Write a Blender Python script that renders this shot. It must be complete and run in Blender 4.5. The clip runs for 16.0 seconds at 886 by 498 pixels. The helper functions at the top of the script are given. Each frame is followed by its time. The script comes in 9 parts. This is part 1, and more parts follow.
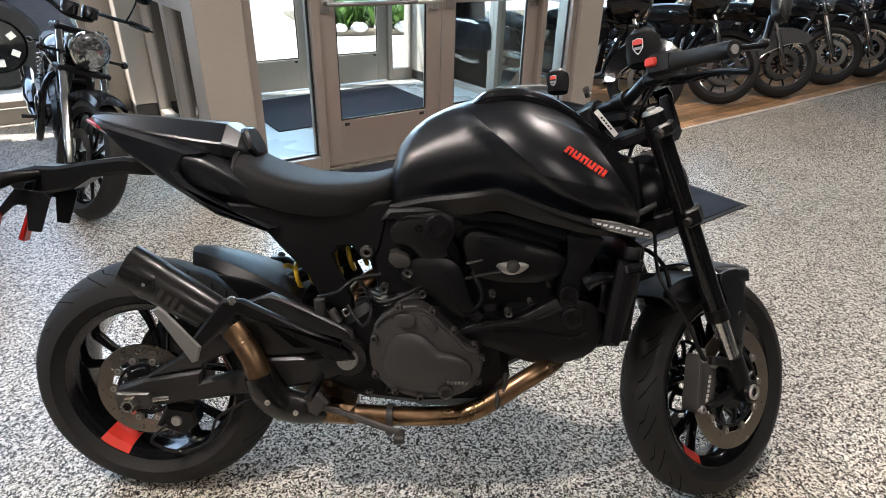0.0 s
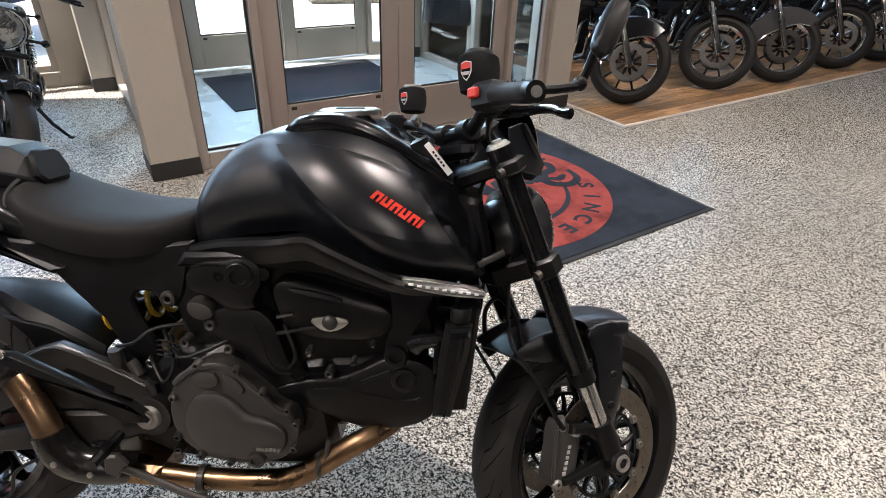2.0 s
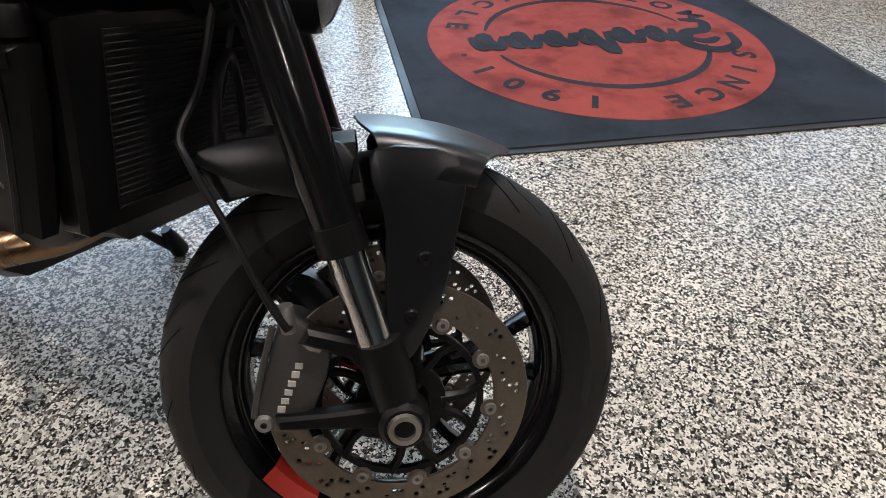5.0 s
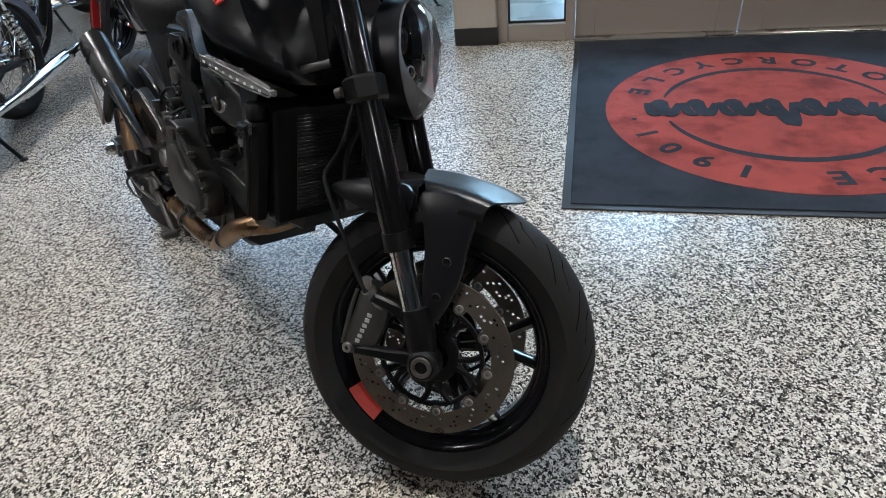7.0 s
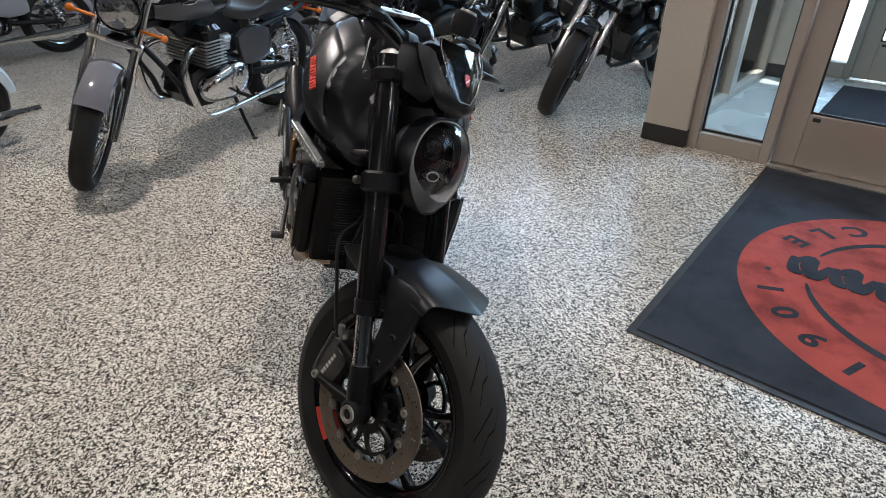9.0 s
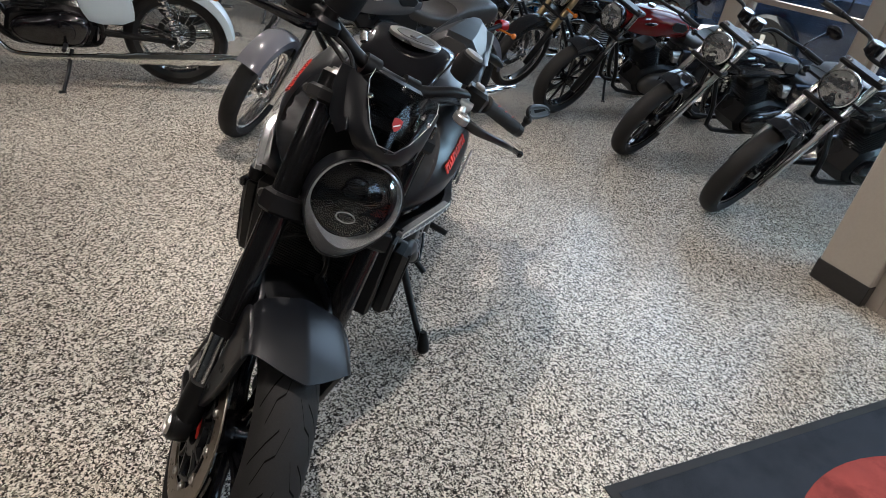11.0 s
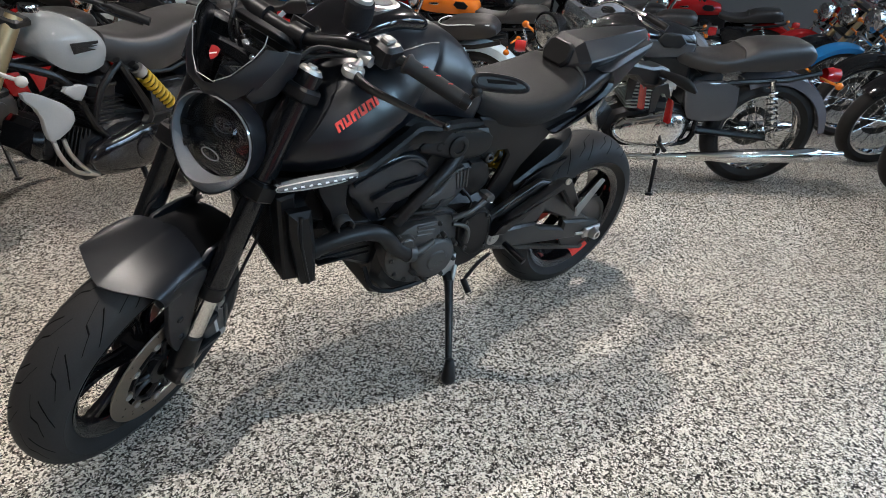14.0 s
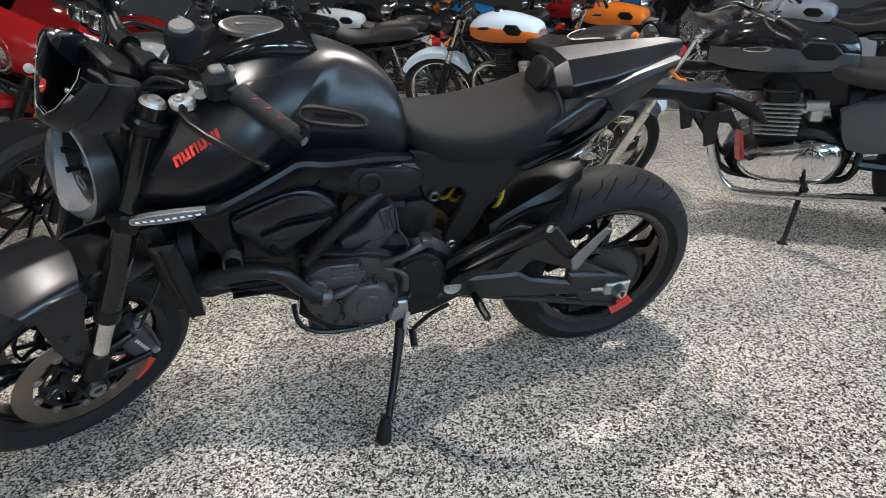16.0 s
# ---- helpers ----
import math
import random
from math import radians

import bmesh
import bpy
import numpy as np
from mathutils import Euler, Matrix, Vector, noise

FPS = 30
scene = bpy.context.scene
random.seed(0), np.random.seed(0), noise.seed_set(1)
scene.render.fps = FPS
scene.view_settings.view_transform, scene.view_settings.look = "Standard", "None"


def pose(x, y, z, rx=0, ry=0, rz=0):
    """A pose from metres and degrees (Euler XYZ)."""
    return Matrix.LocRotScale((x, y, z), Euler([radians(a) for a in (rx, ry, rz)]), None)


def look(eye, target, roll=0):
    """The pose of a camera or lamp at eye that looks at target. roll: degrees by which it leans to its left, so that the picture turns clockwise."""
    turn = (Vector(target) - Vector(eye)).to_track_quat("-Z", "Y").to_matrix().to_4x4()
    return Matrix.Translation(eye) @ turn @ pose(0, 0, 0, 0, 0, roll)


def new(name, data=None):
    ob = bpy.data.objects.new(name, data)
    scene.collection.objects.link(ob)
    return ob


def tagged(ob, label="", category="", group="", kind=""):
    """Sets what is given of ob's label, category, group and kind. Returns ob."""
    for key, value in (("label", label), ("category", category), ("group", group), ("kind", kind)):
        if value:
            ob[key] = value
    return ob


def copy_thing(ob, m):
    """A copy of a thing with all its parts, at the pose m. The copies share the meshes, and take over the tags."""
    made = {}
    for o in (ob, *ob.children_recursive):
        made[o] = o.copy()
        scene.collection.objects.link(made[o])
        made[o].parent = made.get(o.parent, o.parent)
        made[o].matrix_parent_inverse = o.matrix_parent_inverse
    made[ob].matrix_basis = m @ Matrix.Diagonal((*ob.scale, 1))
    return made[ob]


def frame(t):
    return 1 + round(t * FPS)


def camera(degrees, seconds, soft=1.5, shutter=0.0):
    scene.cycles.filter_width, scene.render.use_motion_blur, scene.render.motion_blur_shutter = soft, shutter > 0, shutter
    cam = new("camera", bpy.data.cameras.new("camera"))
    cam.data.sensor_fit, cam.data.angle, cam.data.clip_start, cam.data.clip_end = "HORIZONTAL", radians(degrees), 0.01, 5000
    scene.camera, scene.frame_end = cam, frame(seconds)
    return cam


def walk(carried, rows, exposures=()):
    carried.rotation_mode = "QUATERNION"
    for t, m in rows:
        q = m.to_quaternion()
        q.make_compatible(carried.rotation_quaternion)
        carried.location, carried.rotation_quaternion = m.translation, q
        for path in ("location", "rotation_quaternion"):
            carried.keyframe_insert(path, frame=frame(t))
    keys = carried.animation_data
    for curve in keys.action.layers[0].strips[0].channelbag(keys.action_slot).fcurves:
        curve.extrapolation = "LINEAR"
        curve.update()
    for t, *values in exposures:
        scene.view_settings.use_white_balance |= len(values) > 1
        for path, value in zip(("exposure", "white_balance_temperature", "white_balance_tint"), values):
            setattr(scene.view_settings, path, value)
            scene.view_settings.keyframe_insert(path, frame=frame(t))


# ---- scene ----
cam = camera(75.3, 16.0, soft=0.6)
EXPOSURE = 1.93
PATH = [
    (0, (0.74, -1.14, 1.33), (0.749, 0.63, 0.4), 1.4),
    (0.5, (0.79, -1.049, 1.351), (0.784, 0.711, 0.401), 1.3),
    (1, (0.91, -1.024, 1.389), (0.891, 0.724, 0.416), 1.3),
    (1.5, (1.029, -0.988, 1.404), (1.007, 0.746, 0.407), 1.6),
    (2, (1.15, -0.879, 1.401), (1.109, 0.836, 0.373), 2.2),
    (2.5, (1.264, -0.763, 1.344), (1.175, 0.93, 0.282), 3.0),
    (3, (1.446, -0.617, 1.227), (1.304, 1.046, 0.125), 4.0),
    (3.5, (1.556, -0.512, 1.1), (1.364, 1.118, -0.043), 4.6),
    (4, (1.592, -0.374, 0.953), (1.292, 1.178, -0.272), 4.1),
    (4.2, (1.618, -0.34, 0.922), (1.25, 1.163, -0.345), 3.4),
    (6.3, (1.962, -0.302, 1.011), (0.963, 0.872, -0.263), -3.2),
    (6.5, (2.011, -0.332, 1.042), (0.93, 0.794, -0.208), -4.8),
    (7, (2.156, -0.385, 1.118), (0.882, 0.604, -0.066), -7.2),
    (7.5, (2.305, -0.335, 1.171), (0.878, 0.51, 0.053), -8.3),
    (8, (2.425, -0.245, 1.201), (0.877, 0.435, 0.134), -7.4),
    (8.2, (2.451, -0.21, 1.22), (0.868, 0.41, 0.167), -6.1),
    (10.3, (2.36, 0.39, 1.305), (0.652, 0.482, 0.268), 8.1),
    (10.5, (2.328, 0.445, 1.305), (0.611, 0.448, 0.278), 8.7),
    (11, (2.249, 0.593, 1.291), (0.537, 0.341, 0.287), 9.6),
    (11.5, (2.212, 0.83, 1.266), (0.533, 0.326, 0.304), 8.1),
    (12, (2.14, 0.972, 1.185), (0.528, 0.243, 0.252), 6.8),
    (12.5, (2.004, 1.125, 1.147), (0.483, 0.189, 0.246), 5.3),
    (13, (1.885, 1.249, 1.114), (0.505, 0.095, 0.239), 4.3),
    (13.5, (1.776, 1.356, 1.114), (0.552, 0.04, 0.238), 3.2),
    (14, (1.616, 1.421, 1.092), (0.506, -0.001, 0.229), 2.0),
    (14.5, (1.432, 1.445, 1.099), (0.484, -0.088, 0.232), 1.2),
    (15, (1.26, 1.493, 1.09), (0.512, -0.155, 0.239), -0.2),
    (15.5, (1.089, 1.541, 1.089), (0.518, -0.185, 0.255), -1.3),
    (16, (0.903, 1.543, 1.09), (0.413, -0.212, 0.266), -1.9),
]
walk(cam, [(t, look(eye, target, roll)) for t, eye, target, roll in PATH], [(t, EXPOSURE + e, k, m) for t, e, k, m in ((0.0, 0.06, 6270, 12), (1.5, 0.10, 6270, 13), (3.0, 0.16, 6520, 15), (4.2, 0.08, 6520, 15), (6.3, -0.26, 5720, 7), (8.2, -0.26, 5920, 9), (10.3, -0.35, 6220, 12), (12.0, -0.22, 6270, 11), (13.5, -0.04, 6170, 10), (16.0, 0.02, 6020, 9))])

# ---- world, daylight and ceiling lamps ----
ROOM = pose(0, 2.48, 0, 0, 0, 35.2)  # along the door front / outward through the doors


def at_room(u, n, z):
    return ROOM @ Vector((u, n, z))


world = bpy.data.worlds.new("sky")
scene.world = world
world.use_nodes = True
wn = world.node_tree.nodes
sky = wn.new("ShaderNodeTexSky")
sky.sky_type, sky.sun_disc = "NISHITA", False
sky.sun_elevation, sky.sun_rotation = radians(52), radians(-70)
world.node_tree.links.new(sky.outputs[0], wn["Background"].inputs[0])
wn["Background"].inputs[1].default_value = 0.15
sun_data = bpy.data.lights.new("sun", "SUN")
sun_data.energy, sun_data.angle, sun_data.color = 4.0, radians(0.6), (1.0, 0.95, 0.88)
sun = new("sun", sun_data)
sun.matrix_world = look((0, 0, 30), at_room(14, -8, 0))

LAMPS = [(1.64, 0.60, 15.0), (-0.72, -0.82, 21.5), (1.62, -3.40, 11), (-2.42, -2.58, 6), (-1.72, 1.55, 1.5), (2.4, 4.0, 9), (4.9, -1.6, 8), (-6.2, -1.0, 3), (-0.6, -6.6, 4), (5.0, 2.6, 16), (-4.6, -5.4, 4), (6.6, -6.6, 6)]
for x, y, power in LAMPS:
    data = bpy.data.lights.new("ceiling_lamp", "AREA")
    data.shape, data.size, data.energy, data.color = "DISK", 0.06, power, (1.0, 0.89, 0.79)
    lamp = new("ceiling_lamp", data)
    lamp.location = (x, y, 2.985)
data = bpy.data.lights.new("door_daylight", "AREA")
data.shape, data.size, data.size_y, data.energy, data.color = "RECTANGLE", 1.9, 0.75, 52, (0.52, 0.77, 1.0)
lamp = new("door_daylight", data)
lamp.matrix_world = ROOM @ Matrix.Translation((0.9, 2.28, 1.72)) @ Matrix.Rotation(radians(-90), 4, "X")
# sky light in the upper parts of the storefront windows
LEFT_WIN = [(-8.4, -6.3), (-6.1, -4.0), (-3.8, -2.55), (-2.4, -1.02)]
RIGHT_WIN = [(3.0, 4.9), (5.1, 7.0), (7.2, 9.1)]
for a, b, power in [(*w, p_) for w, p_ in zip(LEFT_WIN, (6, 15, 9, 9))] + [(*w, 10) for w in RIGHT_WIN]:
    data = bpy.data.lights.new("window_daylight", "AREA")
    data.shape, data.size, data.size_y, data.energy, data.color = "RECTANGLE", b - a - 0.12, 1.55, power * (b - a) / 2, (0.54, 0.77, 1.0)
    lamp = new("window_daylight", data)
    lamp.matrix_world = ROOM @ Matrix.Translation(((a + b) / 2, 2.27, 2.72)) @ Matrix.Rotation(radians(-90), 4, "X")


# ---- mesh helpers ----
def smooth_line(points, k):
    """Points on a smooth curve through the given ones, k steps between each two."""
    p = [Vector(q) for q in points]
    if k < 2:
        return p
    out = []
    for i in range(len(p) - 1):
        a, b, c, d = p[max(i - 1, 0)], p[i], p[i + 1], p[min(i + 2, len(p) - 1)]
        for j in range(k):
            t = j / k
            out.append(0.5 * ((2 * b) + (c - a) * t + (2 * a - 5 * b + 4 * c - d) * t * t + (3 * b - a - 3 * c + d) * t ** 3))
    return out + [p[-1]]


class Shape:
    """Gathers vertices and faces of one mesh."""

    def __init__(self, m=None):
        self.v, self.f, self.m = [], [], m

    def add(self, vs, fs):
        n = len(self.v)
        self.v += [self.m @ Vector(q) if self.m else Vector(q) for q in vs]
        self.f += [tuple(n + i for i in q) for q in fs]
        return self

    def rings(self, rings, close=False, caps=True):
        n, vs, fs = len(rings[0]), [q for r in rings for q in r], []
        for i in range(len(rings) - (0 if close else 1)):
            a, b = i * n, ((i + 1) % len(rings)) * n
            fs += [(a + j, a + (j + 1) % n, b + (j + 1) % n, b + j) for j in range(n)]
        if caps and not close:
            fs += [tuple(range(n))[::-1], tuple((len(rings) - 1) * n + j for j in range(n))]
        return self.add(vs, fs)

    def tube(self, points, r, n=10, k=1, close=False, flat=1.0):
        p = smooth_line(points, k)
        rs = list(r) if isinstance(r, (list, tuple)) else [r] * len(points)
        if k > 1:
            rs = [v.x for v in smooth_line([(q, 0, 0) for q in rs], k)]
        side, out = None, []
        for i, q in enumerate(p):
            ahead = ((p[(i + 1) % len(p)] if close else p[min(i + 1, len(p) - 1)]) - (p[i - 1] if close else p[max(i - 1, 0)])).normalized()
            if side is None:
                side = ahead.cross(Vector((0, 1, 0)) if abs(ahead.y) < 0.9 else Vector((1, 0, 0))).normalized()
            side = (side - ahead * side.dot(ahead)).normalized()
            up = ahead.cross(side)
            out.append([q + side * (math.cos(a) * rs[i]) + up * (math.sin(a) * rs[i] * flat) for a in (2 * math.pi * j / n for j in range(n))])
        return self.rings(out, close)

    def lathe(self, profile, centre=(0, 0, 0), axis="y", n=40, close=False):
        """profile: (radius, along the axis)."""
        c, out = Vector(centre), []
        for j in range(n):
            a = 2 * math.pi * j / n
            s, k = math.sin(a), math.cos(a)
            ring = []
            for r, h in profile:
                ring.append(c + Vector({"y": (r * k, h, r * s), "x": (h, r * k, r * s), "z": (r * k, r * s, h)}[axis]))
            out.append(ring)
        m, vs, fs = len(profile), [q for r in out for q in r], []
        for j in range(n):
            b = ((j + 1) % n) * m
            for i in range(m if close else m - 1):
                i2 = (i + 1) % m
                fs.append((j * m + i, j * m + i2, b + i2, b + i))
        return self.add(vs, fs)

    def prism(self, poly, y0, y1, bev=0.004, axis="y"):
        """A plate: an outline in the x-z plane between two y, with a small bevel."""
        n = len(poly)
        area = sum(poly[i][0] * poly[(i + 1) % n][1] - poly[(i + 1) % n][0] * poly[i][1] for i in range(n))
        s = 1 if area > 0 else -1
        inner = []
        for i in range(n):
            a, b, c = Vector(poly[i - 1]), Vector(poly[i]), Vector(poly[(i + 1) % n])
            e1, e2 = (b - a).normalized(), (c - b).normalized()
            n1, n2 = Vector((-e1.y, e1.x)) * s, Vector((-e2.y, e2.x)) * s
            h = (n1 + n2)
            h = h / max(h.length_squared / 2, 0.35) if h.length > 1e-6 else n1
            inner.append(b + h * bev)
        d = bev if y1 > y0 else -bev
        put = {"y": lambda q, h: (q[0], h, q[1]), "x": lambda q, h: (h, q[0], q[1]), "z": lambda q, h: (q[0], q[1], h)}[axis]
        return self.rings([[put(q, h) for q in ring] for ring, h in ((inner, y0), (poly, y0 + d), (poly, y1 - d), (inner, y1))])

    def box(self, lo, hi, bev=0.004):
        lo, hi = Vector(lo), Vector(hi)
        b = min(bev, *[(hi[i] - lo[i]) * 0.45 for i in range(3)])
        x0, y0, x1, y1 = lo.x, lo.y, hi.x, hi.y
        def ring(z, k, e):
            x, X, y, Y = x0 + e, x1 - e, y0 + e, y1 - e
            return [(x + k, y, z), (X - k, y, z), (X, y + k, z), (X, Y - k, z), (X - k, Y, z), (x + k, Y, z), (x, Y - k, z), (x, y + k, z)]
        return self.rings([ring(lo.z, b * 0.5, b), ring(lo.z + b, b, 0), ring(hi.z - b, b, 0), ring(hi.z, b * 0.5, b)])

    def ball(self, c, r, n=14):
        r = (r, r, r) if isinstance(r, (int, float)) else r
        c, out = Vector(c), []
        for i in range(n // 2 + 1):
            a = -math.pi / 2 + math.pi * i / (n // 2)
            a = max(min(a, 1.52), -1.52)
            out.append([c + Vector((r[0] * math.cos(a) * math.cos(b), r[1] * math.cos(a) * math.sin(b), r[2] * math.sin(a))) for b in (2 * math.pi * j / n for j in range(n))])
        return self.rings(out)

    def bolt(self, c, r=0.008, h=0.006, side=-1):
        c = Vector(c)
        return self.lathe([(0.0001, side * h * 0.4), (r * 0.5, side * h * 0.4), (r * 0.55, side * h), (r * 0.9, side * h), (r, side * h * 0.7), (r, 0)], c, "y", 12)

    def mesh(self, name, material, angle=38):
        me = bpy.data.meshes.new(name)
        me.from_pydata([tuple(q) for q in self.v], [], self.f)
        bm = bmesh.new()
        bm.from_mesh(me)
        bmesh.ops.recalc_face_normals(bm, faces=bm.faces)
        bm.to_mesh(me)
        bm.free()
        me.materials.append(material)
        me.polygons.foreach_set("use_smooth", [True] * len(me.polygons))
        me.set_sharp_from_angle(angle=radians(angle))
        return me


def part(name, shape, material, parent, label="", kind=""):
    ob = new(name, shape.mesh(name, material) if isinstance(shape, Shape) else shape)
    ob.parent = parent
    return tagged(ob, label, kind=kind) if kind else tagged(ob, label)


def thing(name, label, category, m=None, group="", kind="", shape=None, material=None):
    ob = new(name, shape.mesh(name, material) if shape else None)
    if m is not None:
        ob.matrix_world = m
    return tagged(ob, label, category, group, kind)


def mirrored(shape):
    """The same shape on the other side of the bike's middle plane."""
    s = Shape()
    s.v, s.f = [Vector((q.x, -q.y, q.z)) for q in shape.v], [q[::-1] for q in shape.f]
    return s


def soft(poly, k=2):
    """Outline with its corners cut round."""
    for _ in range(k):
        poly = [(a[0] * u + b[0] * (1 - u), a[1] * u + b[1] * (1 - u)) for a, b in zip(poly, poly[1:] + poly[:1]) for u in (0.75, 0.25)]
    return poly


def cast(poly, y0, y1, crown=0.0, lip=0.007, k=2, m=None):
    """A casting: a rounded outline pushed out from y0 to y1, with a soft edge and a crowned face."""
    p, s = soft(list(poly), k), 1 if y1 > y0 else -1
    cx, cz = sum(q[0] for q in p) / len(p), sum(q[1] for q in p) / len(p)
    size = sum(math.hypot(q[0] - cx, q[1] - cz) for q in p) / len(p)
    rows = [(y0, 1.0), (y1 - s * lip, 1.0), (y1 - s * lip * 0.3, 1 - 0.3 * lip / size), (y1, 1 - lip / size)]
    if crown:
        rows += [(y1 + s * crown * 0.65, 0.62), (y1 + s * crown, 0.22)]
    return Shape(m).rings([[(cx + (x - cx) * f, y, cz + (z - cz) * f) for x, z in p] for y, f in rows])


def ridge(points, y, r=0.003, k=3):
    """A raised bead on a casting's face."""
    return Shape().tube([(x, y, z) for x, z in points], r, 6, k)


def boss(x, z, y, r, side, deep=0.006):
    """A raised ring with a sunk middle."""
    return Shape().lathe([(0.001, y + side * deep * 0.2), (r * 0.55, y + side * deep * 0.2), (r * 0.6, y + side * deep), (r * 0.9, y + side * deep), (r, y + side * deep * 0.6), (r, y - side * 0.006)], (x, 0, z), "y", 24)


def letters(name, text, size, depth, m, material, parent, label="", bold=0.0, align="CENTER", shear=0.0, wide=1.0):
    cu = bpy.data.curves.new(name, "FONT")
    cu.body, cu.size, cu.extrude, cu.offset, cu.align_x, cu.align_y, cu.shear, cu.resolution_u = text, size, depth, bold, align, "CENTER", shear, 3
    ob = bpy.data.objects.new(name, cu)
    me = bpy.data.meshes.new_from_object(ob)
    bpy.data.objects.remove(ob)
    me.transform(m @ Matrix.Diagonal((wide, 1, 1, 1)))
    me.materials.clear()
    me.materials.append(material)
    me.name = name
    return part(name, me, material, parent, label)


# ---- materials ----
def material(name, colour, rough=0.5, metal=0.0, grain=60.0, vary=0.12, bump=0.05, coat=0.0, rough_vary=0.1, blotch=3.0, spec=0.5):
    m = bpy.data.materials.new(name)
    m.use_nodes = True
    nt = m.node_tree
    N, L = nt.nodes, nt.links.new
    b = N["Principled BSDF"]
    co = N.new("ShaderNodeTexCoord")
    fine, broad = N.new("ShaderNodeTexNoise"), N.new("ShaderNodeTexNoise")
    fine.inputs["Scale"].default_value, broad.inputs["Scale"].default_value = grain, blotch
    fine.inputs["Detail"].default_value, broad.inputs["Detail"].default_value = 4, 3
    L(co.outputs["Object"], fine.inputs["Vector"])
    L(co.outputs["Object"], broad.inputs["Vector"])
    mix = N.new("ShaderNodeMath")
    mix.operation = "ADD"
    L(fine.outputs["Fac"], mix.inputs[0])
    L(broad.outputs["Fac"], mix.inputs[1])
    mr = N.new("ShaderNodeMapRange")
    mr.inputs["From Min"].default_value, mr.inputs["From Max"].default_value = 0.6, 1.4
    mr.inputs["To Min"].default_value, mr.inputs["To Max"].default_value = 1 - vary, 1 + vary
    L(mix.outputs[0], mr.inputs["Value"])
    hsv = N.new("ShaderNodeHueSaturation")
    hsv.inputs["Color"].default_value = (*colour, 1)
    L(mr.outputs[0], hsv.inputs["Value"])
    L(hsv.outputs[0], b.inputs["Base Color"])
    rr = N.new("ShaderNodeMapRange")
    rr.inputs["From Min"].default_value, rr.inputs["From Max"].default_value = 0.3, 0.7
    rr.inputs["To Min"].default_value, rr.inputs["To Max"].default_value = max(rough - rough_vary, 0.02), min(rough + rough_vary, 1)
    L(broad.outputs["Fac"], rr.inputs["Value"])
    L(rr.outputs[0], b.inputs["Roughness"])
    b.inputs["Metallic"].default_value = metal
    b.inputs["Coat Weight"].default_value = coat
    b.inputs["Coat Roughness"].default_value = 0.08
    b.inputs["Specular IOR Level"].default_value = spec
    if bump:
        bp = N.new("ShaderNodeBump")
        bp.inputs["Strength"].default_value, bp.inputs["Distance"].default_value = bump, 0.002
        L(fine.outputs["Fac"], bp.inputs["Height"])
        L(bp.outputs[0], b.inputs["Normal"])
    return m


def glass(name, tint=(1, 1, 1), rough=0.0, ior=1.28):
    m = bpy.data.materials.new(name)
    m.use_nodes = True
    nt = m.node_tree
    N, L = nt.nodes, nt.links.new
    N.remove(N["Principled BSDF"])
    tr, gl, mx, fr = N.new("ShaderNodeBsdfTransparent"), N.new("ShaderNodeBsdfGlossy"), N.new("ShaderNodeMixShader"), N.new("ShaderNodeFresnel")
    tr.inputs["Color"].default_value = (*tint, 1)
    gl.inputs["Roughness"].default_value = rough
    fr.inputs["IOR"].default_value = ior
    L(fr.outputs[0], mx.inputs[0])
    L(tr.outputs[0], mx.inputs[1])
    L(gl.outputs[0], mx.inputs[2])
    L(mx.outputs[0], N["Material Output"].inputs["Surface"])
    return m


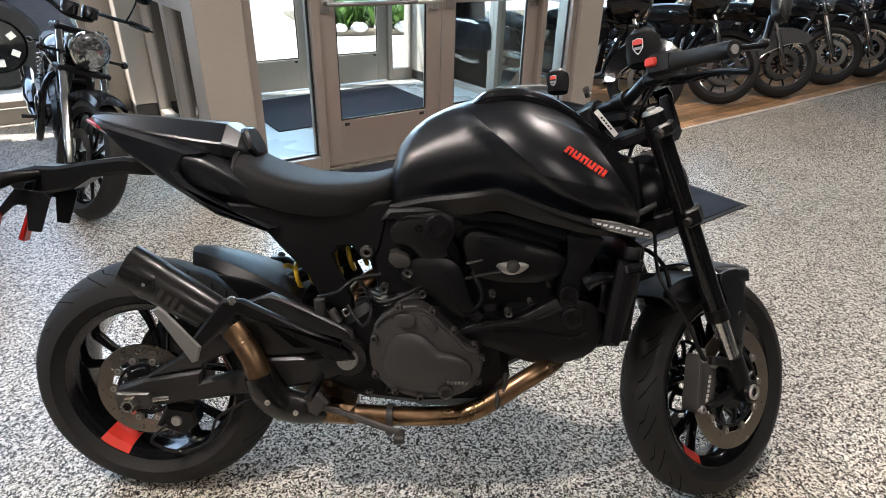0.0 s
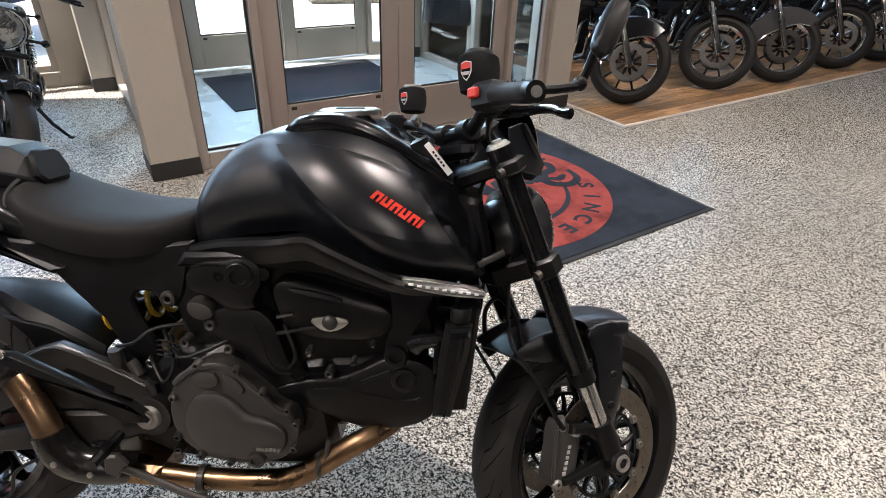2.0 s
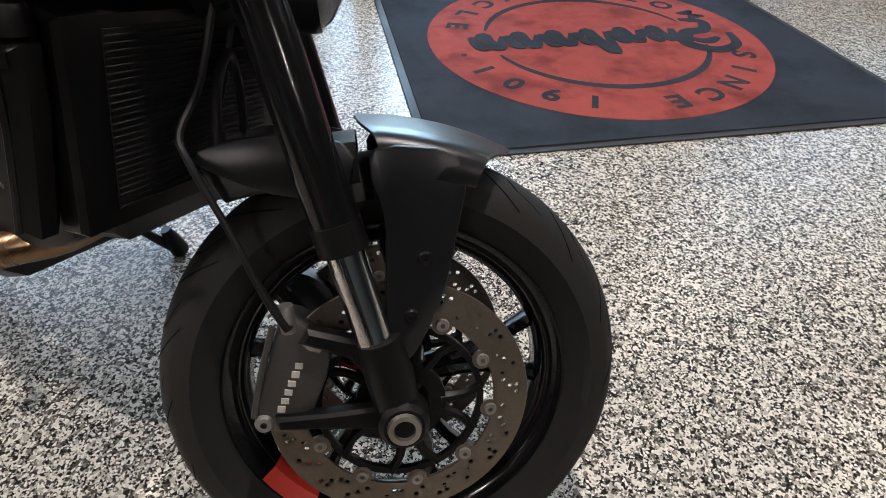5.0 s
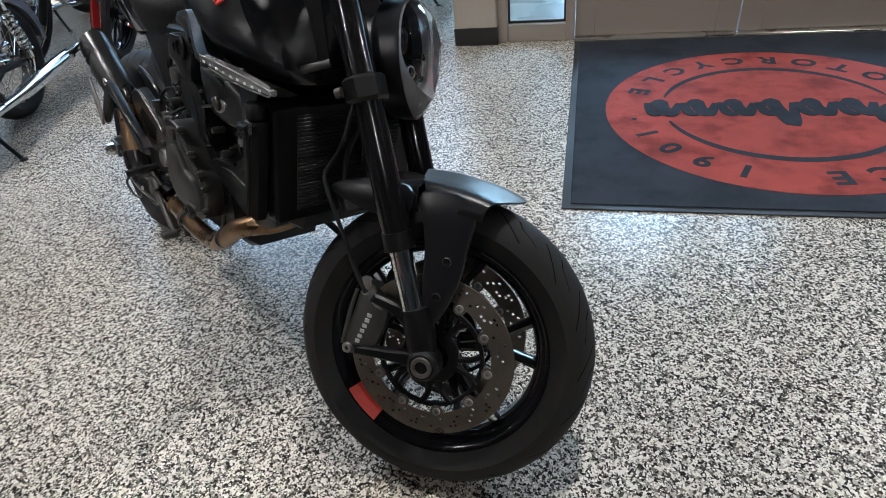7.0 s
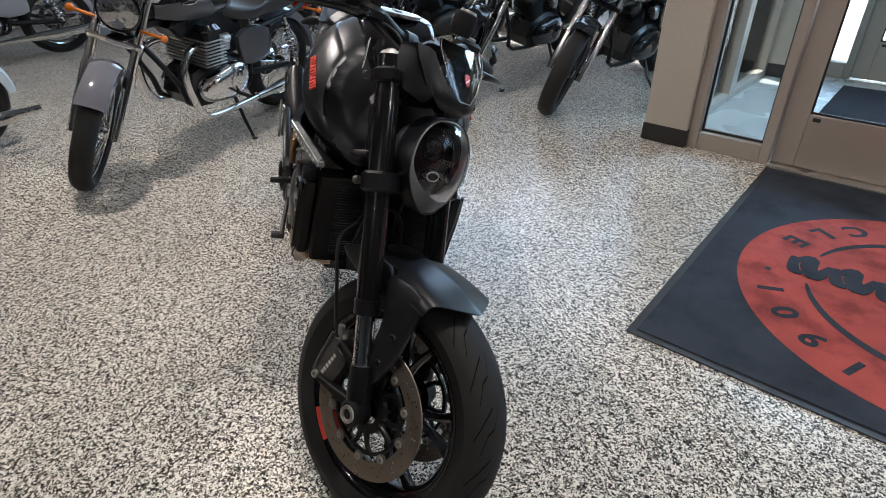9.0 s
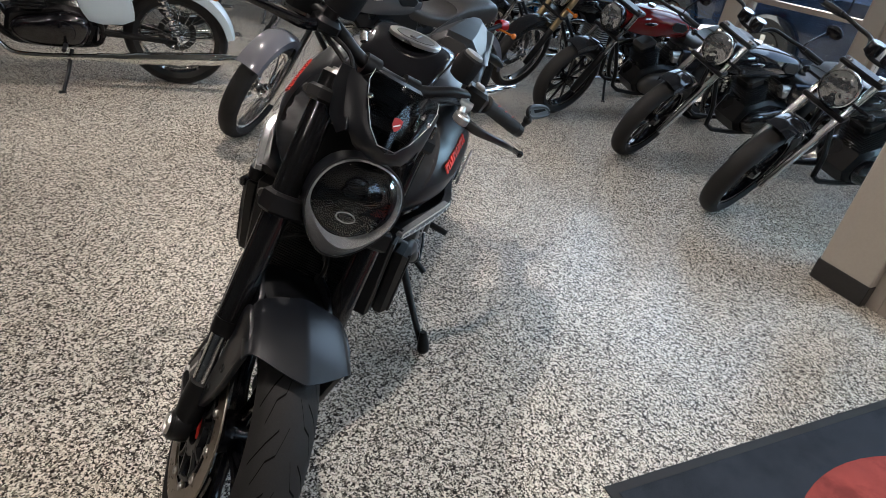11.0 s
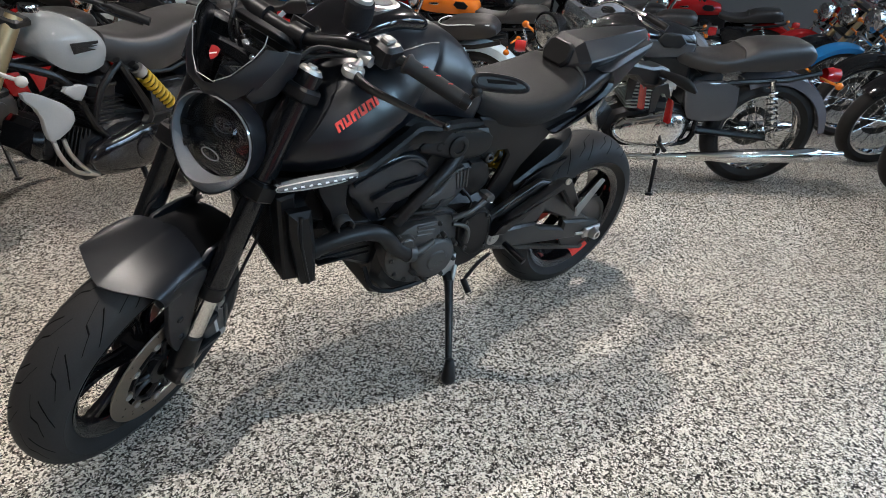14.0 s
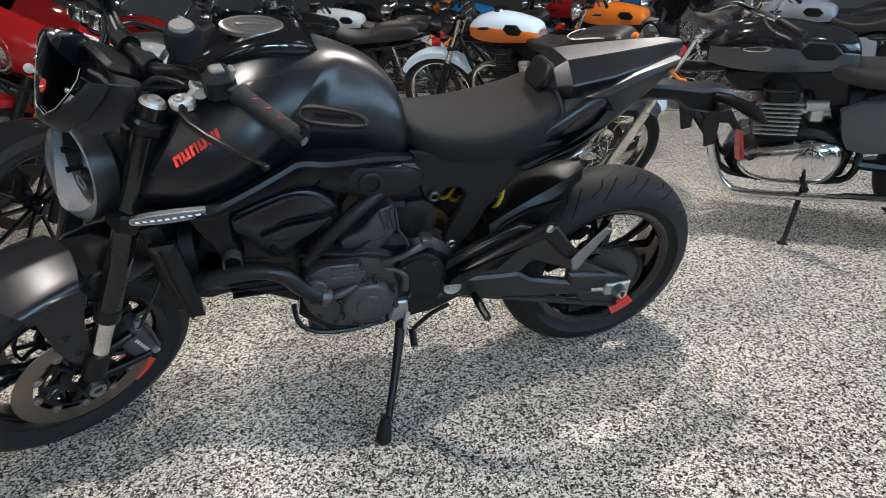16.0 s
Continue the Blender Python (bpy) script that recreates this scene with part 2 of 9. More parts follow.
def flake_floor():
    """Epoxy floor with vinyl flakes under a clear, slightly wavy coat."""
    m = bpy.data.materials.new("flake_floor")
    m.use_nodes = True
    nt = m.node_tree
    N, L = nt.nodes, nt.links.new
    b = N["Principled BSDF"]
    co = N.new("ShaderNodeTexCoord")
    warp = N.new("ShaderNodeTexNoise")
    warp.inputs["Scale"].default_value, warp.inputs["Detail"].default_value = 150, 2
    L(co.outputs["Object"], warp.inputs["Vector"])
    addv = N.new("ShaderNodeVectorMath")
    addv.operation = "MULTIPLY_ADD"
    addv.inputs[1].default_value = (0.0034, 0.0034, 0)
    L(warp.outputs["Color"], addv.inputs[0])
    L(co.outputs["Object"], addv.inputs[2])
    ramps = []
    for scale, stops in ((148, ((0.0, (0.017, 0.012, 0.010)), (0.14, (0.070, 0.061, 0.050)), (0.28, (0.20, 0.176, 0.142)), (0.42, (0.45, 0.408, 0.338)), (0.60, (0.72, 0.665, 0.570)))),
                         (285, ((0.0, (0.010, 0.009, 0.008)), (0.38, (0.13, 0.114, 0.094)), (0.54, (0.42, 0.38, 0.315)), (0.74, (0.84, 0.795, 0.71))))):
        vo = N.new("ShaderNodeTexVoronoi")
        vo.inputs["Scale"].default_value = scale
        L(addv.outputs[0], vo.inputs["Vector"])
        sep = N.new("ShaderNodeSeparateColor")
        L(vo.outputs["Color"], sep.inputs[0])
        rp = N.new("ShaderNodeValToRGB")
        rp.color_ramp.interpolation = "CONSTANT"
        e = rp.color_ramp.elements
        e[0].position, e[0].color = stops[0][0], (*stops[0][1], 1)
        e[1].position, e[1].color = stops[1][0], (*stops[1][1], 1)
        for p, c in stops[2:]:
            q = e.new(p)
            q.color = (*c, 1)
        L(sep.outputs[0], rp.inputs[0])
        ramps.append((rp, sep))
    mx = N.new("ShaderNodeMix")
    mx.data_type = "RGBA"
    pick = N.new("ShaderNodeMath")
    pick.operation = "GREATER_THAN"
    pick.inputs[1].default_value = 0.62
    L(ramps[1][1].outputs[1], pick.inputs[0])
    L(pick.outputs[0], mx.inputs["Factor"])
    L(ramps[0][0].outputs[0], mx.inputs[6])
    L(ramps[1][0].outputs[0], mx.inputs[7])
    stain = N.new("ShaderNodeTexNoise")
    stain.inputs["Scale"].default_value, stain.inputs["Detail"].default_value = 0.9, 5
    L(co.outputs["Object"], stain.inputs["Vector"])
    sr = N.new("ShaderNodeMapRange")
    sr.inputs["From Min"].default_value, sr.inputs["From Max"].default_value = 0.3, 0.7
    sr.inputs["To Min"].default_value, sr.inputs["To Max"].default_value = 0.86, 1.06
    L(stain.outputs["Fac"], sr.inputs["Value"])
    hsv = N.new("ShaderNodeHueSaturation")
    L(mx.outputs[2], hsv.inputs["Color"])
    L(sr.outputs[0], hsv.inputs["Value"])
    L(hsv.outputs[0], b.inputs["Base Color"])
    b.inputs["Roughness"].default_value = 0.62
    wav, wav2 = N.new("ShaderNodeTexNoise"), N.new("ShaderNodeTexNoise")
    wav.inputs["Scale"].default_value, wav.inputs["Detail"].default_value = 190, 1
    wav2.inputs["Scale"].default_value = 22
    L(co.outputs["Object"], wav.inputs["Vector"])
    L(co.outputs["Object"], wav2.inputs["Vector"])
    bp, bp2 = N.new("ShaderNodeBump"), N.new("ShaderNodeBump")
    bp.inputs["Strength"].default_value, bp.inputs["Distance"].default_value = 0.8, 0.0014
    bp2.inputs["Strength"].default_value, bp2.inputs["Distance"].default_value = 0.3, 0.004
    L(wav.outputs["Fac"], bp.inputs["Height"])
    L(wav2.outputs["Fac"], bp2.inputs["Height"])
    L(bp2.outputs[0], bp.inputs["Normal"])
    L(bp.outputs[0], b.inputs["Coat Normal"])
    b.inputs["Coat Weight"].default_value, b.inputs["Coat Roughness"].default_value = 0.85, 0.035
    b.inputs["Specular IOR Level"].default_value = 0.12
    return m


def emitter(name, colour, strength):
    m = bpy.data.materials.new(name)
    m.use_nodes = True
    b = m.node_tree.nodes["Principled BSDF"]
    b.inputs["Base Color"].default_value = (*colour, 1)
    b.inputs["Emission Color"].default_value = (*colour, 1)
    b.inputs["Emission Strength"].default_value = strength
    return m


M_FLOOR = flake_floor()
M_PILLAR = material("pillar_paint", (0.36, 0.325, 0.28), 0.62, 0, 90, 0.05, 0.1, blotch=2)
M_CEIL = material("ceiling_paint", (0.16, 0.155, 0.15), 0.85, 0, 40, 0.08, 0.05, blotch=1)
M_DARKWALL = material("charcoal_paint", (0.07, 0.068, 0.065), 0.7, 0, 120, 0.06, 0.08, blotch=1.5)
M_BASE = material("black_vinyl_base", (0.018, 0.017, 0.017), 0.45, 0, 80, 0.2, 0.03)
M_ALU = material("taupe_aluminium", (0.36, 0.315, 0.275), 0.42, 0.35, 160, 0.05, 0.03)
M_GASKET = material("rubber_gasket", (0.012, 0.012, 0.012), 0.6, 0, 60, 0.1, 0.02)
M_STEEL = material("brushed_steel", (0.55, 0.53, 0.50), 0.3, 1.0, 200, 0.08, 0.03)
M_GLASS = glass("window_glass", (0.93, 0.96, 0.95))
M_MATGREY = material("mat_pile_grey", (0.028, 0.033, 0.042), 0.95, 0, 420, 0.35, 0.6, blotch=5, spec=0.1)
M_MATRED = material("mat_pile_red", (0.30, 0.060, 0.050), 0.95, 0, 420, 0.32, 0.6, blotch=7, spec=0.1)
M_MATBLACK = material("vestibule_mat_pile", (0.022, 0.020, 0.024), 0.95, 0, 350, 0.3, 0.6, blotch=4, spec=0.1)
M_PAVE = material("concrete", (0.62, 0.60, 0.57), 0.85, 0, 30, 0.08, 0.1, blotch=0.8)
M_VFLOOR = material("sealed_concrete", (0.34, 0.34, 0.33), 0.28, 0, 50, 0.15, 0.05, blotch=1.5)
M_LEAF = material("leaf_green", (0.10, 0.19, 0.035), 0.55, 0, 20, 0.4, 0.1, blotch=4)
M_MULCH = material("mulch", (0.16, 0.13, 0.10), 0.95, 0, 30, 0.4, 0.4)
M_WHITETRIM = material("white_trim", (0.72, 0.68, 0.62), 0.45, 0, 60, 0.06, 0.02)


def soiled(m, scale, low, high, seed):
    """Trodden-in dirt: irregular darker patches on a mat."""
    N, L = m.node_tree.nodes, m.node_tree.links.new
    hsv = N["Hue/Saturation/Value"]
    co, mp, dirt, mr, mul = (N.new(q) for q in ("ShaderNodeTexCoord", "ShaderNodeMapping", "ShaderNodeTexNoise", "ShaderNodeMapRange", "ShaderNodeMath"))
    mp.inputs["Location"].default_value = (seed, seed * 0.7, 0)
    dirt.inputs["Scale"].default_value, dirt.inputs["Detail"].default_value, dirt.inputs["Roughness"].default_value = scale, 6, 0.62
    mr.inputs["From Min"].default_value, mr.inputs["From Max"].default_value = 0.36, 0.52
    mr.inputs["To Min"].default_value, mr.inputs["To Max"].default_value = low, high
    mul.operation = "MULTIPLY"
    old = hsv.inputs["Value"].links[0].from_socket
    L(co.outputs["Object"], mp.inputs["Vector"])
    L(mp.outputs[0], dirt.inputs["Vector"])
    L(dirt.outputs["Fac"], mr.inputs["Value"])
    L(mr.outputs[0], mul.inputs[0])
    L(old, mul.inputs[1])
    L(mul.outputs[0], hsv.inputs["Value"])


soiled(M_MATRED, 5.0, 0.62, 1.05, 3.1)
soiled(M_MATGREY, 3.5, 0.78, 1.15, 1.7)
M_DIFF = emitter("lamp_diffuser", (1.0, 0.93, 0.82), 6.0)

# ---- the showroom ----
U0, U1, N0, N1, HIGH = -9.0, 11.0, -11.0, 2.3, 3.9


def setting(name, shape, mat, label, category, m=ROOM):
    return thing(name, label, category, m, kind="structure", shape=shape, material=mat)


def wall_with_openings(s, u0, u1, n0, n1, z0, z1, holes):
    """A wall along u with holes (u0, u1, z0, z1), sorted along u."""
    x = u0
    for a, b, c, d in holes:
        s.box((x, n0, z0), (a, n1, z1), 0.002)
        if c > z0:
            s.box((a, n0, z0), (b, n1, c), 0.002)
        if d < z1:
            s.box((a, n0, d), (b, n1, z1), 0.002)
        x = b
    s.box((x, n0, z0), (u1, n1, z1), 0.002)
    return s


setting("floor", Shape().box((U0, N0, -0.1), (U1, N1 + 0.16, 0.0), 0.001), M_FLOOR, "cream, tan and black flake epoxy floor with clear gloss coat", "floor")
setting("ceiling", Shape().box((U0, N0, HIGH), (U1, N1 + 0.16, HIGH + 0.15), 0.001), M_CEIL, "dark grey painted showroom ceiling", "ceiling")
setting("wall_south", Shape().box((U0, N0 - 0.15, 0), (U1, N0, HIGH), 0.002), M_DARKWALL, "plain charcoal painted showroom wall", "wall")
setting("wall_west", Shape().box((U0 - 0.15, N0 - 0.15, 0), (U0, N1 + 0.16, HIGH), 0.002), M_DARKWALL, "plain charcoal painted showroom wall", "wall")
setting("wall_east", Shape().box((U1, N0 - 0.15, 0), (U1 + 0.15, N1 + 0.16, HIGH), 0.002), M_DARKWALL, "plain charcoal painted showroom wall", "wall")

# outer wall with the windows left and right of the vestibule
holes = [(a, b, 0.12 if b > -2.6 else 0.55, 3.55) for a, b in LEFT_WIN] + [(-0.32, 2.12, 0.0, 2.6)] + [(a, b, 0.55, 3.55) for a, b in RIGHT_WIN]
setting("wall_north", wall_with_openings(Shape(), U0, U1, N1, N1 + 0.16, 0, HIGH, holes), M_PILLAR, "greige painted outer wall with storefront windows", "wall")


def framed_pane(win, u0, u1, z0, z1, n, rail=(), w=0.05, deep=0.1, along="u"):
    """Aluminium frame with panes; rails are heights of cross bars."""
    def bx(a, b, c, d, e0, e1, bev=0.004):
        return Shape().box((a, e0, c), (b, e1, d), bev) if along == "u" else Shape().box((e0, a, c), (e1, b, d), bev)
    part("window_frame", bx(u0, u0 + w, z0, z1, n - deep / 2, n + deep / 2), M_ALU, win)
    part("window_frame", bx(u1 - w, u1, z0, z1, n - deep / 2, n + deep / 2), M_ALU, win)
    zs = [z0 + w / 2, *rail, z1 - w / 2]
    for z in zs:
        part("rail", bx(u0 + w, u1 - w, z - w / 2, z + w / 2, n - deep / 2 + 0.003, n + deep / 2 - 0.003), M_ALU, win)
    for a, b in zip(zs, zs[1:]):
        pane = part("pane", bx(u0 + w, u1 - w, a + w / 2, b - w / 2, n - 0.003, n + 0.003, 0.0005), M_GLASS, win)
        pane.visible_shadow = False


for i, (a, b) in enumerate(LEFT_WIN + RIGHT_WIN):
    low = 0.12 if i == 3 or i == 2 else 0.55
    win = thing("window_%d" % (i + 1), "aluminium storefront window with clear glass", "window", ROOM, kind="structure")
    framed_pane(win, a, b, low, 3.55, N1 + 0.08, rail=(1.0,) if i in (2, 3) else ())

# vestibule posts, side walls and door front
for i, (a, b) in enumerate(((-0.72, -0.46), (2.18, 2.43))):
    setting("vestibule_post", Shape().box((a, -0.04, 0), (b, 0.22, HIGH), 0.006), M_PILLAR, "greige painted square post of the vestibule", "post")
    setting("baseboard", Shape().box((a - 0.004, -0.046, 0), (b + 0.004, 0.224, 0.105), 0.003), M_BASE, "black vinyl base around the post", "baseboard")
    setting("vestibule_post", Shape().box((a - 0.1, 2.02, 0), (b + 0.06, 2.3, HIGH), 0.006), M_PILLAR, "greige painted square post by the outer wall", "post")
    setting("baseboard", Shape().box((a - 0.104, 2.014, 0), (b + 0.064, 2.3, 0.105), 0.003), M_BASE, "black vinyl base around the post", "baseboard")
    side = thing("window_%d" % (8 + i), "aluminium framed glass side wall of the vestibule", "window", ROOM, kind="structure")
    framed_pane(side, 0.22, 1.12, 0.0, 2.6, a + 0.12, rail=(0.98,), w=0.06, along="n")
    framed_pane(side, 1.12, 2.02, 0.0, 2.6, a + 0.12, rail=(0.98,), w=0.06, along="n")
setting("vestibule_header", Shape().box((-0.46, 0.0, 2.2), (2.18, 0.18, HIGH), 0.004), M_PILLAR, "greige painted bulkhead above the doors", "wall")
for a, b in ((-0.6, 0.12), (2.25, 2.35)):
    setting("vestibule_header", Shape().box((a if a < 0 else 2.24, 0.22, 2.6), (-0.5 if a < 0 else 2.38, 2.02, HIGH), 0.004), M_PILLAR, "greige painted bulkhead above the vestibule glass", "wall")
setting("vestibule_floor", Shape().box((-0.58, 0.1, -0.05), (2.3, 2.3, 0.004), 0.001), M_VFLOOR, "grey sealed concrete vestibule floor", "floor")
setting("vestibule_ceiling", Shape().box((-0.6, 0.18, 2.75), (2.3, 2.3, 2.8), 0.001), M_CEIL, "grey vestibule ceiling", "ceiling")


def door_leaf(name, u0, u1, n, handle_at_right, label):
    """Glazed aluminium door with wide bottom rail and push bar."""
    d = thing(name, label, "door", ROOM, kind="structure")
    w, low = 0.115, 0.305
    part("stile", Shape().box((u0, n - 0.022, 0.012), (u0 + w, n + 0.022, 2.1), 0.004), M_ALU, d)
    part("stile", Shape().box((u1 - w, n - 0.022, 0.012), (u1, n + 0.022, 2.1), 0.004), M_ALU, d)
    part("bottom_rail", Shape().box((u0 + w, n - 0.022, 0.012), (u1 - w, n + 0.022, low), 0.004), M_ALU, d)
    part("top_rail", Shape().box((u0 + w, n - 0.022, 1.98), (u1 - w, n + 0.022, 2.1), 0.004), M_ALU, d)
    g = part("pane", Shape().box((u0 + w, n - 0.004, low), (u1 - w, n + 0.004, 1.98), 0.0005), M_GLASS, d)
    g.visible_shadow = False
    bead = Shape()
    for z in (low + 0.006, 1.974):
        bead.box((u0 + w, n - 0.012, z - 0.006), (u1 - w, n - 0.004, z + 0.006), 0.001)
    bead.box((u0 + w, n - 0.012, low), (u0 + w + 0.01, n - 0.004, 1.98), 0.001)
    bead.box((u1 - w - 0.01, n - 0.012, low), (u1 - w, n - 0.004, 1.98), 0.001)
    part("glazing_bead", bead, M_GASKET, d)
    bar = Shape().tube([(u0 + 0.05, n - 0.022, 1.02), (u0 + 0.05, n - 0.085, 1.02), (u0 + 0.09, n - 0.1, 1.02), (u1 - 0.09, n - 0.1, 1.02), (u1 - 0.05, n - 0.085, 1.02), (u1 - 0.05, n - 0.022, 1.02)], 0.014, 10)
    part("push_bar", bar, M_STEEL, d, "brushed steel push bar")
    part("bar_mount", Shape().box((u0 + 0.02, n - 0.03, 0.96), (u0 + 0.08, n - 0.02, 1.07), 0.004), M_STEEL, d)
    part("bar_mount", Shape().box((u1 - 0.08, n - 0.03, 0.96), (u1 - 0.02, n - 0.02, 1.07), 0.004), M_STEEL, d)
    for x in (u0 + w + 0.04, u1 - w - 0.04):
        part("label_tab", Shape().box((x - 0.018, n - 0.0245, low - 0.035), (x + 0.018, n - 0.0215, low - 0.015), 0.001), M_GASKET, d)
    return d


DOOR_N = 0.06
frame_ob = thing("door_frame", "taupe aluminium frame of the double entrance door", "door frame", ROOM, kind="structure")
for a, b in ((-0.46, -0.40), (-0.055, -0.003), (1.80, 1.852), (2.12, 2.18)):
    part("jamb", Shape().box((a, 0.0, 0), (b, 0.12, 2.2), 0.004), M_ALU, frame_ob)
part("head", Shape().box((-0.40, 0.002, 2.11), (2.12, 0.118, 2.2), 0.004), M_ALU, frame_ob)
for a, b in ((-0.40, -0.055), (1.852, 2.12)):
    part("sill", Shape().box((a, 0.002, 0), (b, 0.118, 0.10), 0.004), M_ALU, frame_ob)
    g = part("pane", Shape().box((a, DOOR_N - 0.004, 0.10), (b, DOOR_N + 0.004, 2.11), 0.0005), M_GLASS, frame_ob)
    g.visible_shadow = False
    bead = Shape().box((a, 0.04, 0.10), (b, 0.054, 0.114), 0.002).box((a, 0.04, 0.1), (a + 0.012, 0.054, 2.11), 0.002).box((b - 0.012, 0.04, 0.1), (b, 0.054, 2.11), 0.002)
    part("glazing_bead", bead, M_GASKET, frame_ob)
part("threshold", Shape().box((-0.003, -0.02, 0), (1.80, 0.14, 0.012), 0.003), M_STEEL, frame_ob, "worn aluminium threshold")
door_leaf("door_1", 0.002, 0.896, DOOR_N, True, "closed glazed aluminium entrance door with push bar")
door_leaf("door_2", 0.904, 1.798, DOOR_N, False, "closed glazed aluminium entrance door with push bar")

outer_frame = thing("door_frame", "aluminium frame of the outer double door", "door frame", ROOM, kind="structure")
for a, b in ((-0.32, -0.26), (-0.04, 0.01), (1.79, 1.84), (2.06, 2.12)):
    part("jamb", Shape().box((a, 2.31, 0), (b, 2.43, 2.6), 0.004), M_ALU, outer_frame)
part("head", Shape().box((-0.26, 2.312, 2.11), (2.06, 2.428, 2.6), 0.004), M_ALU, outer_frame)
for a, b in ((-0.26, -0.04), (1.84, 2.06)):
    part("sill", Shape().box((a, 2.312, 0), (b, 2.428, 0.12), 0.004), M_ALU, outer_frame)
    g = part("pane", Shape().box((a, 2.366, 0.12), (b, 2.374, 2.11), 0.0005), M_GLASS, outer_frame)
    g.visible_shadow = False
door_leaf("door_3", 0.012, 0.896, 2.37, True, "closed glazed outer door with wide bottom rail")
door_leaf("door_4", 0.904, 1.788, 2.37, False, "closed glazed outer door with wide bottom rail")
thing("door_mat", "dark ribbed entrance mat on the vestibule floor", "mat", ROOM, shape=Shape().prism([(0.02, 1.0), (1.62, 1.0), (1.66, 2.12), (0.02, 2.05)], 0.0045, 0.013, 0.004, "z"), material=M_MATBLACK)

# ceiling fixtures
for x, y, power in LAMPS:
    fx = thing("ceiling_light", "round pendant ceiling light with white diffuser", "ceiling light", pose(x, y, 3.05), group="ceiling lights")
    part("housing", Shape().lathe([(0.001, 0.0), (0.12, 0.0), (0.125, -0.03), (0.105, -0.036), (0.10, -0.022), (0.001, -0.022)], (0, 0, 0), "z", 32), M_WHITETRIM, fx)
    part("stem", Shape().tube([(0, 0, -0.005), (0, 0, HIGH - 3.05)], 0.012, 8), M_WHITETRIM, fx)
    part("diffuser", Shape().lathe([(0.098, -0.025), (0.08, -0.034), (0.001, -0.038)], (0, 0, 0), "z", 32), M_DIFF, fx)

# outdoors
setting("ground", Shape().box((-60, 2.46, -0.12), (60, 90, -0.03), 0.001), M_PAVE, "sunlit pale concrete forecourt", "ground")
bed = setting("planting_bed", Shape().prism([(2.6, 6.0), (6.5, 5.0), (9.0, 7.4), (3.3, 9.4)], -0.03, 0.06, 0.02, "z"), M_MULCH, "mulched planting bed beyond the forecourt", "planting bed")
rng = random.Random(4)


def shrub(u, n, r, h, blades, wide, label, name="shrub"):
    """A clump of many separate leaves."""
    s = Shape()
    for i in range(blades):
        a, e = rng.uniform(0, 2 * math.pi), rng.uniform(0.15, 1.35)
        d = Vector((math.cos(a) * math.cos(e), math.sin(a) * math.cos(e), math.sin(e)))
        ln = rng.uniform(0.55, 1.0)
        base = Vector((rng.gauss(0, r * 0.25), rng.gauss(0, r * 0.25), 0.02))
        tip = base + Vector((d.x * r * ln, d.y * r * ln, d.z * h * ln))
        side = d.cross(Vector((0, 0, 1))).normalized() * wide * rng.uniform(0.6, 1.2)
        mid = base.lerp(tip, 0.55) + Vector((0, 0, h * 0.10))
        s.add([base - side * 0.4, base + side * 0.4, mid + side, tip, mid - side], [(0, 1, 2, 4), (4, 2, 3)])
    ob = thing(name, label, name, ROOM @ pose(u, n, 0.05), group="shrubs outside")
    part("leaves", s, M_LEAF, ob, kind="stuff")
    return ob


for u, n, r, h, b, w in ((3.0, 6.35, 0.40, 0.42, 420, 0.035), (3.45, 6.5, 0.42, 0.62, 320, 0.014), (3.95, 6.15, 0.45, 0.5, 460, 0.04), (4.5, 6.1, 0.42, 0.7, 320, 0.014), (3.3, 7.3, 0.6, 0.6, 460, 0.045), (4.1, 7.3, 0.6, 0.7, 460, 0.045), (5.2, 6.3, 0.5, 0.6, 420, 0.04), (5.2, 7.6, 0.8, 0.8, 480, 0.05)):
    shrub(u, n, r, h, b, w, "green leafy shrub in the bed outside" if w > 0.03 else "green ornamental grass clump in the bed outside", "shrub" if w > 0.03 else "grass_clump")
rocks = ((2.98, 5.98, 0.13), (3.3, 5.92, 0.16), (3.66, 5.82, 0.13), (4.05, 5.72, 0.17))
for u, n, r in rocks:
    sh = Shape().ball((0, 0, 0), (r, r * 0.8, r * 0.6), 12)
    sh.v = [q * (1 + 0.16 * noise.noise(q * 9 + Vector((u, n, 0)))) for q in sh.v]
    thing("rock", "pale grey boulder at the bed's edge", "rock", ROOM @ pose(u, n, 0.09), group="rocks outside", shape=sh, material=M_PAVE)

M_CARBLUE = material("dark_blue_car_paint", (0.010, 0.020, 0.045), 0.18, 0.1, 60, 0.06, 0.0, coat=0.7)
M_CARGLASS = material("dark_car_glass", (0.012, 0.016, 0.020), 0.08, 0, 60, 0.05, 0.0)


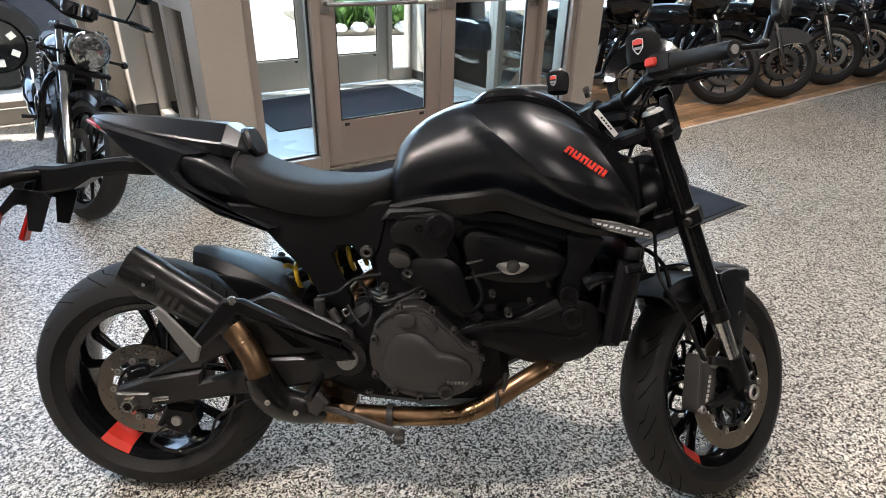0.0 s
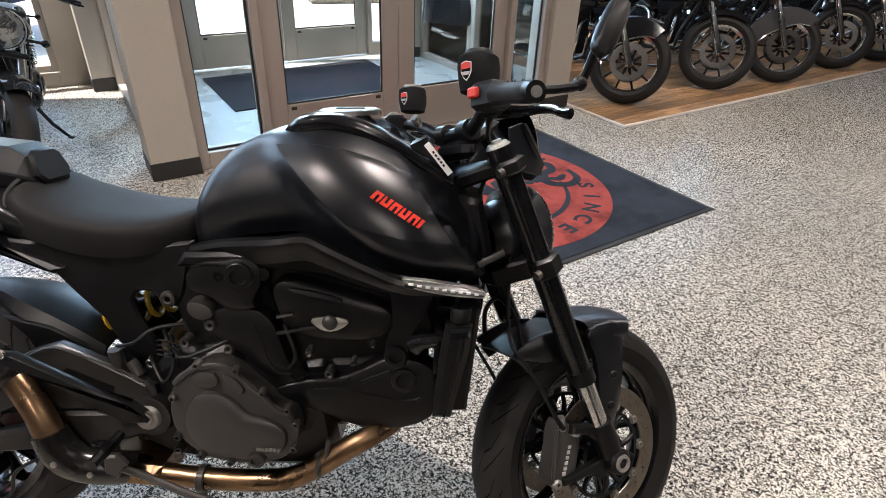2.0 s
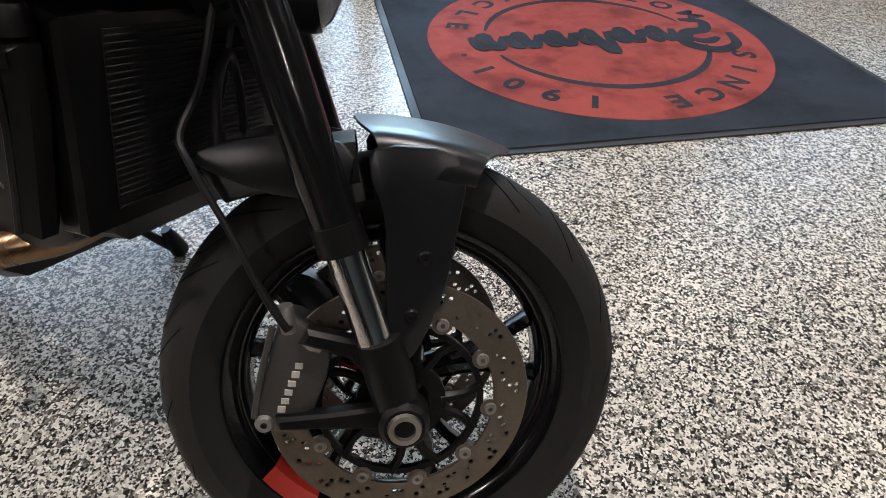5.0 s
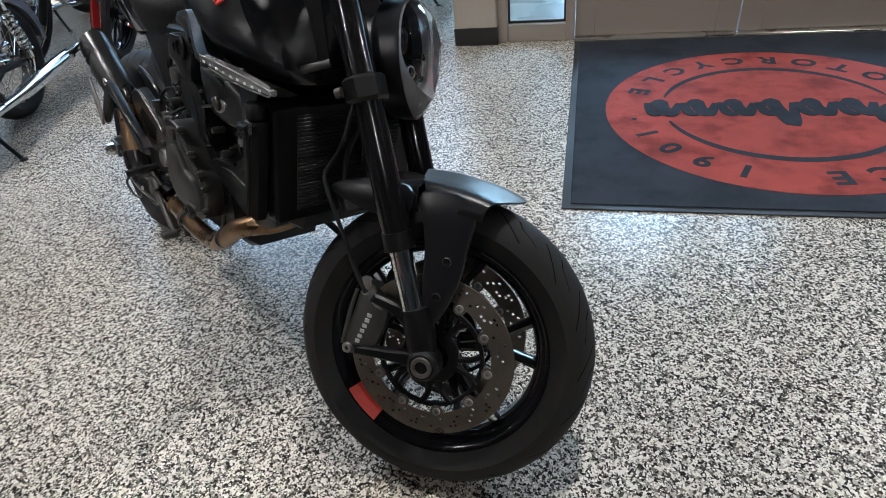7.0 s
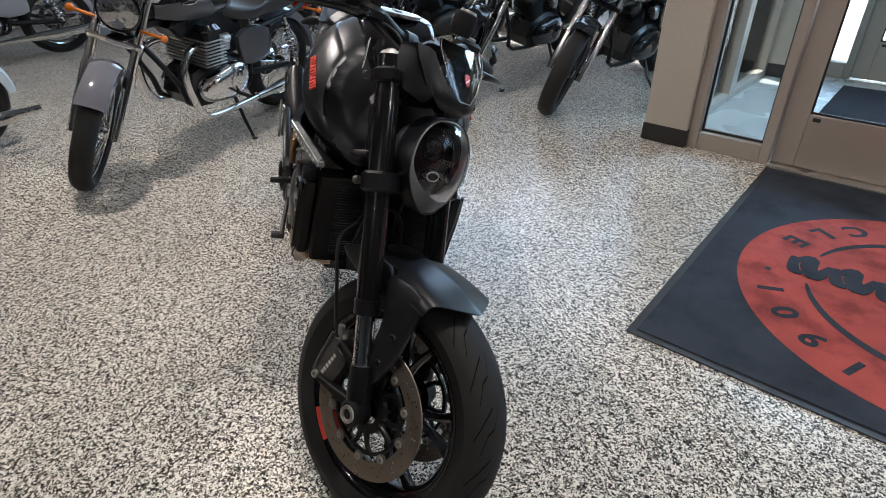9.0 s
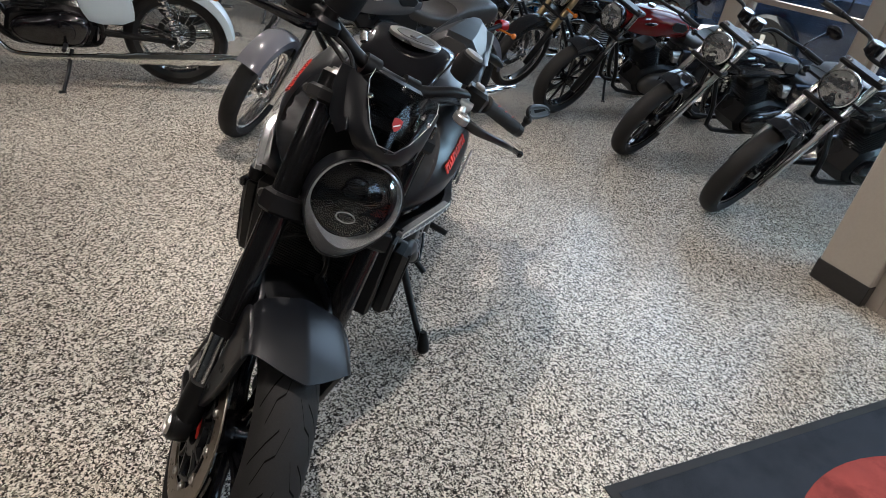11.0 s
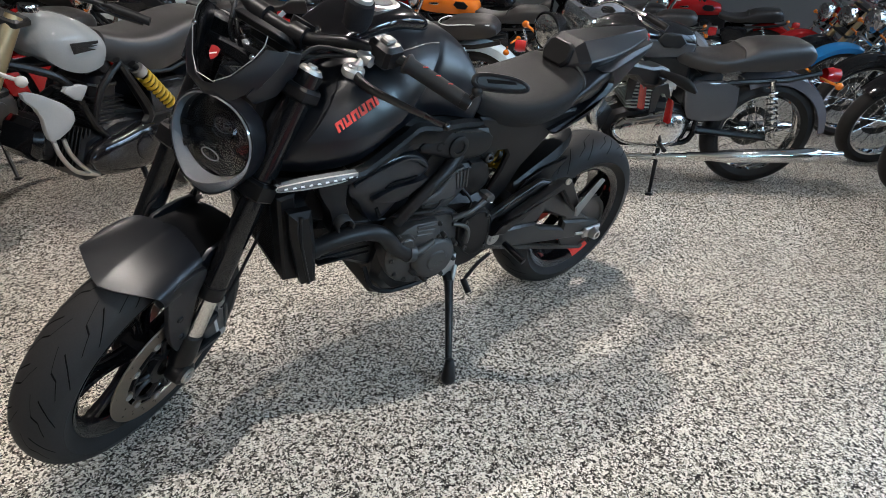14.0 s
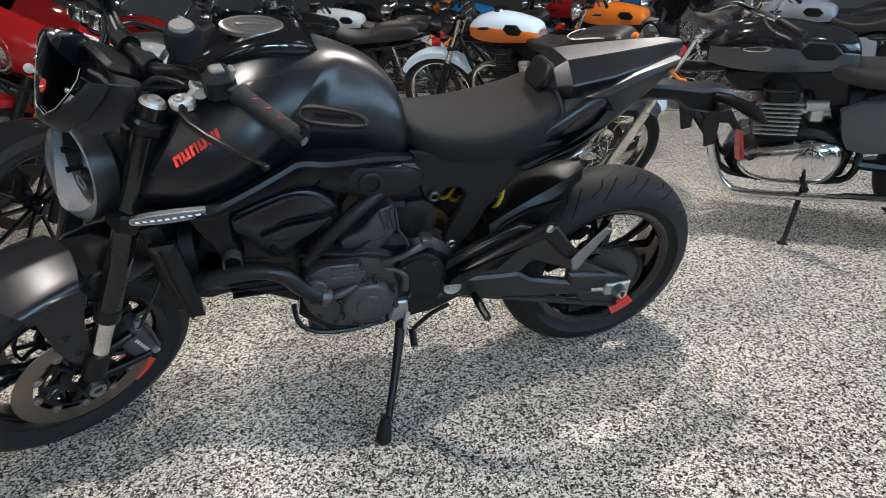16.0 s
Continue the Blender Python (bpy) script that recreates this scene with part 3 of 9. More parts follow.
def off_roader(u, n, turn, label):
    """Parked off-road vehicle seen through the windows."""
    car = thing("off_road_vehicle", label, "vehicle", ROOM @ pose(u, n, -0.03, 0, 0, turn))
    part("body", Shape().prism([(-2.1, 0.55), (-2.15, 0.95), (-1.9, 1.15), (-0.95, 1.2), (0.2, 1.2), (1.9, 1.05), (2.15, 0.9), (2.2, 0.5), (1.6, 0.4), (-1.6, 0.4)], -0.85, 0.85, 0.08), M_CARBLUE, car)
    part("cabin", Shape().prism([(-1.9, 1.14), (-1.6, 1.72), (0.2, 1.75), (0.95, 1.18)], -0.74, 0.74, 0.08), M_CARBLUE, car)
    for s in (-1, 1):
        part("side_window", Shape().prism([(-1.55, 1.22), (-1.4, 1.62), (0.15, 1.65), (0.7, 1.22)], s * 0.735, s * 0.75, 0.02), M_CARGLASS, car)
        for x in (-1.35, 1.4):
            w = part("wheel", Shape().lathe([(0.001, s * 0.90), (0.10, s * 0.91), (0.24, s * 0.93), (0.26, s * 0.90)], (x, 0, 0.42), "y", 30), M_GLOSS, car)
            part("tyre", Shape().lathe([(0.25, s * 0.70), (0.38, s * 0.68), (0.42, s * 0.72), (0.42, s * 0.92), (0.38, s * 0.96), (0.26, s * 0.94)], (x, 0, 0.42), "y", 40), M_TYRE, w)
            for k in range(6):
                a = k * math.pi / 3
                part("rim_slot", Shape().box((-0.03, -0.003, 0.13), (0.03, 0.003, 0.20), 0.004), M_WHITETRIM, w).matrix_local = Matrix.Translation((x, s * 0.928, 0.42)) @ Matrix.Rotation(a, 4, "Y")
    return car

# ---- the black naked motorcycle ----
M_SATIN = material("satin_black_paint", (0.0036, 0.0043, 0.0062), 0.33, 0.0, 300, 0.06, 0.01, rough_vary=0.05, spec=0.52)
M_PLASTIC = material("black_plastic", (0.0030, 0.0030, 0.0034), 0.40, 0, 500, 0.15, 0.1, rough_vary=0.1, spec=0.29)
M_MATT = material("matt_black_metal", (0.0034, 0.0034, 0.0038), 0.36, 0.0, 300, 0.15, 0.06, rough_vary=0.12, spec=0.29)
M_GLOSS = material("gloss_black", (0.005, 0.005, 0.006), 0.12, 0.0, 60, 0.1, 0.01, coat=0.25, rough_vary=0.05)
M_FORK = material("black_anodised_fork", (0.006, 0.006, 0.0065), 0.09, 0.0, 80, 0.1, 0.01, rough_vary=0.05)
M_TYRE = material("tyre_rubber", (0.0150, 0.0144, 0.0142), 0.62, 0, 350, 0.2, 0.15, rough_vary=0.1, spec=0.25)
# Near-black for the shade inside grooves, recesses and holes; also black print.
M_SHADE_INK = material("groove_shade", (0.004, 0.004, 0.004), 0.95, 0, 80, 0.1, 0, spec=0.1)
M_SEAT = material("seat_vinyl", (0.010, 0.0098, 0.0100), 0.66, 0, 900, 0.15, 0.35, rough_vary=0.06, spec=0.24)
M_CHROME = material("chrome", (0.72, 0.71, 0.69), 0.09, 1.0, 60, 0.04, 0.0, rough_vary=0.05)
M_DISC = material("brake_disc_steel", (0.26, 0.225, 0.185), 0.36, 1.0, 260, 0.15, 0.05)
M_ALLOY = material("cast_alloy", (0.42, 0.41, 0.39), 0.42, 0.9, 220, 0.12, 0.1)
M_DKALLOY = material("dark_engine_alloy", (0.055, 0.052, 0.049), 0.46, 0.55, 260, 0.12, 0.12)
M_GREYPLATE = material("grey_heel_plate", (0.20, 0.195, 0.185), 0.5, 0.5, 200, 0.1, 0.06)
M_BRONZE = material("heat_tinted_steel", (0.25, 0.160, 0.090), 0.34, 1.0, 30, 0.4, 0.02, blotch=9)
M_CARBON = material("carbon_sleeve", (0.012, 0.0115, 0.011), 0.3, 0.1, 420, 0.2, 0.03, coat=0.25)
nt_ = M_CARBON.node_tree
weave = nt_.nodes.new("ShaderNodeTexChecker")
weave.inputs["Scale"].default_value = 400
weave.inputs["Color1"].default_value, weave.inputs["Color2"].default_value = (0.002, 0.002, 0.002, 1), (0.011, 0.0105, 0.010, 1)
tc_ = nt_.nodes.new("ShaderNodeTexCoord")
nt_.links.new(tc_.outputs["Object"], weave.inputs["Vector"])
nt_.links.new(weave.outputs["Color"], nt_.nodes["Hue/Saturation/Value"].inputs["Color"])
M_RED = material("red_decal", (0.62, 0.035, 0.02), 0.45, 0, 90, 0.06, 0.0)
M_BADGE = material("dark_red_enamel", (0.30, 0.012, 0.012), 0.35, 0, 90, 0.1, 0.0)
M_REDLENS = material("red_lens", (0.30, 0.010, 0.010), 0.15, 0, 90, 0.1, 0.0, coat=0.7)
M_YELLOW = material("yellow_spring", (0.44, 0.28, 0.015), 0.4, 0, 90, 0.1, 0.02)
M_CLEAR = glass("clear_plastic", (0.88, 0.89, 0.90), 0.012, 1.75)
M_SMOKE = glass("smoked_screen", (0.66, 0.67, 0.69), 0.02, 1.4)
M_WHITE = material("white_print", (0.72, 0.72, 0.70), 0.5, 0, 60, 0.06, 0.0)
M_CLOTH = material("black_towelling", (0.012, 0.012, 0.013), 0.95, 0, 500, 0.3, 0.8, spec=0.1)
M_DARKIN = material("lamp_interior", (0.004, 0.004, 0.0045), 0.2, 0, 60, 0.1, 0.02, spec=0.3)
M_CABLE = material("rubber_hose", (0.006, 0.006, 0.0065), 0.45, 0, 150, 0.1, 0.03, spec=0.28)
M_TAGP = material("paper_tag", (0.70, 0.69, 0.66), 0.6, 0, 50, 0.05, 0.0)
M_CALIPER = material("caliper_grey", (0.085, 0.083, 0.080), 0.4, 0.6, 240, 0.1, 0.08)
M_PALE = material("pale_print", (0.42, 0.41, 0.39), 0.5, 0, 60, 0.05, 0.0)
M_COVER = material("grey_engine_cover", (0.056, 0.054, 0.052), 0.45, 0.5, 300, 0.08, 0.1)
M_DKCHROME = material("dark_polished_lever", (0.07, 0.07, 0.072), 0.25, 1.0, 60, 0.05, 0.0)
M_PERCH = material("bright_cast_perch", (0.46, 0.455, 0.445), 0.36, 0.85, 220, 0.1, 0.08)
M_SWING = material("grey_black_casting", (0.010, 0.0095, 0.009), 0.42, 0.0, 300, 0.12, 0.08, rough_vary=0.08, spec=0.5)
M_CORE = material("radiator_core", (0.007, 0.007, 0.007), 0.6, 0.3, 700, 0.4, 0.5)
# White base colour puts the running light's glints on its segments.
M_LEDGLINT = material("led_glint_white", (0.80, 0.81, 0.82), 0.25, 0, 60, 0.05, 0.0, coat=0.5)
M_LED = material("clear_led_strip", (0.26, 0.265, 0.27), 0.2, 0.5, 120, 0.25, 0.25, coat=0.6)

LEAN, STEER = 13.75, 33.0
AXIS_O, AXIS = Vector((1.433, 0, 0.30)), Vector((-math.sin(radians(24)), 0, math.cos(radians(24))))
TURN = Matrix.Translation(AXIS_O) @ Matrix.Rotation(radians(STEER), 4, AXIS) @ Matrix.Translation(-AXIS_O)
bike = thing("motorcycle", "satin black naked sport motorcycle on its side stand, steering turned", "motorcycle", pose(0, 0, -0.009, -LEAN, 0, 0))


def wheel(name, c, R, half, rim_r, rim_half, m, spokes, sticker_at):
    """Cast wheel: rim with spokes; tyre, discs and sticker are its parts."""
    c = Vector(c)
    s = Shape(m)
    prof = [(rim_r, -rim_half), (rim_r - 0.004, -rim_half), (rim_r - 0.022, -rim_half + 0.012), (rim_r - 0.030, -rim_half * 0.4), (rim_r - 0.030, rim_half * 0.4), (rim_r - 0.022, rim_half - 0.012), (rim_r - 0.004, rim_half), (rim_r, rim_half), (rim_r - 0.008, rim_half * 0.6), (rim_r - 0.018, 0), (rim_r - 0.008, -rim_half * 0.6)]
    s.lathe(prof, c, "y", 64, close=True)
    s.lathe([(0.001, -0.05), (0.030, -0.05), (0.045, -0.035), (0.045, 0.035), (0.030, 0.05), (0.001, 0.05)], c, "y", 24)
    arms = []
    for i in range(spokes):
        a = 2 * math.pi * i / spokes + 0.3
        for da in (-0.17, 0.17):
            p0 = c + Vector((math.cos(a + da * 0.9) * 0.035, 0, math.sin(a + da * 0.9) * 0.035))
            p1 = c + Vector((math.cos(a + da * 0.75) * 0.12, 0, math.sin(a + da * 0.75) * 0.12))
            p2 = c + Vector((math.cos(a + da * 1.35) * (rim_r - 0.026), 0, math.sin(a + da * 1.35) * (rim_r - 0.026)))
            arms.append(Shape(m).tube([p0, p1, p2], [0.014, 0.0095, 0.012], 8, 3, flat=1.35))
    w = part(name, s, M_GLOSS, bike, "gloss black cast wheel")
    for q in arms:
        part("spoke", q, M_GLOSS, w)
    t = Shape(m)
    arc = []
    for i in range(13):
        b = radians(-74 + 148 * i / 12)
        arc.append((R - (half * 0.98) * (1 - math.cos(b)) * 0.86, half * math.sin(b) / math.sin(radians(74))))
    prof = [(rim_r - 0.003, -rim_half + 0.004), (rim_r + 0.012, -rim_half - 0.004), (R - half * 0.80, -half)] + arc[1:-1] + [(R - half * 0.80, half), (rim_r + 0.012, rim_half + 0.004), (rim_r - 0.003, rim_half - 0.004)]
    t.lathe(prof, c, "y", 84)
    part("tyre", t, M_TYRE, w, "black radial tyre with slanted grooves")
    g = Shape(m)
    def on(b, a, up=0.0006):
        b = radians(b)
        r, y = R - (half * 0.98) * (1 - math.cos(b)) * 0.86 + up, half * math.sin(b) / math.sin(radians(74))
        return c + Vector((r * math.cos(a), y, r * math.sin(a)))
    # Flat dark strips on the tread put the grooves' shade into colour.
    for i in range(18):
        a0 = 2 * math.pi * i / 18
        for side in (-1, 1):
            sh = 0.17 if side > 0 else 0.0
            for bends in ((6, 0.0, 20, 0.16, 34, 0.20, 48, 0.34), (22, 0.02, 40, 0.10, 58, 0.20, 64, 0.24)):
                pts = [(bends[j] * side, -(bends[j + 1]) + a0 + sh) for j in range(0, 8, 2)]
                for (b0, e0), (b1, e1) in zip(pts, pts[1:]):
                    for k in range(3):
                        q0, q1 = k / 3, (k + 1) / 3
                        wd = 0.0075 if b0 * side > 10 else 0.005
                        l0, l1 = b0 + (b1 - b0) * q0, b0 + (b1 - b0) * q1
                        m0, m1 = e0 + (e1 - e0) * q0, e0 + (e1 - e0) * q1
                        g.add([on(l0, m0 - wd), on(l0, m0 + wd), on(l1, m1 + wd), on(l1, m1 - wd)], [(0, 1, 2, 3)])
    part("groove_shade", g, M_SHADE_INK, w, kind="stuff")
    st = Shape(m)
    for side in (-1, 1):
        ring = []
        for j in range(5):
            a = radians(sticker_at - 11 + 22 * j / 4)
            ring.append([c + Vector((r * math.cos(a), side * y, r * math.sin(a))) for r, y in ((rim_r - 0.005, rim_half + 0.0015), (rim_r - 0.0235, rim_half - 0.0105), (rim_r - 0.0312, rim_half * 0.4), (rim_r - 0.0312, rim_half * 0.1))])
        for r0, r1 in zip(ring, ring[1:]):
            for i in range(3):
                st.add([r0[i], r0[i + 1], r1[i + 1], r1[i]], [(0, 1, 2, 3)])
    part("sticker", st, M_RED, w, "bright red rim sticker")
    return w


def brake_disc(c, r0, r1, y, m, parent, holes=36):
    """Drilled disc: an annulus with real holes, button lugs and a spidery carrier."""
    s, c = Shape(m), Vector(c)
    n, rows = holes * 2, 5
    rad = [r0 + (r1 - r0) * i / rows for i in range(rows + 1)]
    def at(r, q, side):
        return c + Vector((r * math.cos(q), y + side, r * math.sin(q)))
    hr = min((r1 - r0) / rows, 2 * math.pi * r0 / n) * 0.42
    for j in range(n):
        a, b = 2 * math.pi * j / n, 2 * math.pi * (j + 1) / n
        mid = (a + b) / 2
        for i in range(rows):
            drilled = (i in (1, 2, 3) and (j + (0, 0, 1, 2, 0)[i]) % 4 == 0) or (i in (1, 3) and (j + i) % 8 == 6)
            for side in (-0.002, 0.002):
                if drilled:
                    rm = (rad[i] + rad[i + 1]) / 2
                    out = [(rad[i + 1], b), (rm, b), (rad[i], b), (rad[i], mid), (rad[i], a), (rm, a), (rad[i + 1], a), (rad[i + 1], mid)]
                    hole = [(rm + hr * math.sin(q), mid + hr / rm * math.cos(q)) for q in (radians(45 - 45 * k) for k in range(8))]
                    s.add([at(r, q, side) for r, q in out + hole], [(k, (k + 1) % 8, 8 + (k + 1) % 8, 8 + k) for k in range(8)])
                else:
                    s.add([at(r, q, side) for r, q in ((rad[i], a), (rad[i + 1], a), (rad[i + 1], b), (rad[i], b))], [(0, 1, 2, 3)])
    s.lathe([(r1, -0.002), (r1 + 0.001, 0), (r1, 0.002)], c + Vector((0, y, 0)), "y", n)
    s.lathe([(r0, -0.002), (r0 - 0.001, 0), (r0, 0.002)], c + Vector((0, y, 0)), "y", n)
    d = part("brake_disc", s, M_DISC, parent, "drilled steel brake disc")
    k = Shape(m).lathe([(0.035, -0.006), (0.056, -0.006), (0.056, 0.006), (0.035, 0.006)], c + Vector((0, y * 0.96, 0)), "y", 30, close=True)
    k.lathe([(r0 - 0.022, -0.004), (r0 - 0.014, -0.004), (r0 - 0.014, 0.004), (r0 - 0.022, 0.004)], c + Vector((0, y * 0.97, 0)), "y", 60, close=True)
    part("disc_carrier", k, M_MATT, d)
    for i in range(10):
        a = 2 * math.pi * i / 10
        if i % 2 == 0:
            for o in (-0.26, 0.26):
                part("carrier_arm", Shape(m).tube([c + Vector((math.cos(a + u) * r, y * 0.965, math.sin(a + u) * r)) for r, u in ((0.05, o * 0.6), ((r0 + 0.04) / 2, o * 0.75), (r0 - 0.017, o * 1.15))], [0.008, 0.006, 0.007], 6, 2), M_MATT, d)
        lug = c + Vector((math.cos(a) * (r0 - 0.004), y, math.sin(a) * (r0 - 0.004)))
        part("disc_lug", Shape(m).lathe([(0.001, -0.0022), (0.013, -0.0022), (0.013, 0.0022), (0.001, 0.0022)], lug, "y", 14), M_DISC, d)
        part("disc_button", Shape(m).lathe([(0.003, -0.006), (0.0075, -0.006), (0.0082, -0.004), (0.0082, 0.004), (0.0075, 0.006), (0.003, 0.006)], lug, "y", 12), M_ALLOY, d, "bright disc button")
    return d


REAR, FRONT = (0, 0, 0.315), (1.493, 0, 0.309)
rear = wheel("rear_wheel", REAR, 0.318, 0.090, 0.222, 0.072, None, 5, 238)
brake_disc(REAR, 0.085, 0.122, -0.095, None, rear, 30)
front = wheel("front_wheel", FRONT, 0.302, 0.060, 0.222, 0.046, TURN, 5, 233)
for y in (-0.078, 0.078):
    brake_disc(FRONT, 0.118, 0.160, y, TURN, front, 45)

# chain side of the rear wheel
sp = Shape()
teeth = [(0.105 + (0.006 if i % 2 else 0), 2 * math.pi * i / 84) for i in range(84)]
sp.prism([(r * math.cos(a), 0.315 + r * math.sin(a)) for r, a in teeth], 0.098, 0.104, 0.001)
part("sprocket", sp, M_DKALLOY, rear)
ch = Shape()
loop = [(0.105 * math.cos(radians(a)), 0.101, 0.315 + 0.108 * math.sin(radians(a))) for a in range(-95, -271, -15)]
loop = [(0.56, 0.101, 0.375), *[(0.6 - 0.04 * math.cos(radians(a)), 0.101, 0.41 + 0.036 * math.sin(radians(a))) for a in (-60, 0, 180)][:0], (0.0, 0.101, 0.207)] + loop[1:] + [(0.0, 0.101, 0.424), (0.56, 0.101, 0.452)]
path = smooth_line(loop, 5)
for a, b in zip(path, path[1:]):
    n = max(int((b - a).length / 0.0159 + 0.5), 1)
    for i in range(n):
        q = a + (b - a) * ((i + 0.5) / n)
        d = (b - a).normalized()
        e = Vector((-d.z, 0, d.x))
        for y in (-0.008, 0.006):
            vs = [q + d * sx * 0.0076 + e * sz * 0.007 + Vector((0, y + k, 0)) for k in (0, 0.002) for sx, sz in ((-1, -0.8), (-0.5, -1), (0.5, -1), (1, -0.8), (1, 0.8), (0.5, 1), (-0.5, 1), (-1, 0.8))]
            ch.rings([vs[:8], vs[8:]])
part("drive_chain", ch, M_DKALLOY, bike, "dark steel drive chain")

# swingarm: open triangular casting each side
sw = Shape()
arm_bits = []
for y0, y1 in ((-0.150, -0.118), (0.118, 0.150)):
    arm_bits.append(("upper_arm", Shape().prism([(0.545, 0.455), (0.535, 0.505), (0.44, 0.553), (0.345, 0.592), (0.290, 0.574), (0.218, 0.533), (0.15, 0.451), (0.029, 0.372), (0.10, 0.386), (0.172, 0.399), (0.178, 0.414), (0.293, 0.468), (0.322, 0.433), (0.42, 0.440), (0.508, 0.451)], y0, y1, 0.008)))
    arm_bits.append(("lower_arm", Shape().prism([(0.545, 0.40), (0.508, 0.449), (0.42, 0.438), (0.322, 0.431), (0.289, 0.403), (0.167, 0.367), (0.170, 0.397), (0.10, 0.384), (0.027, 0.370), (-0.040, 0.345), (-0.055, 0.31), (-0.030, 0.285), (0.069, 0.300), (0.204, 0.322), (0.340, 0.345), (0.467, 0.372)], y0, y1, 0.008)))
    s_ = 1 if y0 > 0 else -1
    face = y1 if y0 > 0 else y0
    # No hollow is cut: a dark plate colours in the recess's shade.
    arm_bits.append(("recess_shade", Shape().prism([(0.455, 0.502), (0.358, 0.540), (0.332, 0.520), (0.395, 0.462), (0.441, 0.460)], min(face, face + s_ * 0.0012), max(face, face + s_ * 0.0012), 0.0004)))
    arm_bits.append(("arm_bead", ridge([(0.520, 0.506), (0.440, 0.546), (0.345, 0.584), (0.290, 0.566)], face, 0.005)))
sw.box((0.36, -0.12, 0.40), (0.44, 0.12, 0.50), 0.015)
sw.lathe([(0.001, -0.155), (0.045, -0.155), (0.05, -0.14), (0.05, 0.14), (0.045, 0.155), (0.001, 0.155)], (0.523, 0, 0.437), "y", 28)
arm = part("swingarm", sw, M_SWING, bike, "matt black cast swingarm")
for bit, sh in arm_bits:
    part(bit, sh, M_SHADE_INK if bit == "recess_shade" else M_SWING, arm)
for side in (-1, 1):
    part("pivot_cap", Shape().lathe([(0.001, side * 0.168), (0.012, side * 0.168), (0.014, side * 0.164), (0.024, side * 0.166), (0.027, side * 0.155), (0.027, side * 0.14)], (0.523, 0, 0.437), "y", 24), M_ALLOY, arm, "bright alloy pivot bolt")
    part("axle_block", Shape().prism([(-0.04, 0.292), (0.04, 0.296), (0.05, 0.318), (0.04, 0.338), (-0.04, 0.338)], side * 0.148, side * 0.162, 0.004), M_DKALLOY if side < 0 else M_ALLOY, arm)
    part("axle_nut", Shape().lathe([(0.011, side * 0.186), (0.017, side * 0.186), (0.019, side * 0.18), (0.022, side * 0.165), (0.022, side * 0.15)], (0, 0, 0.315), "y", 6 if side < 0 else 16), M_STEEL, arm)
    part("adjuster_bolt", Shape().tube([(0.04, side * 0.155, 0.318), (0.085, side * 0.15, 0.322)], 0.006, 8), M_STEEL, arm)
hug = []
for xx, zb, w in ((0.40, 0.560, 0.095), (0.34, 0.598, 0.096), (0.27, 0.630, 0.090), (0.21, 0.650, 0.076), (0.155, 0.663, 0.052), (0.115, 0.664, 0.026)):
    top_ = [(-w, zb - 0.030), (-w * 0.80, zb - 0.004), (-w * 0.3, zb + 0.006), (w * 0.3, zb + 0.006), (w * 0.80, zb - 0.004), (w, zb - 0.030)]
    hug.append([(xx, y, z) for y, z in top_] + [(xx, y * 0.96, z - 0.008) for y, z in top_[::-1]])
part("hugger", Shape().rings(hug), M_PLASTIC, arm, "matt black rear hugger")
for y0 in (-0.102, 0.090):
    part("hugger_flank", Shape().prism([(0.40, 0.52), (0.33, 0.50), (0.27, 0.52), (0.245, 0.578), (0.200, 0.626), (0.30, 0.606), (0.37, 0.570)], y0, y0 + 0.012, 0.004), M_PLASTIC, arm)

# rear caliper under the disc
cal = Shape().prism([(0.03, 0.225), (0.10, 0.20), (0.135, 0.235), (0.13, 0.275), (0.06, 0.285)], -0.125, -0.075, 0.008)
rc = part("rear_caliper", cal, M_MATT, arm, "black rear brake caliper")
part("caliper_bolt", Shape().lathe([(0.001, -0.131), (0.012, -0.131), (0.014, -0.126), (0.014, -0.12)], (0.085, 0, 0.245), "y", 14), M_ALLOY, rc)
part("brake_hose", Shape().tube([(0.06, -0.13, 0.235), (0.03, -0.15, 0.20), (0.10, -0.145, 0.17), (0.17, -0.14, 0.20), (0.20, -0.14, 0.27), (0.33, -0.13, 0.34)], 0.004, 8, 5), M_CABLE, arm)

# shock with yellow spring
shock = part("shock_absorber", Shape().tube([(0.33, 0.0, 0.575), (0.60, 0.0, 0.690)], 0.019, 14), M_MATT, bike)
coil = []
for i in range(90):
    a = i / 90 * 2 * math.pi * 6.5
    q = Vector((0.355, 0, 0.588)).lerp(Vector((0.570, 0, 0.678)), i / 89)
    coil.append(q + Vector((-0.39, 0, 0.92)) * math.cos(a) * 0.036 + Vector((0, 1, 0)) * math.sin(a) * 0.036)
part("spring", Shape().tube(coil, 0.0062, 7), M_YELLOW, shock, "yellow coil spring")
part("shock_reservoir", Shape().tube([(0.38, 0.05, 0.67), (0.46, 0.06, 0.71)], 0.024, 14), M_PLASTIC, shock)

# subframe / tail casting
tl = Shape()
for y0, y1 in ((-0.105, -0.085), (0.085, 0.105)):
    tl.prism([(0.625, 0.815), (0.612, 0.76), (0.598, 0.70), (0.580, 0.668), (0.552, 0.672), (0.530, 0.702), (0.500, 0.700), (0.487, 0.682), (0.500, 0.638), (0.531, 0.577), (0.537, 0.532), (0.515, 0.515), (0.490, 0.525), (0.455, 0.565), (0.422, 0.632), (0.367, 0.689), (0.319, 0.745), (0.25, 0.775), (0.24, 0.80), (0.43, 0.79), (0.53, 0.80)], y0, y1, 0.006)
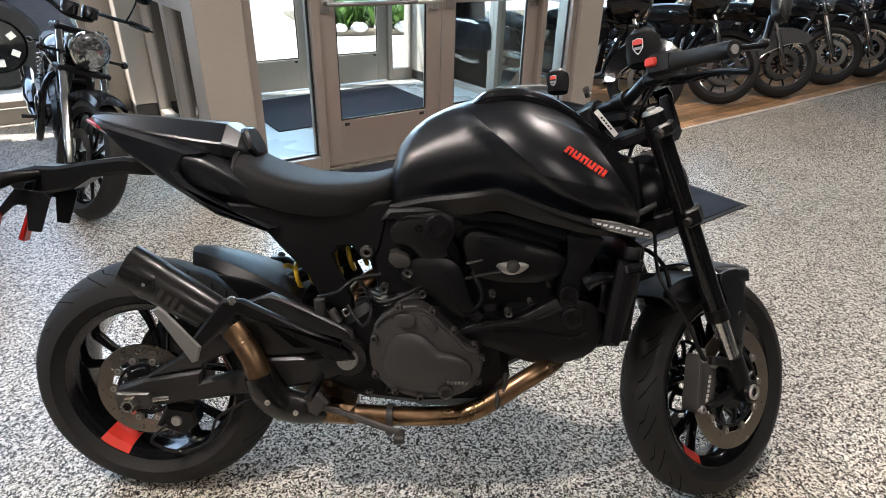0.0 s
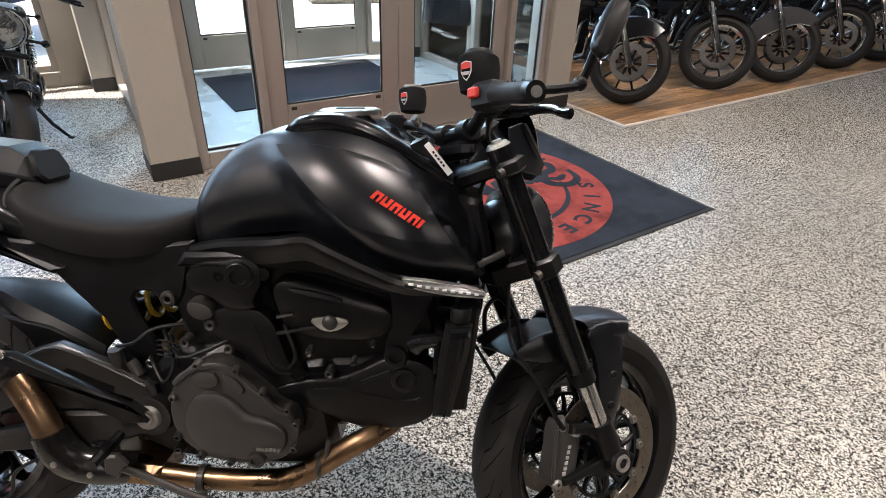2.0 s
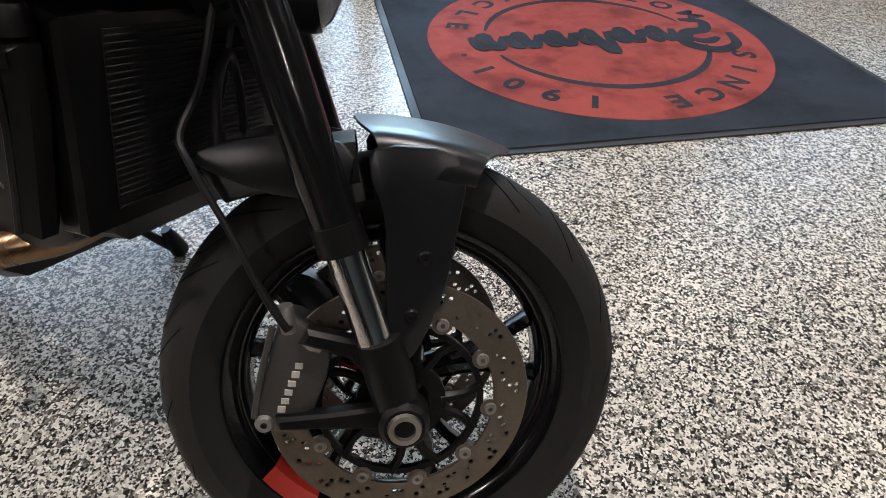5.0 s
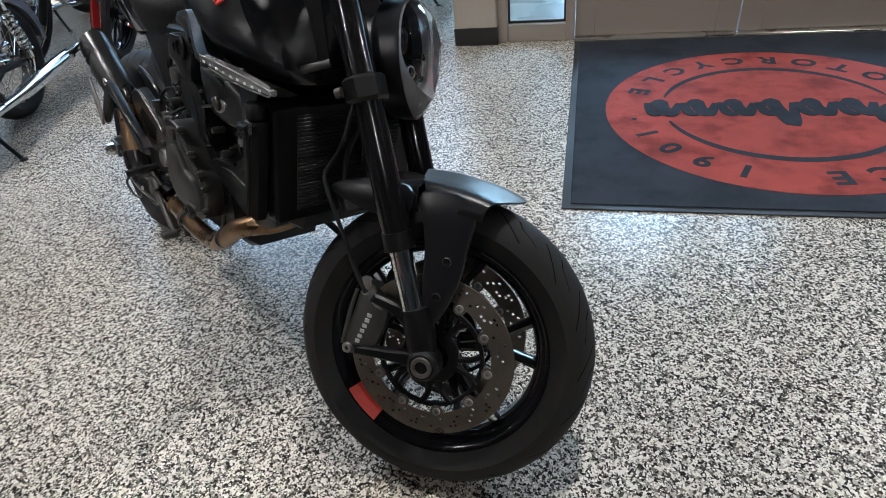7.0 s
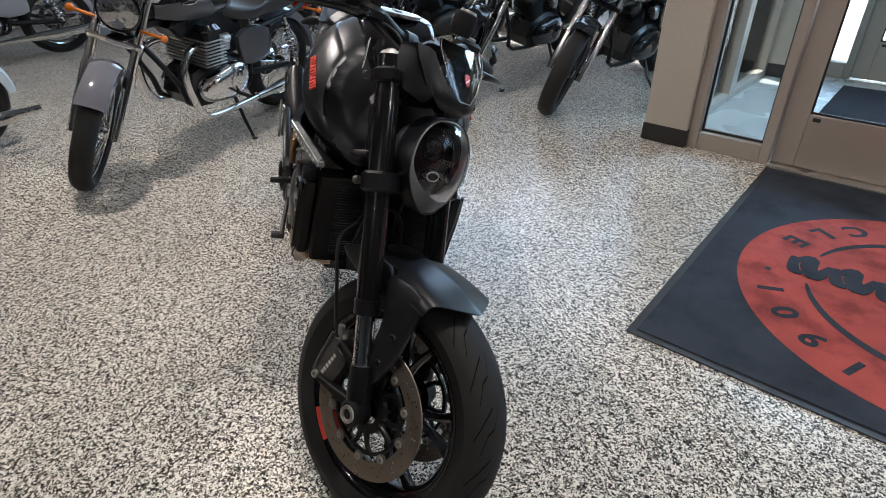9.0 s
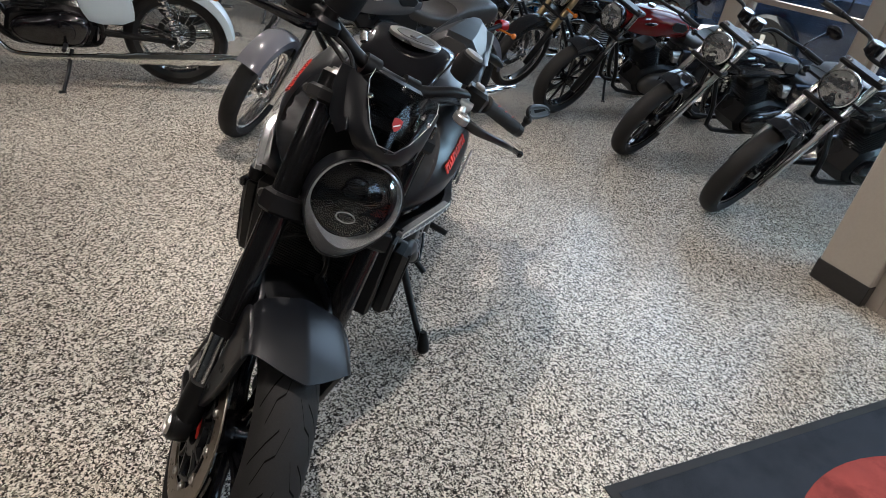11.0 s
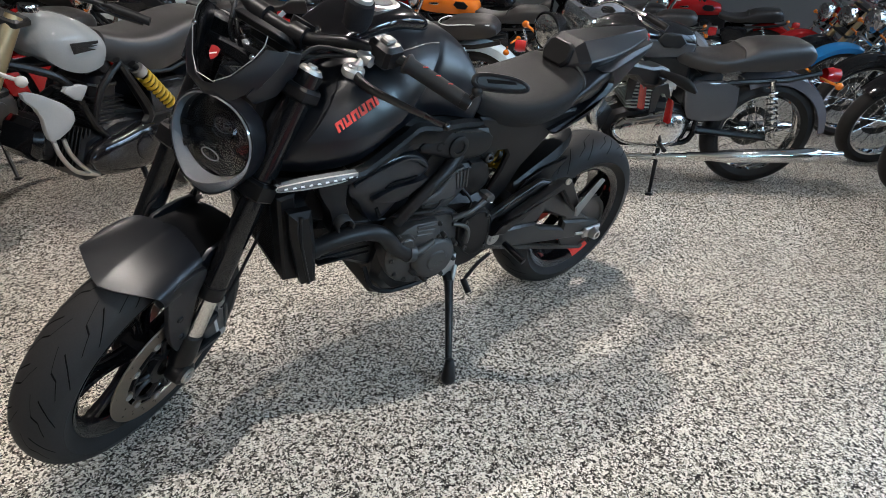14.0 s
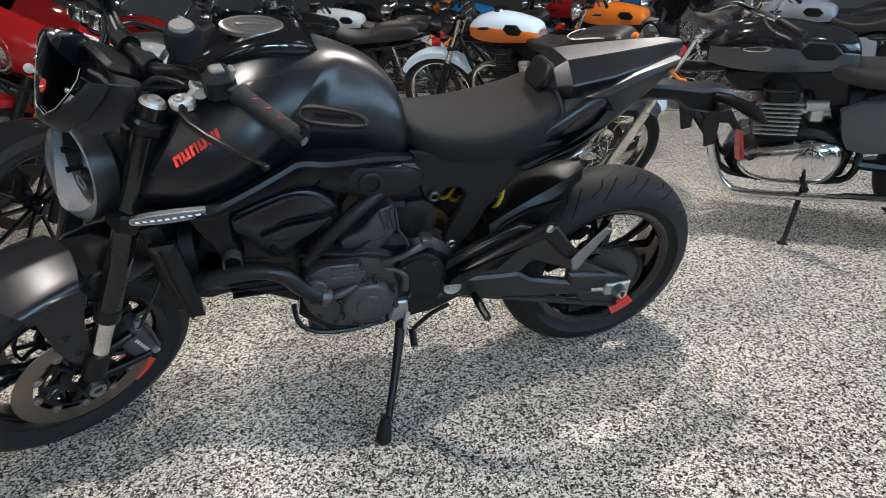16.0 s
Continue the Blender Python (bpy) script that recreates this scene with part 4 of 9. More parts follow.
tl.box((0.30, -0.09, 0.765), (0.60, 0.09, 0.795), 0.01)
sub = part("subframe", tl, M_PLASTIC, bike, "matt black subframe side plates")
for side in (-1, 1):
    part("frame_bolt", Shape().lathe([(0.006, side * 0.114), (0.010, side * 0.116), (0.015, side * 0.114), (0.0165, side * 0.110), (0.0165, side * 0.09)], (0.566, 0, 0.690), "y", 18), M_DKALLOY, sub)
    part("frame_bolt", Shape().lathe([(0.005, side * 0.112), (0.009, side * 0.114), (0.013, side * 0.112), (0.014, side * 0.09)], (0.515, 0, 0.538), "y", 14), M_STEEL, sub)

# tail fairing: narrow wedge rising to the rear
def half_loft(stations, bottom=True, k=4, n=9, side=1, power=0.85):
    """Closed rings from stations (x, top z, half width, widest z, low z, low half width)."""
    st = [stations[0]]
    cols = [smooth_line([(s[0], s[i], 0) for s in stations], k) for i in range(1, 6)]
    rings = []
    for i in range(len(cols[0])):
        x = cols[0][i].x
        zt, w, zs, zb, wb = (c[i].y for c in cols)
        half = []
        for j in range(n):
            a = math.pi / 2 * j / (n - 1)
            half.append((w * math.sin(a) ** power, zs + (zt - zs) * math.cos(a) ** power))
        for j in range(1, 5):
            q = j / 4
            half.append((w + (wb - w) * q ** 1.6, zs + (zb - zs) * q))
        ring = [(x, y, z) for y, z in half] + [(x, -y, z) for y, z in half[::-1][:-1]]
        rings.append(ring)
    return rings


part("tail_fairing", Shape().rings(half_loft([(0.40, 0.80, 0.10, 0.79, 0.775, 0.085), (0.30, 0.865, 0.128, 0.84, 0.785, 0.09), (0.20, 0.925, 0.122, 0.885, 0.815, 0.085), (0.10, 0.952, 0.105, 0.915, 0.862, 0.07), (0.0, 0.968, 0.082, 0.945, 0.918, 0.05), (-0.07, 0.983, 0.05, 0.972, 0.958, 0.03), (-0.095, 0.986, 0.02, 0.982, 0.976, 0.012)])), M_SATIN, bike, "satin black tail fairing")
# flank blades with the swept opening round the seat
for side in (-1, 1):
    y0, y1 = side * 0.118, side * 0.134
    bl = Shape().prism([(-0.06, 0.975), (0.05, 0.955), (0.16, 0.925), (0.205, 0.915), (0.16, 0.90), (0.135, 0.87), (0.155, 0.845), (0.24, 0.79), (0.36, 0.748), (0.34, 0.735), (0.22, 0.775), (0.10, 0.845), (0.0, 0.918)], side * 0.07, side * 0.13, 0.012)
    sh = Shape()
    sh.v = [Vector((q.x, q.y * (0.62 + 0.38 * min(max((q.x + 0.08) / 0.3, 0), 1)), q.z)) for q in bl.v]
    sh.f = bl.f
    part("tail_blade", sh, M_SATIN, bike)
cowl = []
for x, zt, wt, zs, w, zb in ((0.282, 0.922, 0.034, 0.912, 0.048, 0.897), (0.262, 0.958, 0.044, 0.925, 0.074, 0.900), (0.232, 0.978, 0.050, 0.935, 0.094, 0.906), (0.13, 0.985, 0.046, 0.948, 0.092, 0.926), (0.02, 0.992, 0.034, 0.963, 0.070, 0.946), (-0.06, 0.996, 0.022, 0.978, 0.046, 0.966), (-0.10, 0.994, 0.010, 0.985, 0.020, 0.978)):
    half = [(0, zt + 0.001), (wt * 0.9, zt), (wt, zt - 0.003), (w * 0.97, zs + 0.002), (w, zs - 0.003), (w * 0.94, zb)]
    cowl.append([(x, y, z) for y, z in half] + [(x, -y, z) for y, z in half[::-1][:-1]])
part("seat_cowl", Shape().rings(cowl).mesh("seat_cowl", M_SATIN, 14), M_SATIN, bike, "satin black faceted single-seat cowl")
pad = Shape(pose(0.279, 0, 0.935, 0, -24, 0))
pad.prism([(-0.052, -0.015), (-0.036, -0.036), (0.036, -0.036), (0.052, -0.015), (0.044, 0.026), (0.030, 0.036), (-0.030, 0.036), (-0.044, 0.026)], -0.012, 0.009, 0.006, "x")
part("cowl_pad", pad, M_PLASTIC, bike, "dark backrest pad")
part("tail_light", Shape().rings(half_loft([(0.02, 0.93, 0.078, 0.925, 0.912, 0.06), (-0.05, 0.966, 0.066, 0.958, 0.944, 0.045), (-0.108, 0.984, 0.028, 0.978, 0.970, 0.02)], k=3)), M_REDLENS, bike, "red tail light strip")
seat_rings = half_loft([(0.245, 0.885, 0.105, 0.86, 0.835, 0.10), (0.27, 0.912, 0.118, 0.865, 0.825, 0.11), (0.31, 0.892, 0.132, 0.855, 0.805, 0.12), (0.39, 0.868, 0.142, 0.838, 0.783, 0.125), (0.48, 0.858, 0.138, 0.828, 0.776, 0.12), (0.56, 0.862, 0.118, 0.83, 0.79, 0.105), (0.615, 0.876, 0.085, 0.845, 0.815, 0.08), (0.645, 0.884, 0.06, 0.86, 0.84, 0.06)], power=0.62)
seat = part("seat", Shape().rings(seat_rings), M_SEAT, bike, "black textured vinyl rider seat")
part("seat_seam", Shape().tube([(0.268, -0.117, 0.845), (0.262, -0.112, 0.885), (0.262, -0.07, 0.914), (0.262, 0, 0.918), (0.262, 0.07, 0.914), (0.262, 0.112, 0.885), (0.268, 0.117, 0.845)], 0.0045, 8, 4), M_GASKET, seat)
part("seat_rear_trim", Shape().rings(half_loft([(0.16, 0.90, 0.108, 0.875, 0.845, 0.10), (0.20, 0.915, 0.12, 0.875, 0.83, 0.108), (0.25, 0.90, 0.121, 0.865, 0.82, 0.112)], k=3)), M_SATIN, bike)

# plate carrier behind the tail
pc = Shape().prism([(0.06, 0.872), (0.02, 0.888), (-0.03, 0.893), (-0.103, 0.884), (-0.197, 0.867), (-0.245, 0.868), (-0.30, 0.855), (-0.33, 0.832), (-0.30, 0.803), (-0.239, 0.796), (-0.162, 0.812), (-0.113, 0.842), (-0.029, 0.853), (0.04, 0.850)], -0.035, 0.035, 0.008)
plate = part("plate_carrier", pc, M_PLASTIC, bike, "black plastic plate carrier")
part("plate_bracket", Shape().prism([(-0.235, 0.835), (-0.262, 0.830), (-0.285, 0.775), (-0.272, 0.772)], -0.050, 0.050, 0.002), M_MATT, plate)
for side in (-1, 1):
    sd0, sd1 = side * 0.052, side * 0.056
    part("bracket_side", Shape().prism([(-0.203, 0.790), (-0.215, 0.808), (-0.285, 0.815), (-0.345, 0.750), (-0.335, 0.738), (-0.290, 0.775), (-0.262, 0.778), (-0.268, 0.712), (-0.236, 0.708)], min(sd0, sd1), max(sd0, sd1), 0.001), M_MATT, plate)
    part("reflector", Shape().prism([(-0.322, 0.757), (-0.336, 0.752), (-0.377, 0.662), (-0.362, 0.657)], min(side * 0.048, side * 0.078), max(side * 0.048, side * 0.078), 0.004), M_REDLENS, plate, "red rear reflector")
    part("rear_indicator", Shape().tube([(-0.235, side * 0.035, 0.848), (-0.265, side * 0.075, 0.846), (-0.30, side * 0.115, 0.832), (-0.318, side * 0.150, 0.815)], [0.010, 0.015, 0.019, 0.006], 10, 3, flat=0.6), M_PLASTIC, plate)

# tank
TANK = [(0.617, 0.872, 0.070, 0.835, 0.803, 0.06), (0.64, 0.938, 0.104, 0.862, 0.808, 0.09), (0.69, 0.993, 0.128, 0.888, 0.822, 0.112), (0.76, 1.030, 0.143, 0.908, 0.836, 0.122), (0.84, 1.055, 0.163, 0.918, 0.85, 0.138), (0.90, 1.064, 0.188, 0.912, 0.838, 0.160), (0.96, 1.054, 0.206, 0.886, 0.820, 0.175), (1.02, 1.030, 0.211, 0.860, 0.802, 0.180), (1.08, 0.996, 0.204, 0.840, 0.786, 0.172), (1.14, 0.955, 0.178, 0.822, 0.774, 0.146), (1.19, 0.905, 0.138, 0.806, 0.768, 0.112), (1.215, 0.855, 0.096, 0.795, 0.770, 0.08)]
tank_rings = half_loft(TANK, k=6, n=13, power=0.97)


def dent(q):
    """Knee hollows: the flank behind the diagonal crease lies deeper."""
    x, y, z = q
    line = (x - 0.80) * 0.80 + (z - 1.02) * 1.0  # below zero: behind the crease
    if abs(y) < 0.04:
        return q
    d = min(max(-line / 0.05, 0), 1) * min(max((x - 0.62) / 0.08, 0), 1)
    d = d * d * (3 - 2 * d)
    low = min(max((z - 0.80) / 0.03, 0), 1)
    nose = min(max(((x - 1.060) * 1.33 + z - 0.979) / 0.012, 0), 1)  # cut back ahead of the side panel
    return (x - 0.008 * nose, y - math.copysign((0.022 * d * low + 0.020 * nose) * min((abs(y) - 0.04) / 0.06, 1), y), z)


tank = part("fuel_tank", Shape().rings([[dent(q) for q in r] for r in tank_rings]), M_SATIN, bike, "satin black sculpted fuel tank")
hump = Shape().rings(half_loft([(0.80, 1.036, 0.05, 1.03, 1.022, 0.045), (0.84, 1.068, 0.085, 1.05, 1.03, 0.08), (0.92, 1.076, 0.098, 1.056, 1.035, 0.09), (1.0, 1.052, 0.092, 1.03, 1.01, 0.085), (1.08, 1.004, 0.078, 0.988, 0.97, 0.075), (1.14, 0.966, 0.06, 0.955, 0.94, 0.055)], k=4, power=0.5))
part("tank_cover", hump, M_GLOSS, tank, "glossy black centre cover of the tank")
cap = part("fuel_cap", Shape(pose(0.925, 0, 1.074, 0, -3, 0)).lathe([(0.062, -0.004), (0.062, 0.004), (0.055, 0.007), (0.046, 0.005), (0.046, 0.003), (0.001, 0.003)], (0, 0, 0), "z", 40), M_STEEL, tank, "bare aluminium fuel cap ring")
part("cap_lid", Shape(pose(0.925, 0, 1.0785, 0, -3, 0)).lathe([(0.0455, -0.002), (0.045, 0.0015), (0.001, 0.002)], (0, 0, 0), "z", 32).box((-0.03, -0.008, 0.0), (0.03, 0.008, 0.005), 0.002), M_CALIPER, cap)


def ring_y(x, z, side):
    """Half width of the tank at x and z."""
    r = min(tank_rings, key=lambda q: abs(q[0][0] - x))
    half = [dent(q) for q in r[:13]] + [dent(q) for q in r[13:17]]
    for a, b in zip(half, half[1:]):
        if a[2] >= z >= b[2]:
            t = (a[2] - z) / max(a[2] - b[2], 1e-6)
            return side * (a[1] + (b[1] - a[1]) * t)
    return side * half[12][1]


def flank(x, z):
    """Half width of the undented tank, smooth in x."""
    i = max(j for j in range(len(tank_rings) - 1) if tank_rings[j][0][0] <= x)
    ys = []
    for r in tank_rings[i:i + 2]:
        h_ = r[:17]
        y_ = h_[12][1]
        for a, b in zip(h_, h_[1:]):
            if a[2] >= z >= b[2]:
                y_ = a[1] + (b[1] - a[1]) * (a[2] - z) / max(a[2] - b[2], 1e-6)
                break
        ys.append(y_)
    t = (x - tank_rings[i][0][0]) / max(tank_rings[i + 1][0][0] - tank_rings[i][0][0], 1e-6)
    return ys[0] + (ys[1] - ys[0]) * min(max(t, 0), 1)


# raised side panels with a sharp diagonal edge
for side in (-1, 1):
    rows_ = []
    for i in range(15):
        u_ = i / 14
        top_ = Vector((0.802, 0, 1.016)).lerp(Vector((1.060, 0, 0.976)), u_) + Vector((0, 0, 0.085 * u_ * (1 - u_)))
        low_ = Vector((0.955, 0, 0.892)).lerp(Vector((1.150, 0, 0.854)), u_)
        line_ = [top_.lerp(low_, j / 11) for j in range(12)]
        out_ = [(q.x, side * (flank(q.x, q.z) + 0.0045), q.z) for q in line_]
        rows_.append(out_ + [(x, y - side * 0.010, z) for x, y, z in out_[::-1]])
    part("tank_panel", Shape().rings(rows_ if side > 0 else rows_[::-1]), M_SATIN, tank)

for side in (-1, 1):
    a, b = Vector((1.0, 0, 0.945)), Vector((1.095, 0, 0.888))
    a.y, b.y = ring_y(a.x, a.z, side), ring_y(b.x, b.z, side)
    ahead = (b - a).normalized() * (1 if side < 0 else -1)
    up0 = Vector((a.x, ring_y(a.x, a.z + 0.02, side), a.z + 0.02)) - Vector((a.x, ring_y(a.x, a.z - 0.02, side), a.z - 0.02))
    out = ahead.cross(up0).normalized()
    up = out.cross(ahead).normalized()
    m = Matrix.Translation((a + b) / 2 + out * 0.0068) @ Matrix((ahead, up, out)).transposed().to_4x4()
    for i in range(6):
        x0 = -0.056 + i * 0.0192
        w = 0.0158 if i < 5 else 0.0062
        notch = [(x0 + 0.0055, -0.0045), (x0 + 0.0105, -0.0045), (x0 + 0.0105, 0.0045), (x0 + 0.0055, 0.0045)]
        blk = Shape(m)
        if i == 5:
            blk.prism([(x0 - 0.002, -0.0095), (x0 + w - 0.002, -0.0095), (x0 + w + 0.002, 0.0095), (x0 + 0.002, 0.0095)], -0.002, 0.002, 0.0004, "z")
        else:
            cut = 1 if i % 2 else -1
            poly = [(x0 - 0.002, -0.0095), (x0 + w - 0.002, -0.0095), (x0 + w + 0.002, 0.0095), (x0 + w - 0.0045, 0.0095), (x0 + w - 0.0062, -0.0035), (x0 + 0.0045, -0.0035), (x0 + 0.0062, 0.0095), (x0 + 0.002, 0.0095)]
            if cut < 0:
                poly = [(x0 + w - (px - x0), -pz) for px, pz in poly]
            blk.prism(poly, -0.002, 0.002, 0.0004, "z")
        part("tank_mark", blk, M_RED, tank, "red raised tank marking")
# trim strip that runs under the tank to the running light
for side in (-1, 1):
    top = [(0.62, 0.805), (0.70, 0.828), (0.80, 0.846), (0.865, 0.858), (0.905, 0.847), (0.96, 0.829), (1.04, 0.806), (1.13, 0.782), (1.205, 0.768)]
    rings = []
    ps = smooth_line([(x, 0, z) for x, z in top], 3)
    for i, q in enumerate(ps):
        y = 0.105 + 0.068 * min(max((q.x - 0.62) / 0.2, 0), 1) + 0.050 * min(max((q.x - 0.88) / 0.16, 0), 1) - 0.060 * min(max((q.x - 1.07) / 0.13, 0), 1)
        h = 0.052 if q.x < 0.88 else max(0.052 - (q.x - 0.88) * 0.11, 0.016)
        rings.append([(q.x, side * (y - 0.012), q.z + 0.002), (q.x, side * (y + 0.006), q.z), (q.x, side * (y + 0.010), q.z - 0.010), (q.x, side * (y - 0.004), q.z - h * 0.55), (q.x, side * (y - 0.010), q.z - h), (q.x, side * (y - 0.05), q.z - h)])
    part("tank_trim", Shape().rings(rings), M_PLASTIC, bike, "ridged black frame cover")
    strip = []
    for i in range(9):
        q = i / 8
        x, z = 1.060 + 0.150 * q, 0.799 - 0.039 * q
        w = 0.011 * (math.sin(math.pi * min(max(q, 0.04), 0.96)) ** 0.35)
        y = 0.222 - 0.056 * q ** 1.2
        strip.append([(x, side * (y - 0.006), z + w), (x, side * (y + 0.008), z + w * 0.8), (x, side * (y + 0.012), z), (x, side * (y + 0.008), z - w * 0.8), (x, side * (y - 0.006), z - w)])
    led = part("running_light", Shape().rings(strip), M_LED, bike, "clear ribbed daytime running light")
    loop_ = [(r[1][0], r[1][1] + side * 0.001, r[1][2] + 0.001) for r in strip] + [(r[3][0], r[3][1] + side * 0.001, r[3][2] - 0.001) for r in strip[::-1]]
    part("light_outline", Shape().tube(loop_, 0.0016, 6, 2, close=False), M_ALLOY, led, "thin silver outline")
    rim_s = Shape()
    for i in range(9):
        q = 0.1 + 0.8 * i / 8
        x, z, y = 1.060 + 0.150 * q, 0.799 - 0.039 * q, 0.222 - 0.056 * q ** 1.2 + 0.0118
        rim_s.box((x - 0.0045, min(side * y, side * (y + 0.0015)), z - 0.0022), (x + 0.0045, max(side * y, side * (y + 0.0009)), z + 0.0022), 0.0004)
    # segment glints are painted white
    part("led_segment", rim_s, M_LEDGLINT, led, "running light segments, coloured white for their glints", kind="stuff")

# ---- engine ----
en = Shape()
en.prism([(0.47, 0.50), (0.46, 0.36), (0.56, 0.315), (0.70, 0.30), (0.86, 0.31), (0.92, 0.38), (0.90, 0.50), (0.82, 0.56), (0.70, 0.60), (0.58, 0.58)], -0.13, 0.13, 0.02)
en.prism([(0.80, 0.39), (0.84, 0.56), (1.02, 0.585), (1.10, 0.55), (1.10, 0.49), (1.00, 0.445), (0.90, 0.39)], -0.105, 0.095, 0.015)
en.prism([(0.60, 0.56), (0.56, 0.70), (0.60, 0.79), (0.74, 0.79), (0.80, 0.70), (0.80, 0.56)], -0.10, 0.10, 0.015)
eng = part("engine", en, M_MATT, bike, "black twin-cylinder engine")
# Added dark mass that keeps the floor from showing through the engine.
part("engine_filler", Shape().prism([(0.80, 0.54), (0.80, 0.68), (1.04, 0.68), (1.07, 0.56), (0.98, 0.53)], -0.092, 0.092, 0.012), M_MATT, eng)
# fins and ribs of the castings
for i in range(5):
    z = 0.455 + i * 0.02
    part("casting_rib", Shape().box((0.92, -0.112, z), (1.07, 0.100, z + 0.006), 0.002), M_MATT, eng)
part("airbox", Shape().prism([(0.60, 0.60), (0.62, 0.80), (0.90, 0.84), (1.10, 0.76), (1.14, 0.60), (1.0, 0.55)], -0.088, 0.088, 0.02), M_PLASTIC, bike)
# clutch cover, exhaust side
cover = part("clutch_cover", cast([(0.586, 0.52), (0.606, 0.549), (0.649, 0.577), (0.689, 0.584), (0.722, 0.571), (0.755, 0.537), (0.777, 0.519), (0.804, 0.488), (0.833, 0.480), (0.847, 0.444), (0.842, 0.402), (0.817, 0.366), (0.774, 0.349), (0.702, 0.345), (0.650, 0.355), (0.605, 0.385), (0.582, 0.42), (0.575, 0.466)], -0.115, -0.172, 0, 0.008, 1), M_COVER, eng, "dark grey cast clutch cover")
part("cover_face", cast([(0.618, 0.487), (0.640, 0.515), (0.674, 0.520), (0.704, 0.512), (0.728, 0.490), (0.745, 0.470), (0.778, 0.468), (0.824, 0.440), (0.822, 0.400), (0.800, 0.374), (0.741, 0.362), (0.671, 0.366), (0.630, 0.390), (0.607, 0.433)], -0.165, -0.184, 0.006, 0.010, 2), M_COVER, cover)
part("cover_rim", ridge([(0.594, 0.53), (0.612, 0.551), (0.650, 0.572), (0.689, 0.577), (0.720, 0.564), (0.752, 0.531), (0.776, 0.512), (0.802, 0.482), (0.828, 0.474)], -0.172, 0.006), M_COVER, cover)
part("cover_step", cast([(0.632, 0.560), (0.676, 0.566), (0.690, 0.548), (0.680, 0.528), (0.640, 0.532)], -0.165, -0.181, 0, 0.004, 1), M_COVER, cover)
part("cover_step", cast([(0.693, 0.562), (0.716, 0.556), (0.742, 0.528), (0.730, 0.512), (0.706, 0.530)], -0.165, -0.178, 0, 0.004, 1), M_COVER, cover)
for x, z in ((0.590, 0.500), (0.646, 0.578), (0.725, 0.570), (0.776, 0.522), (0.826, 0.487), (0.842, 0.455), (0.836, 0.395), (0.700, 0.352), (0.640, 0.365), (0.592, 0.408)):
    part("cover_bolt", Shape().lathe([(0.0035, -0.183), (0.0065, -0.183), (0.0085, -0.179), (0.0095, -0.165)], (x, 0, z), "y", 10), M_DKALLOY, cover)
part("oil_filler", Shape().lathe([(0.001, -0.190), (0.010, -0.190), (0.012, -0.196), (0.017, -0.195), (0.020, -0.180)], (0.761, 0, 0.372), "y", 20), M_DKALLOY, cover, "oil filler plug")
for i in range(6):
    part("cover_mark", Shape().box((0.762 + i * 0.0085, -0.1925, 0.395), (0.7685 + i * 0.0085, -0.1875, 0.401), 0.0003), M_GREYPLATE, cover)
# belt covers and heads on the exhaust side
belt = part("belt_cover", cast([(0.622, 0.759), (0.650, 0.786), (0.704, 0.792), (0.718, 0.797), (0.751, 0.797), (0.774, 0.784), (0.776, 0.749), (0.767, 0.731), (0.756, 0.708), (0.762, 0.690), (0.699, 0.684), (0.683, 0.702), (0.664, 0.716), (0.630, 0.722), (0.620, 0.741)], -0.095, -0.146, 0.003, 0.009, 1), M_PLASTIC, eng, "black plastic belt cover")
part("cam_ring", boss(0.732, 0.763, -0.149, 0.028, -1), M_PLASTIC, belt)
# trilobe and cam holes stay closed; near-black gives their shade
part("lobe_hole_shade", boss(0.690, 0.759, -0.148, 0.010, -1, 0.003), M_SHADE_INK, belt)
part("cover_lip", ridge([(0.640, 0.776), (0.670, 0.784), (0.704, 0.783)], -0.148, 0.0028), M_PLASTIC, belt)
part("cam_hole_shade", boss(0.776, 0.766, -0.142, 0.014, -1, 0.002), M_SHADE_INK, eng)
part("belt_guard", cast([(0.680, 0.690), (0.758, 0.692), (0.790, 0.666), (0.803, 0.63), (0.818, 0.58), (0.834, 0.553), (0.784, 0.536), (0.745, 0.560), (0.720, 0.595), (0.660, 0.620), (0.640, 0.66)], -0.10, -0.140, 0.004, 0.008, 1), M_MATT, eng)
part("guard_lip", ridge([(0.752, 0.655), (0.768, 0.620), (0.778, 0.582), (0.798, 0.553), (0.826, 0.551)], -0.142, 0.0035), M_PLASTIC, eng)
part("rear_head_edge", cast([(0.625, 0.705), (0.668, 0.695), (0.676, 0.668), (0.640, 0.660), (0.618, 0.68)], -0.11, -0.148, 0, 0.005, 1), M_DKALLOY, eng)
head = part("front_head_cover", cast([(0.788, 0.731), (0.800, 0.751), (0.837, 0.754), (0.926, 0.732), (1.020, 0.709), (1.042, 0.680), (1.030, 0.648), (0.971, 0.628), (0.879, 0.628), (0.816, 0.644), (0.798, 0.690)], -0.09, -0.138, 0.004, 0.012, 2), M_PLASTIC, eng, "black plastic front head cover")
part("cover_strip", cast([(0.824, 0.743), (0.900, 0.733), (0.935, 0.722), (0.932, 0.715), (0.893, 0.722), (0.831, 0.733)], -0.138, -0.146, 0, 0.002, 1), M_SATIN, head)
part("rivet_plate", cast([(0.866, 0.676), (0.892, 0.684), (0.930, 0.684), (0.950, 0.676), (0.930, 0.658), (0.905, 0.651), (0.884, 0.658)], -0.140, -0.147, 0, 0.002, 1), M_ALLOY, head, "small bright rivet plate")
part("rivet", Shape().ball((0.909, -0.149, 0.674), (0.016, 0.010, 0.016), 16), M_DKALLOY, head)
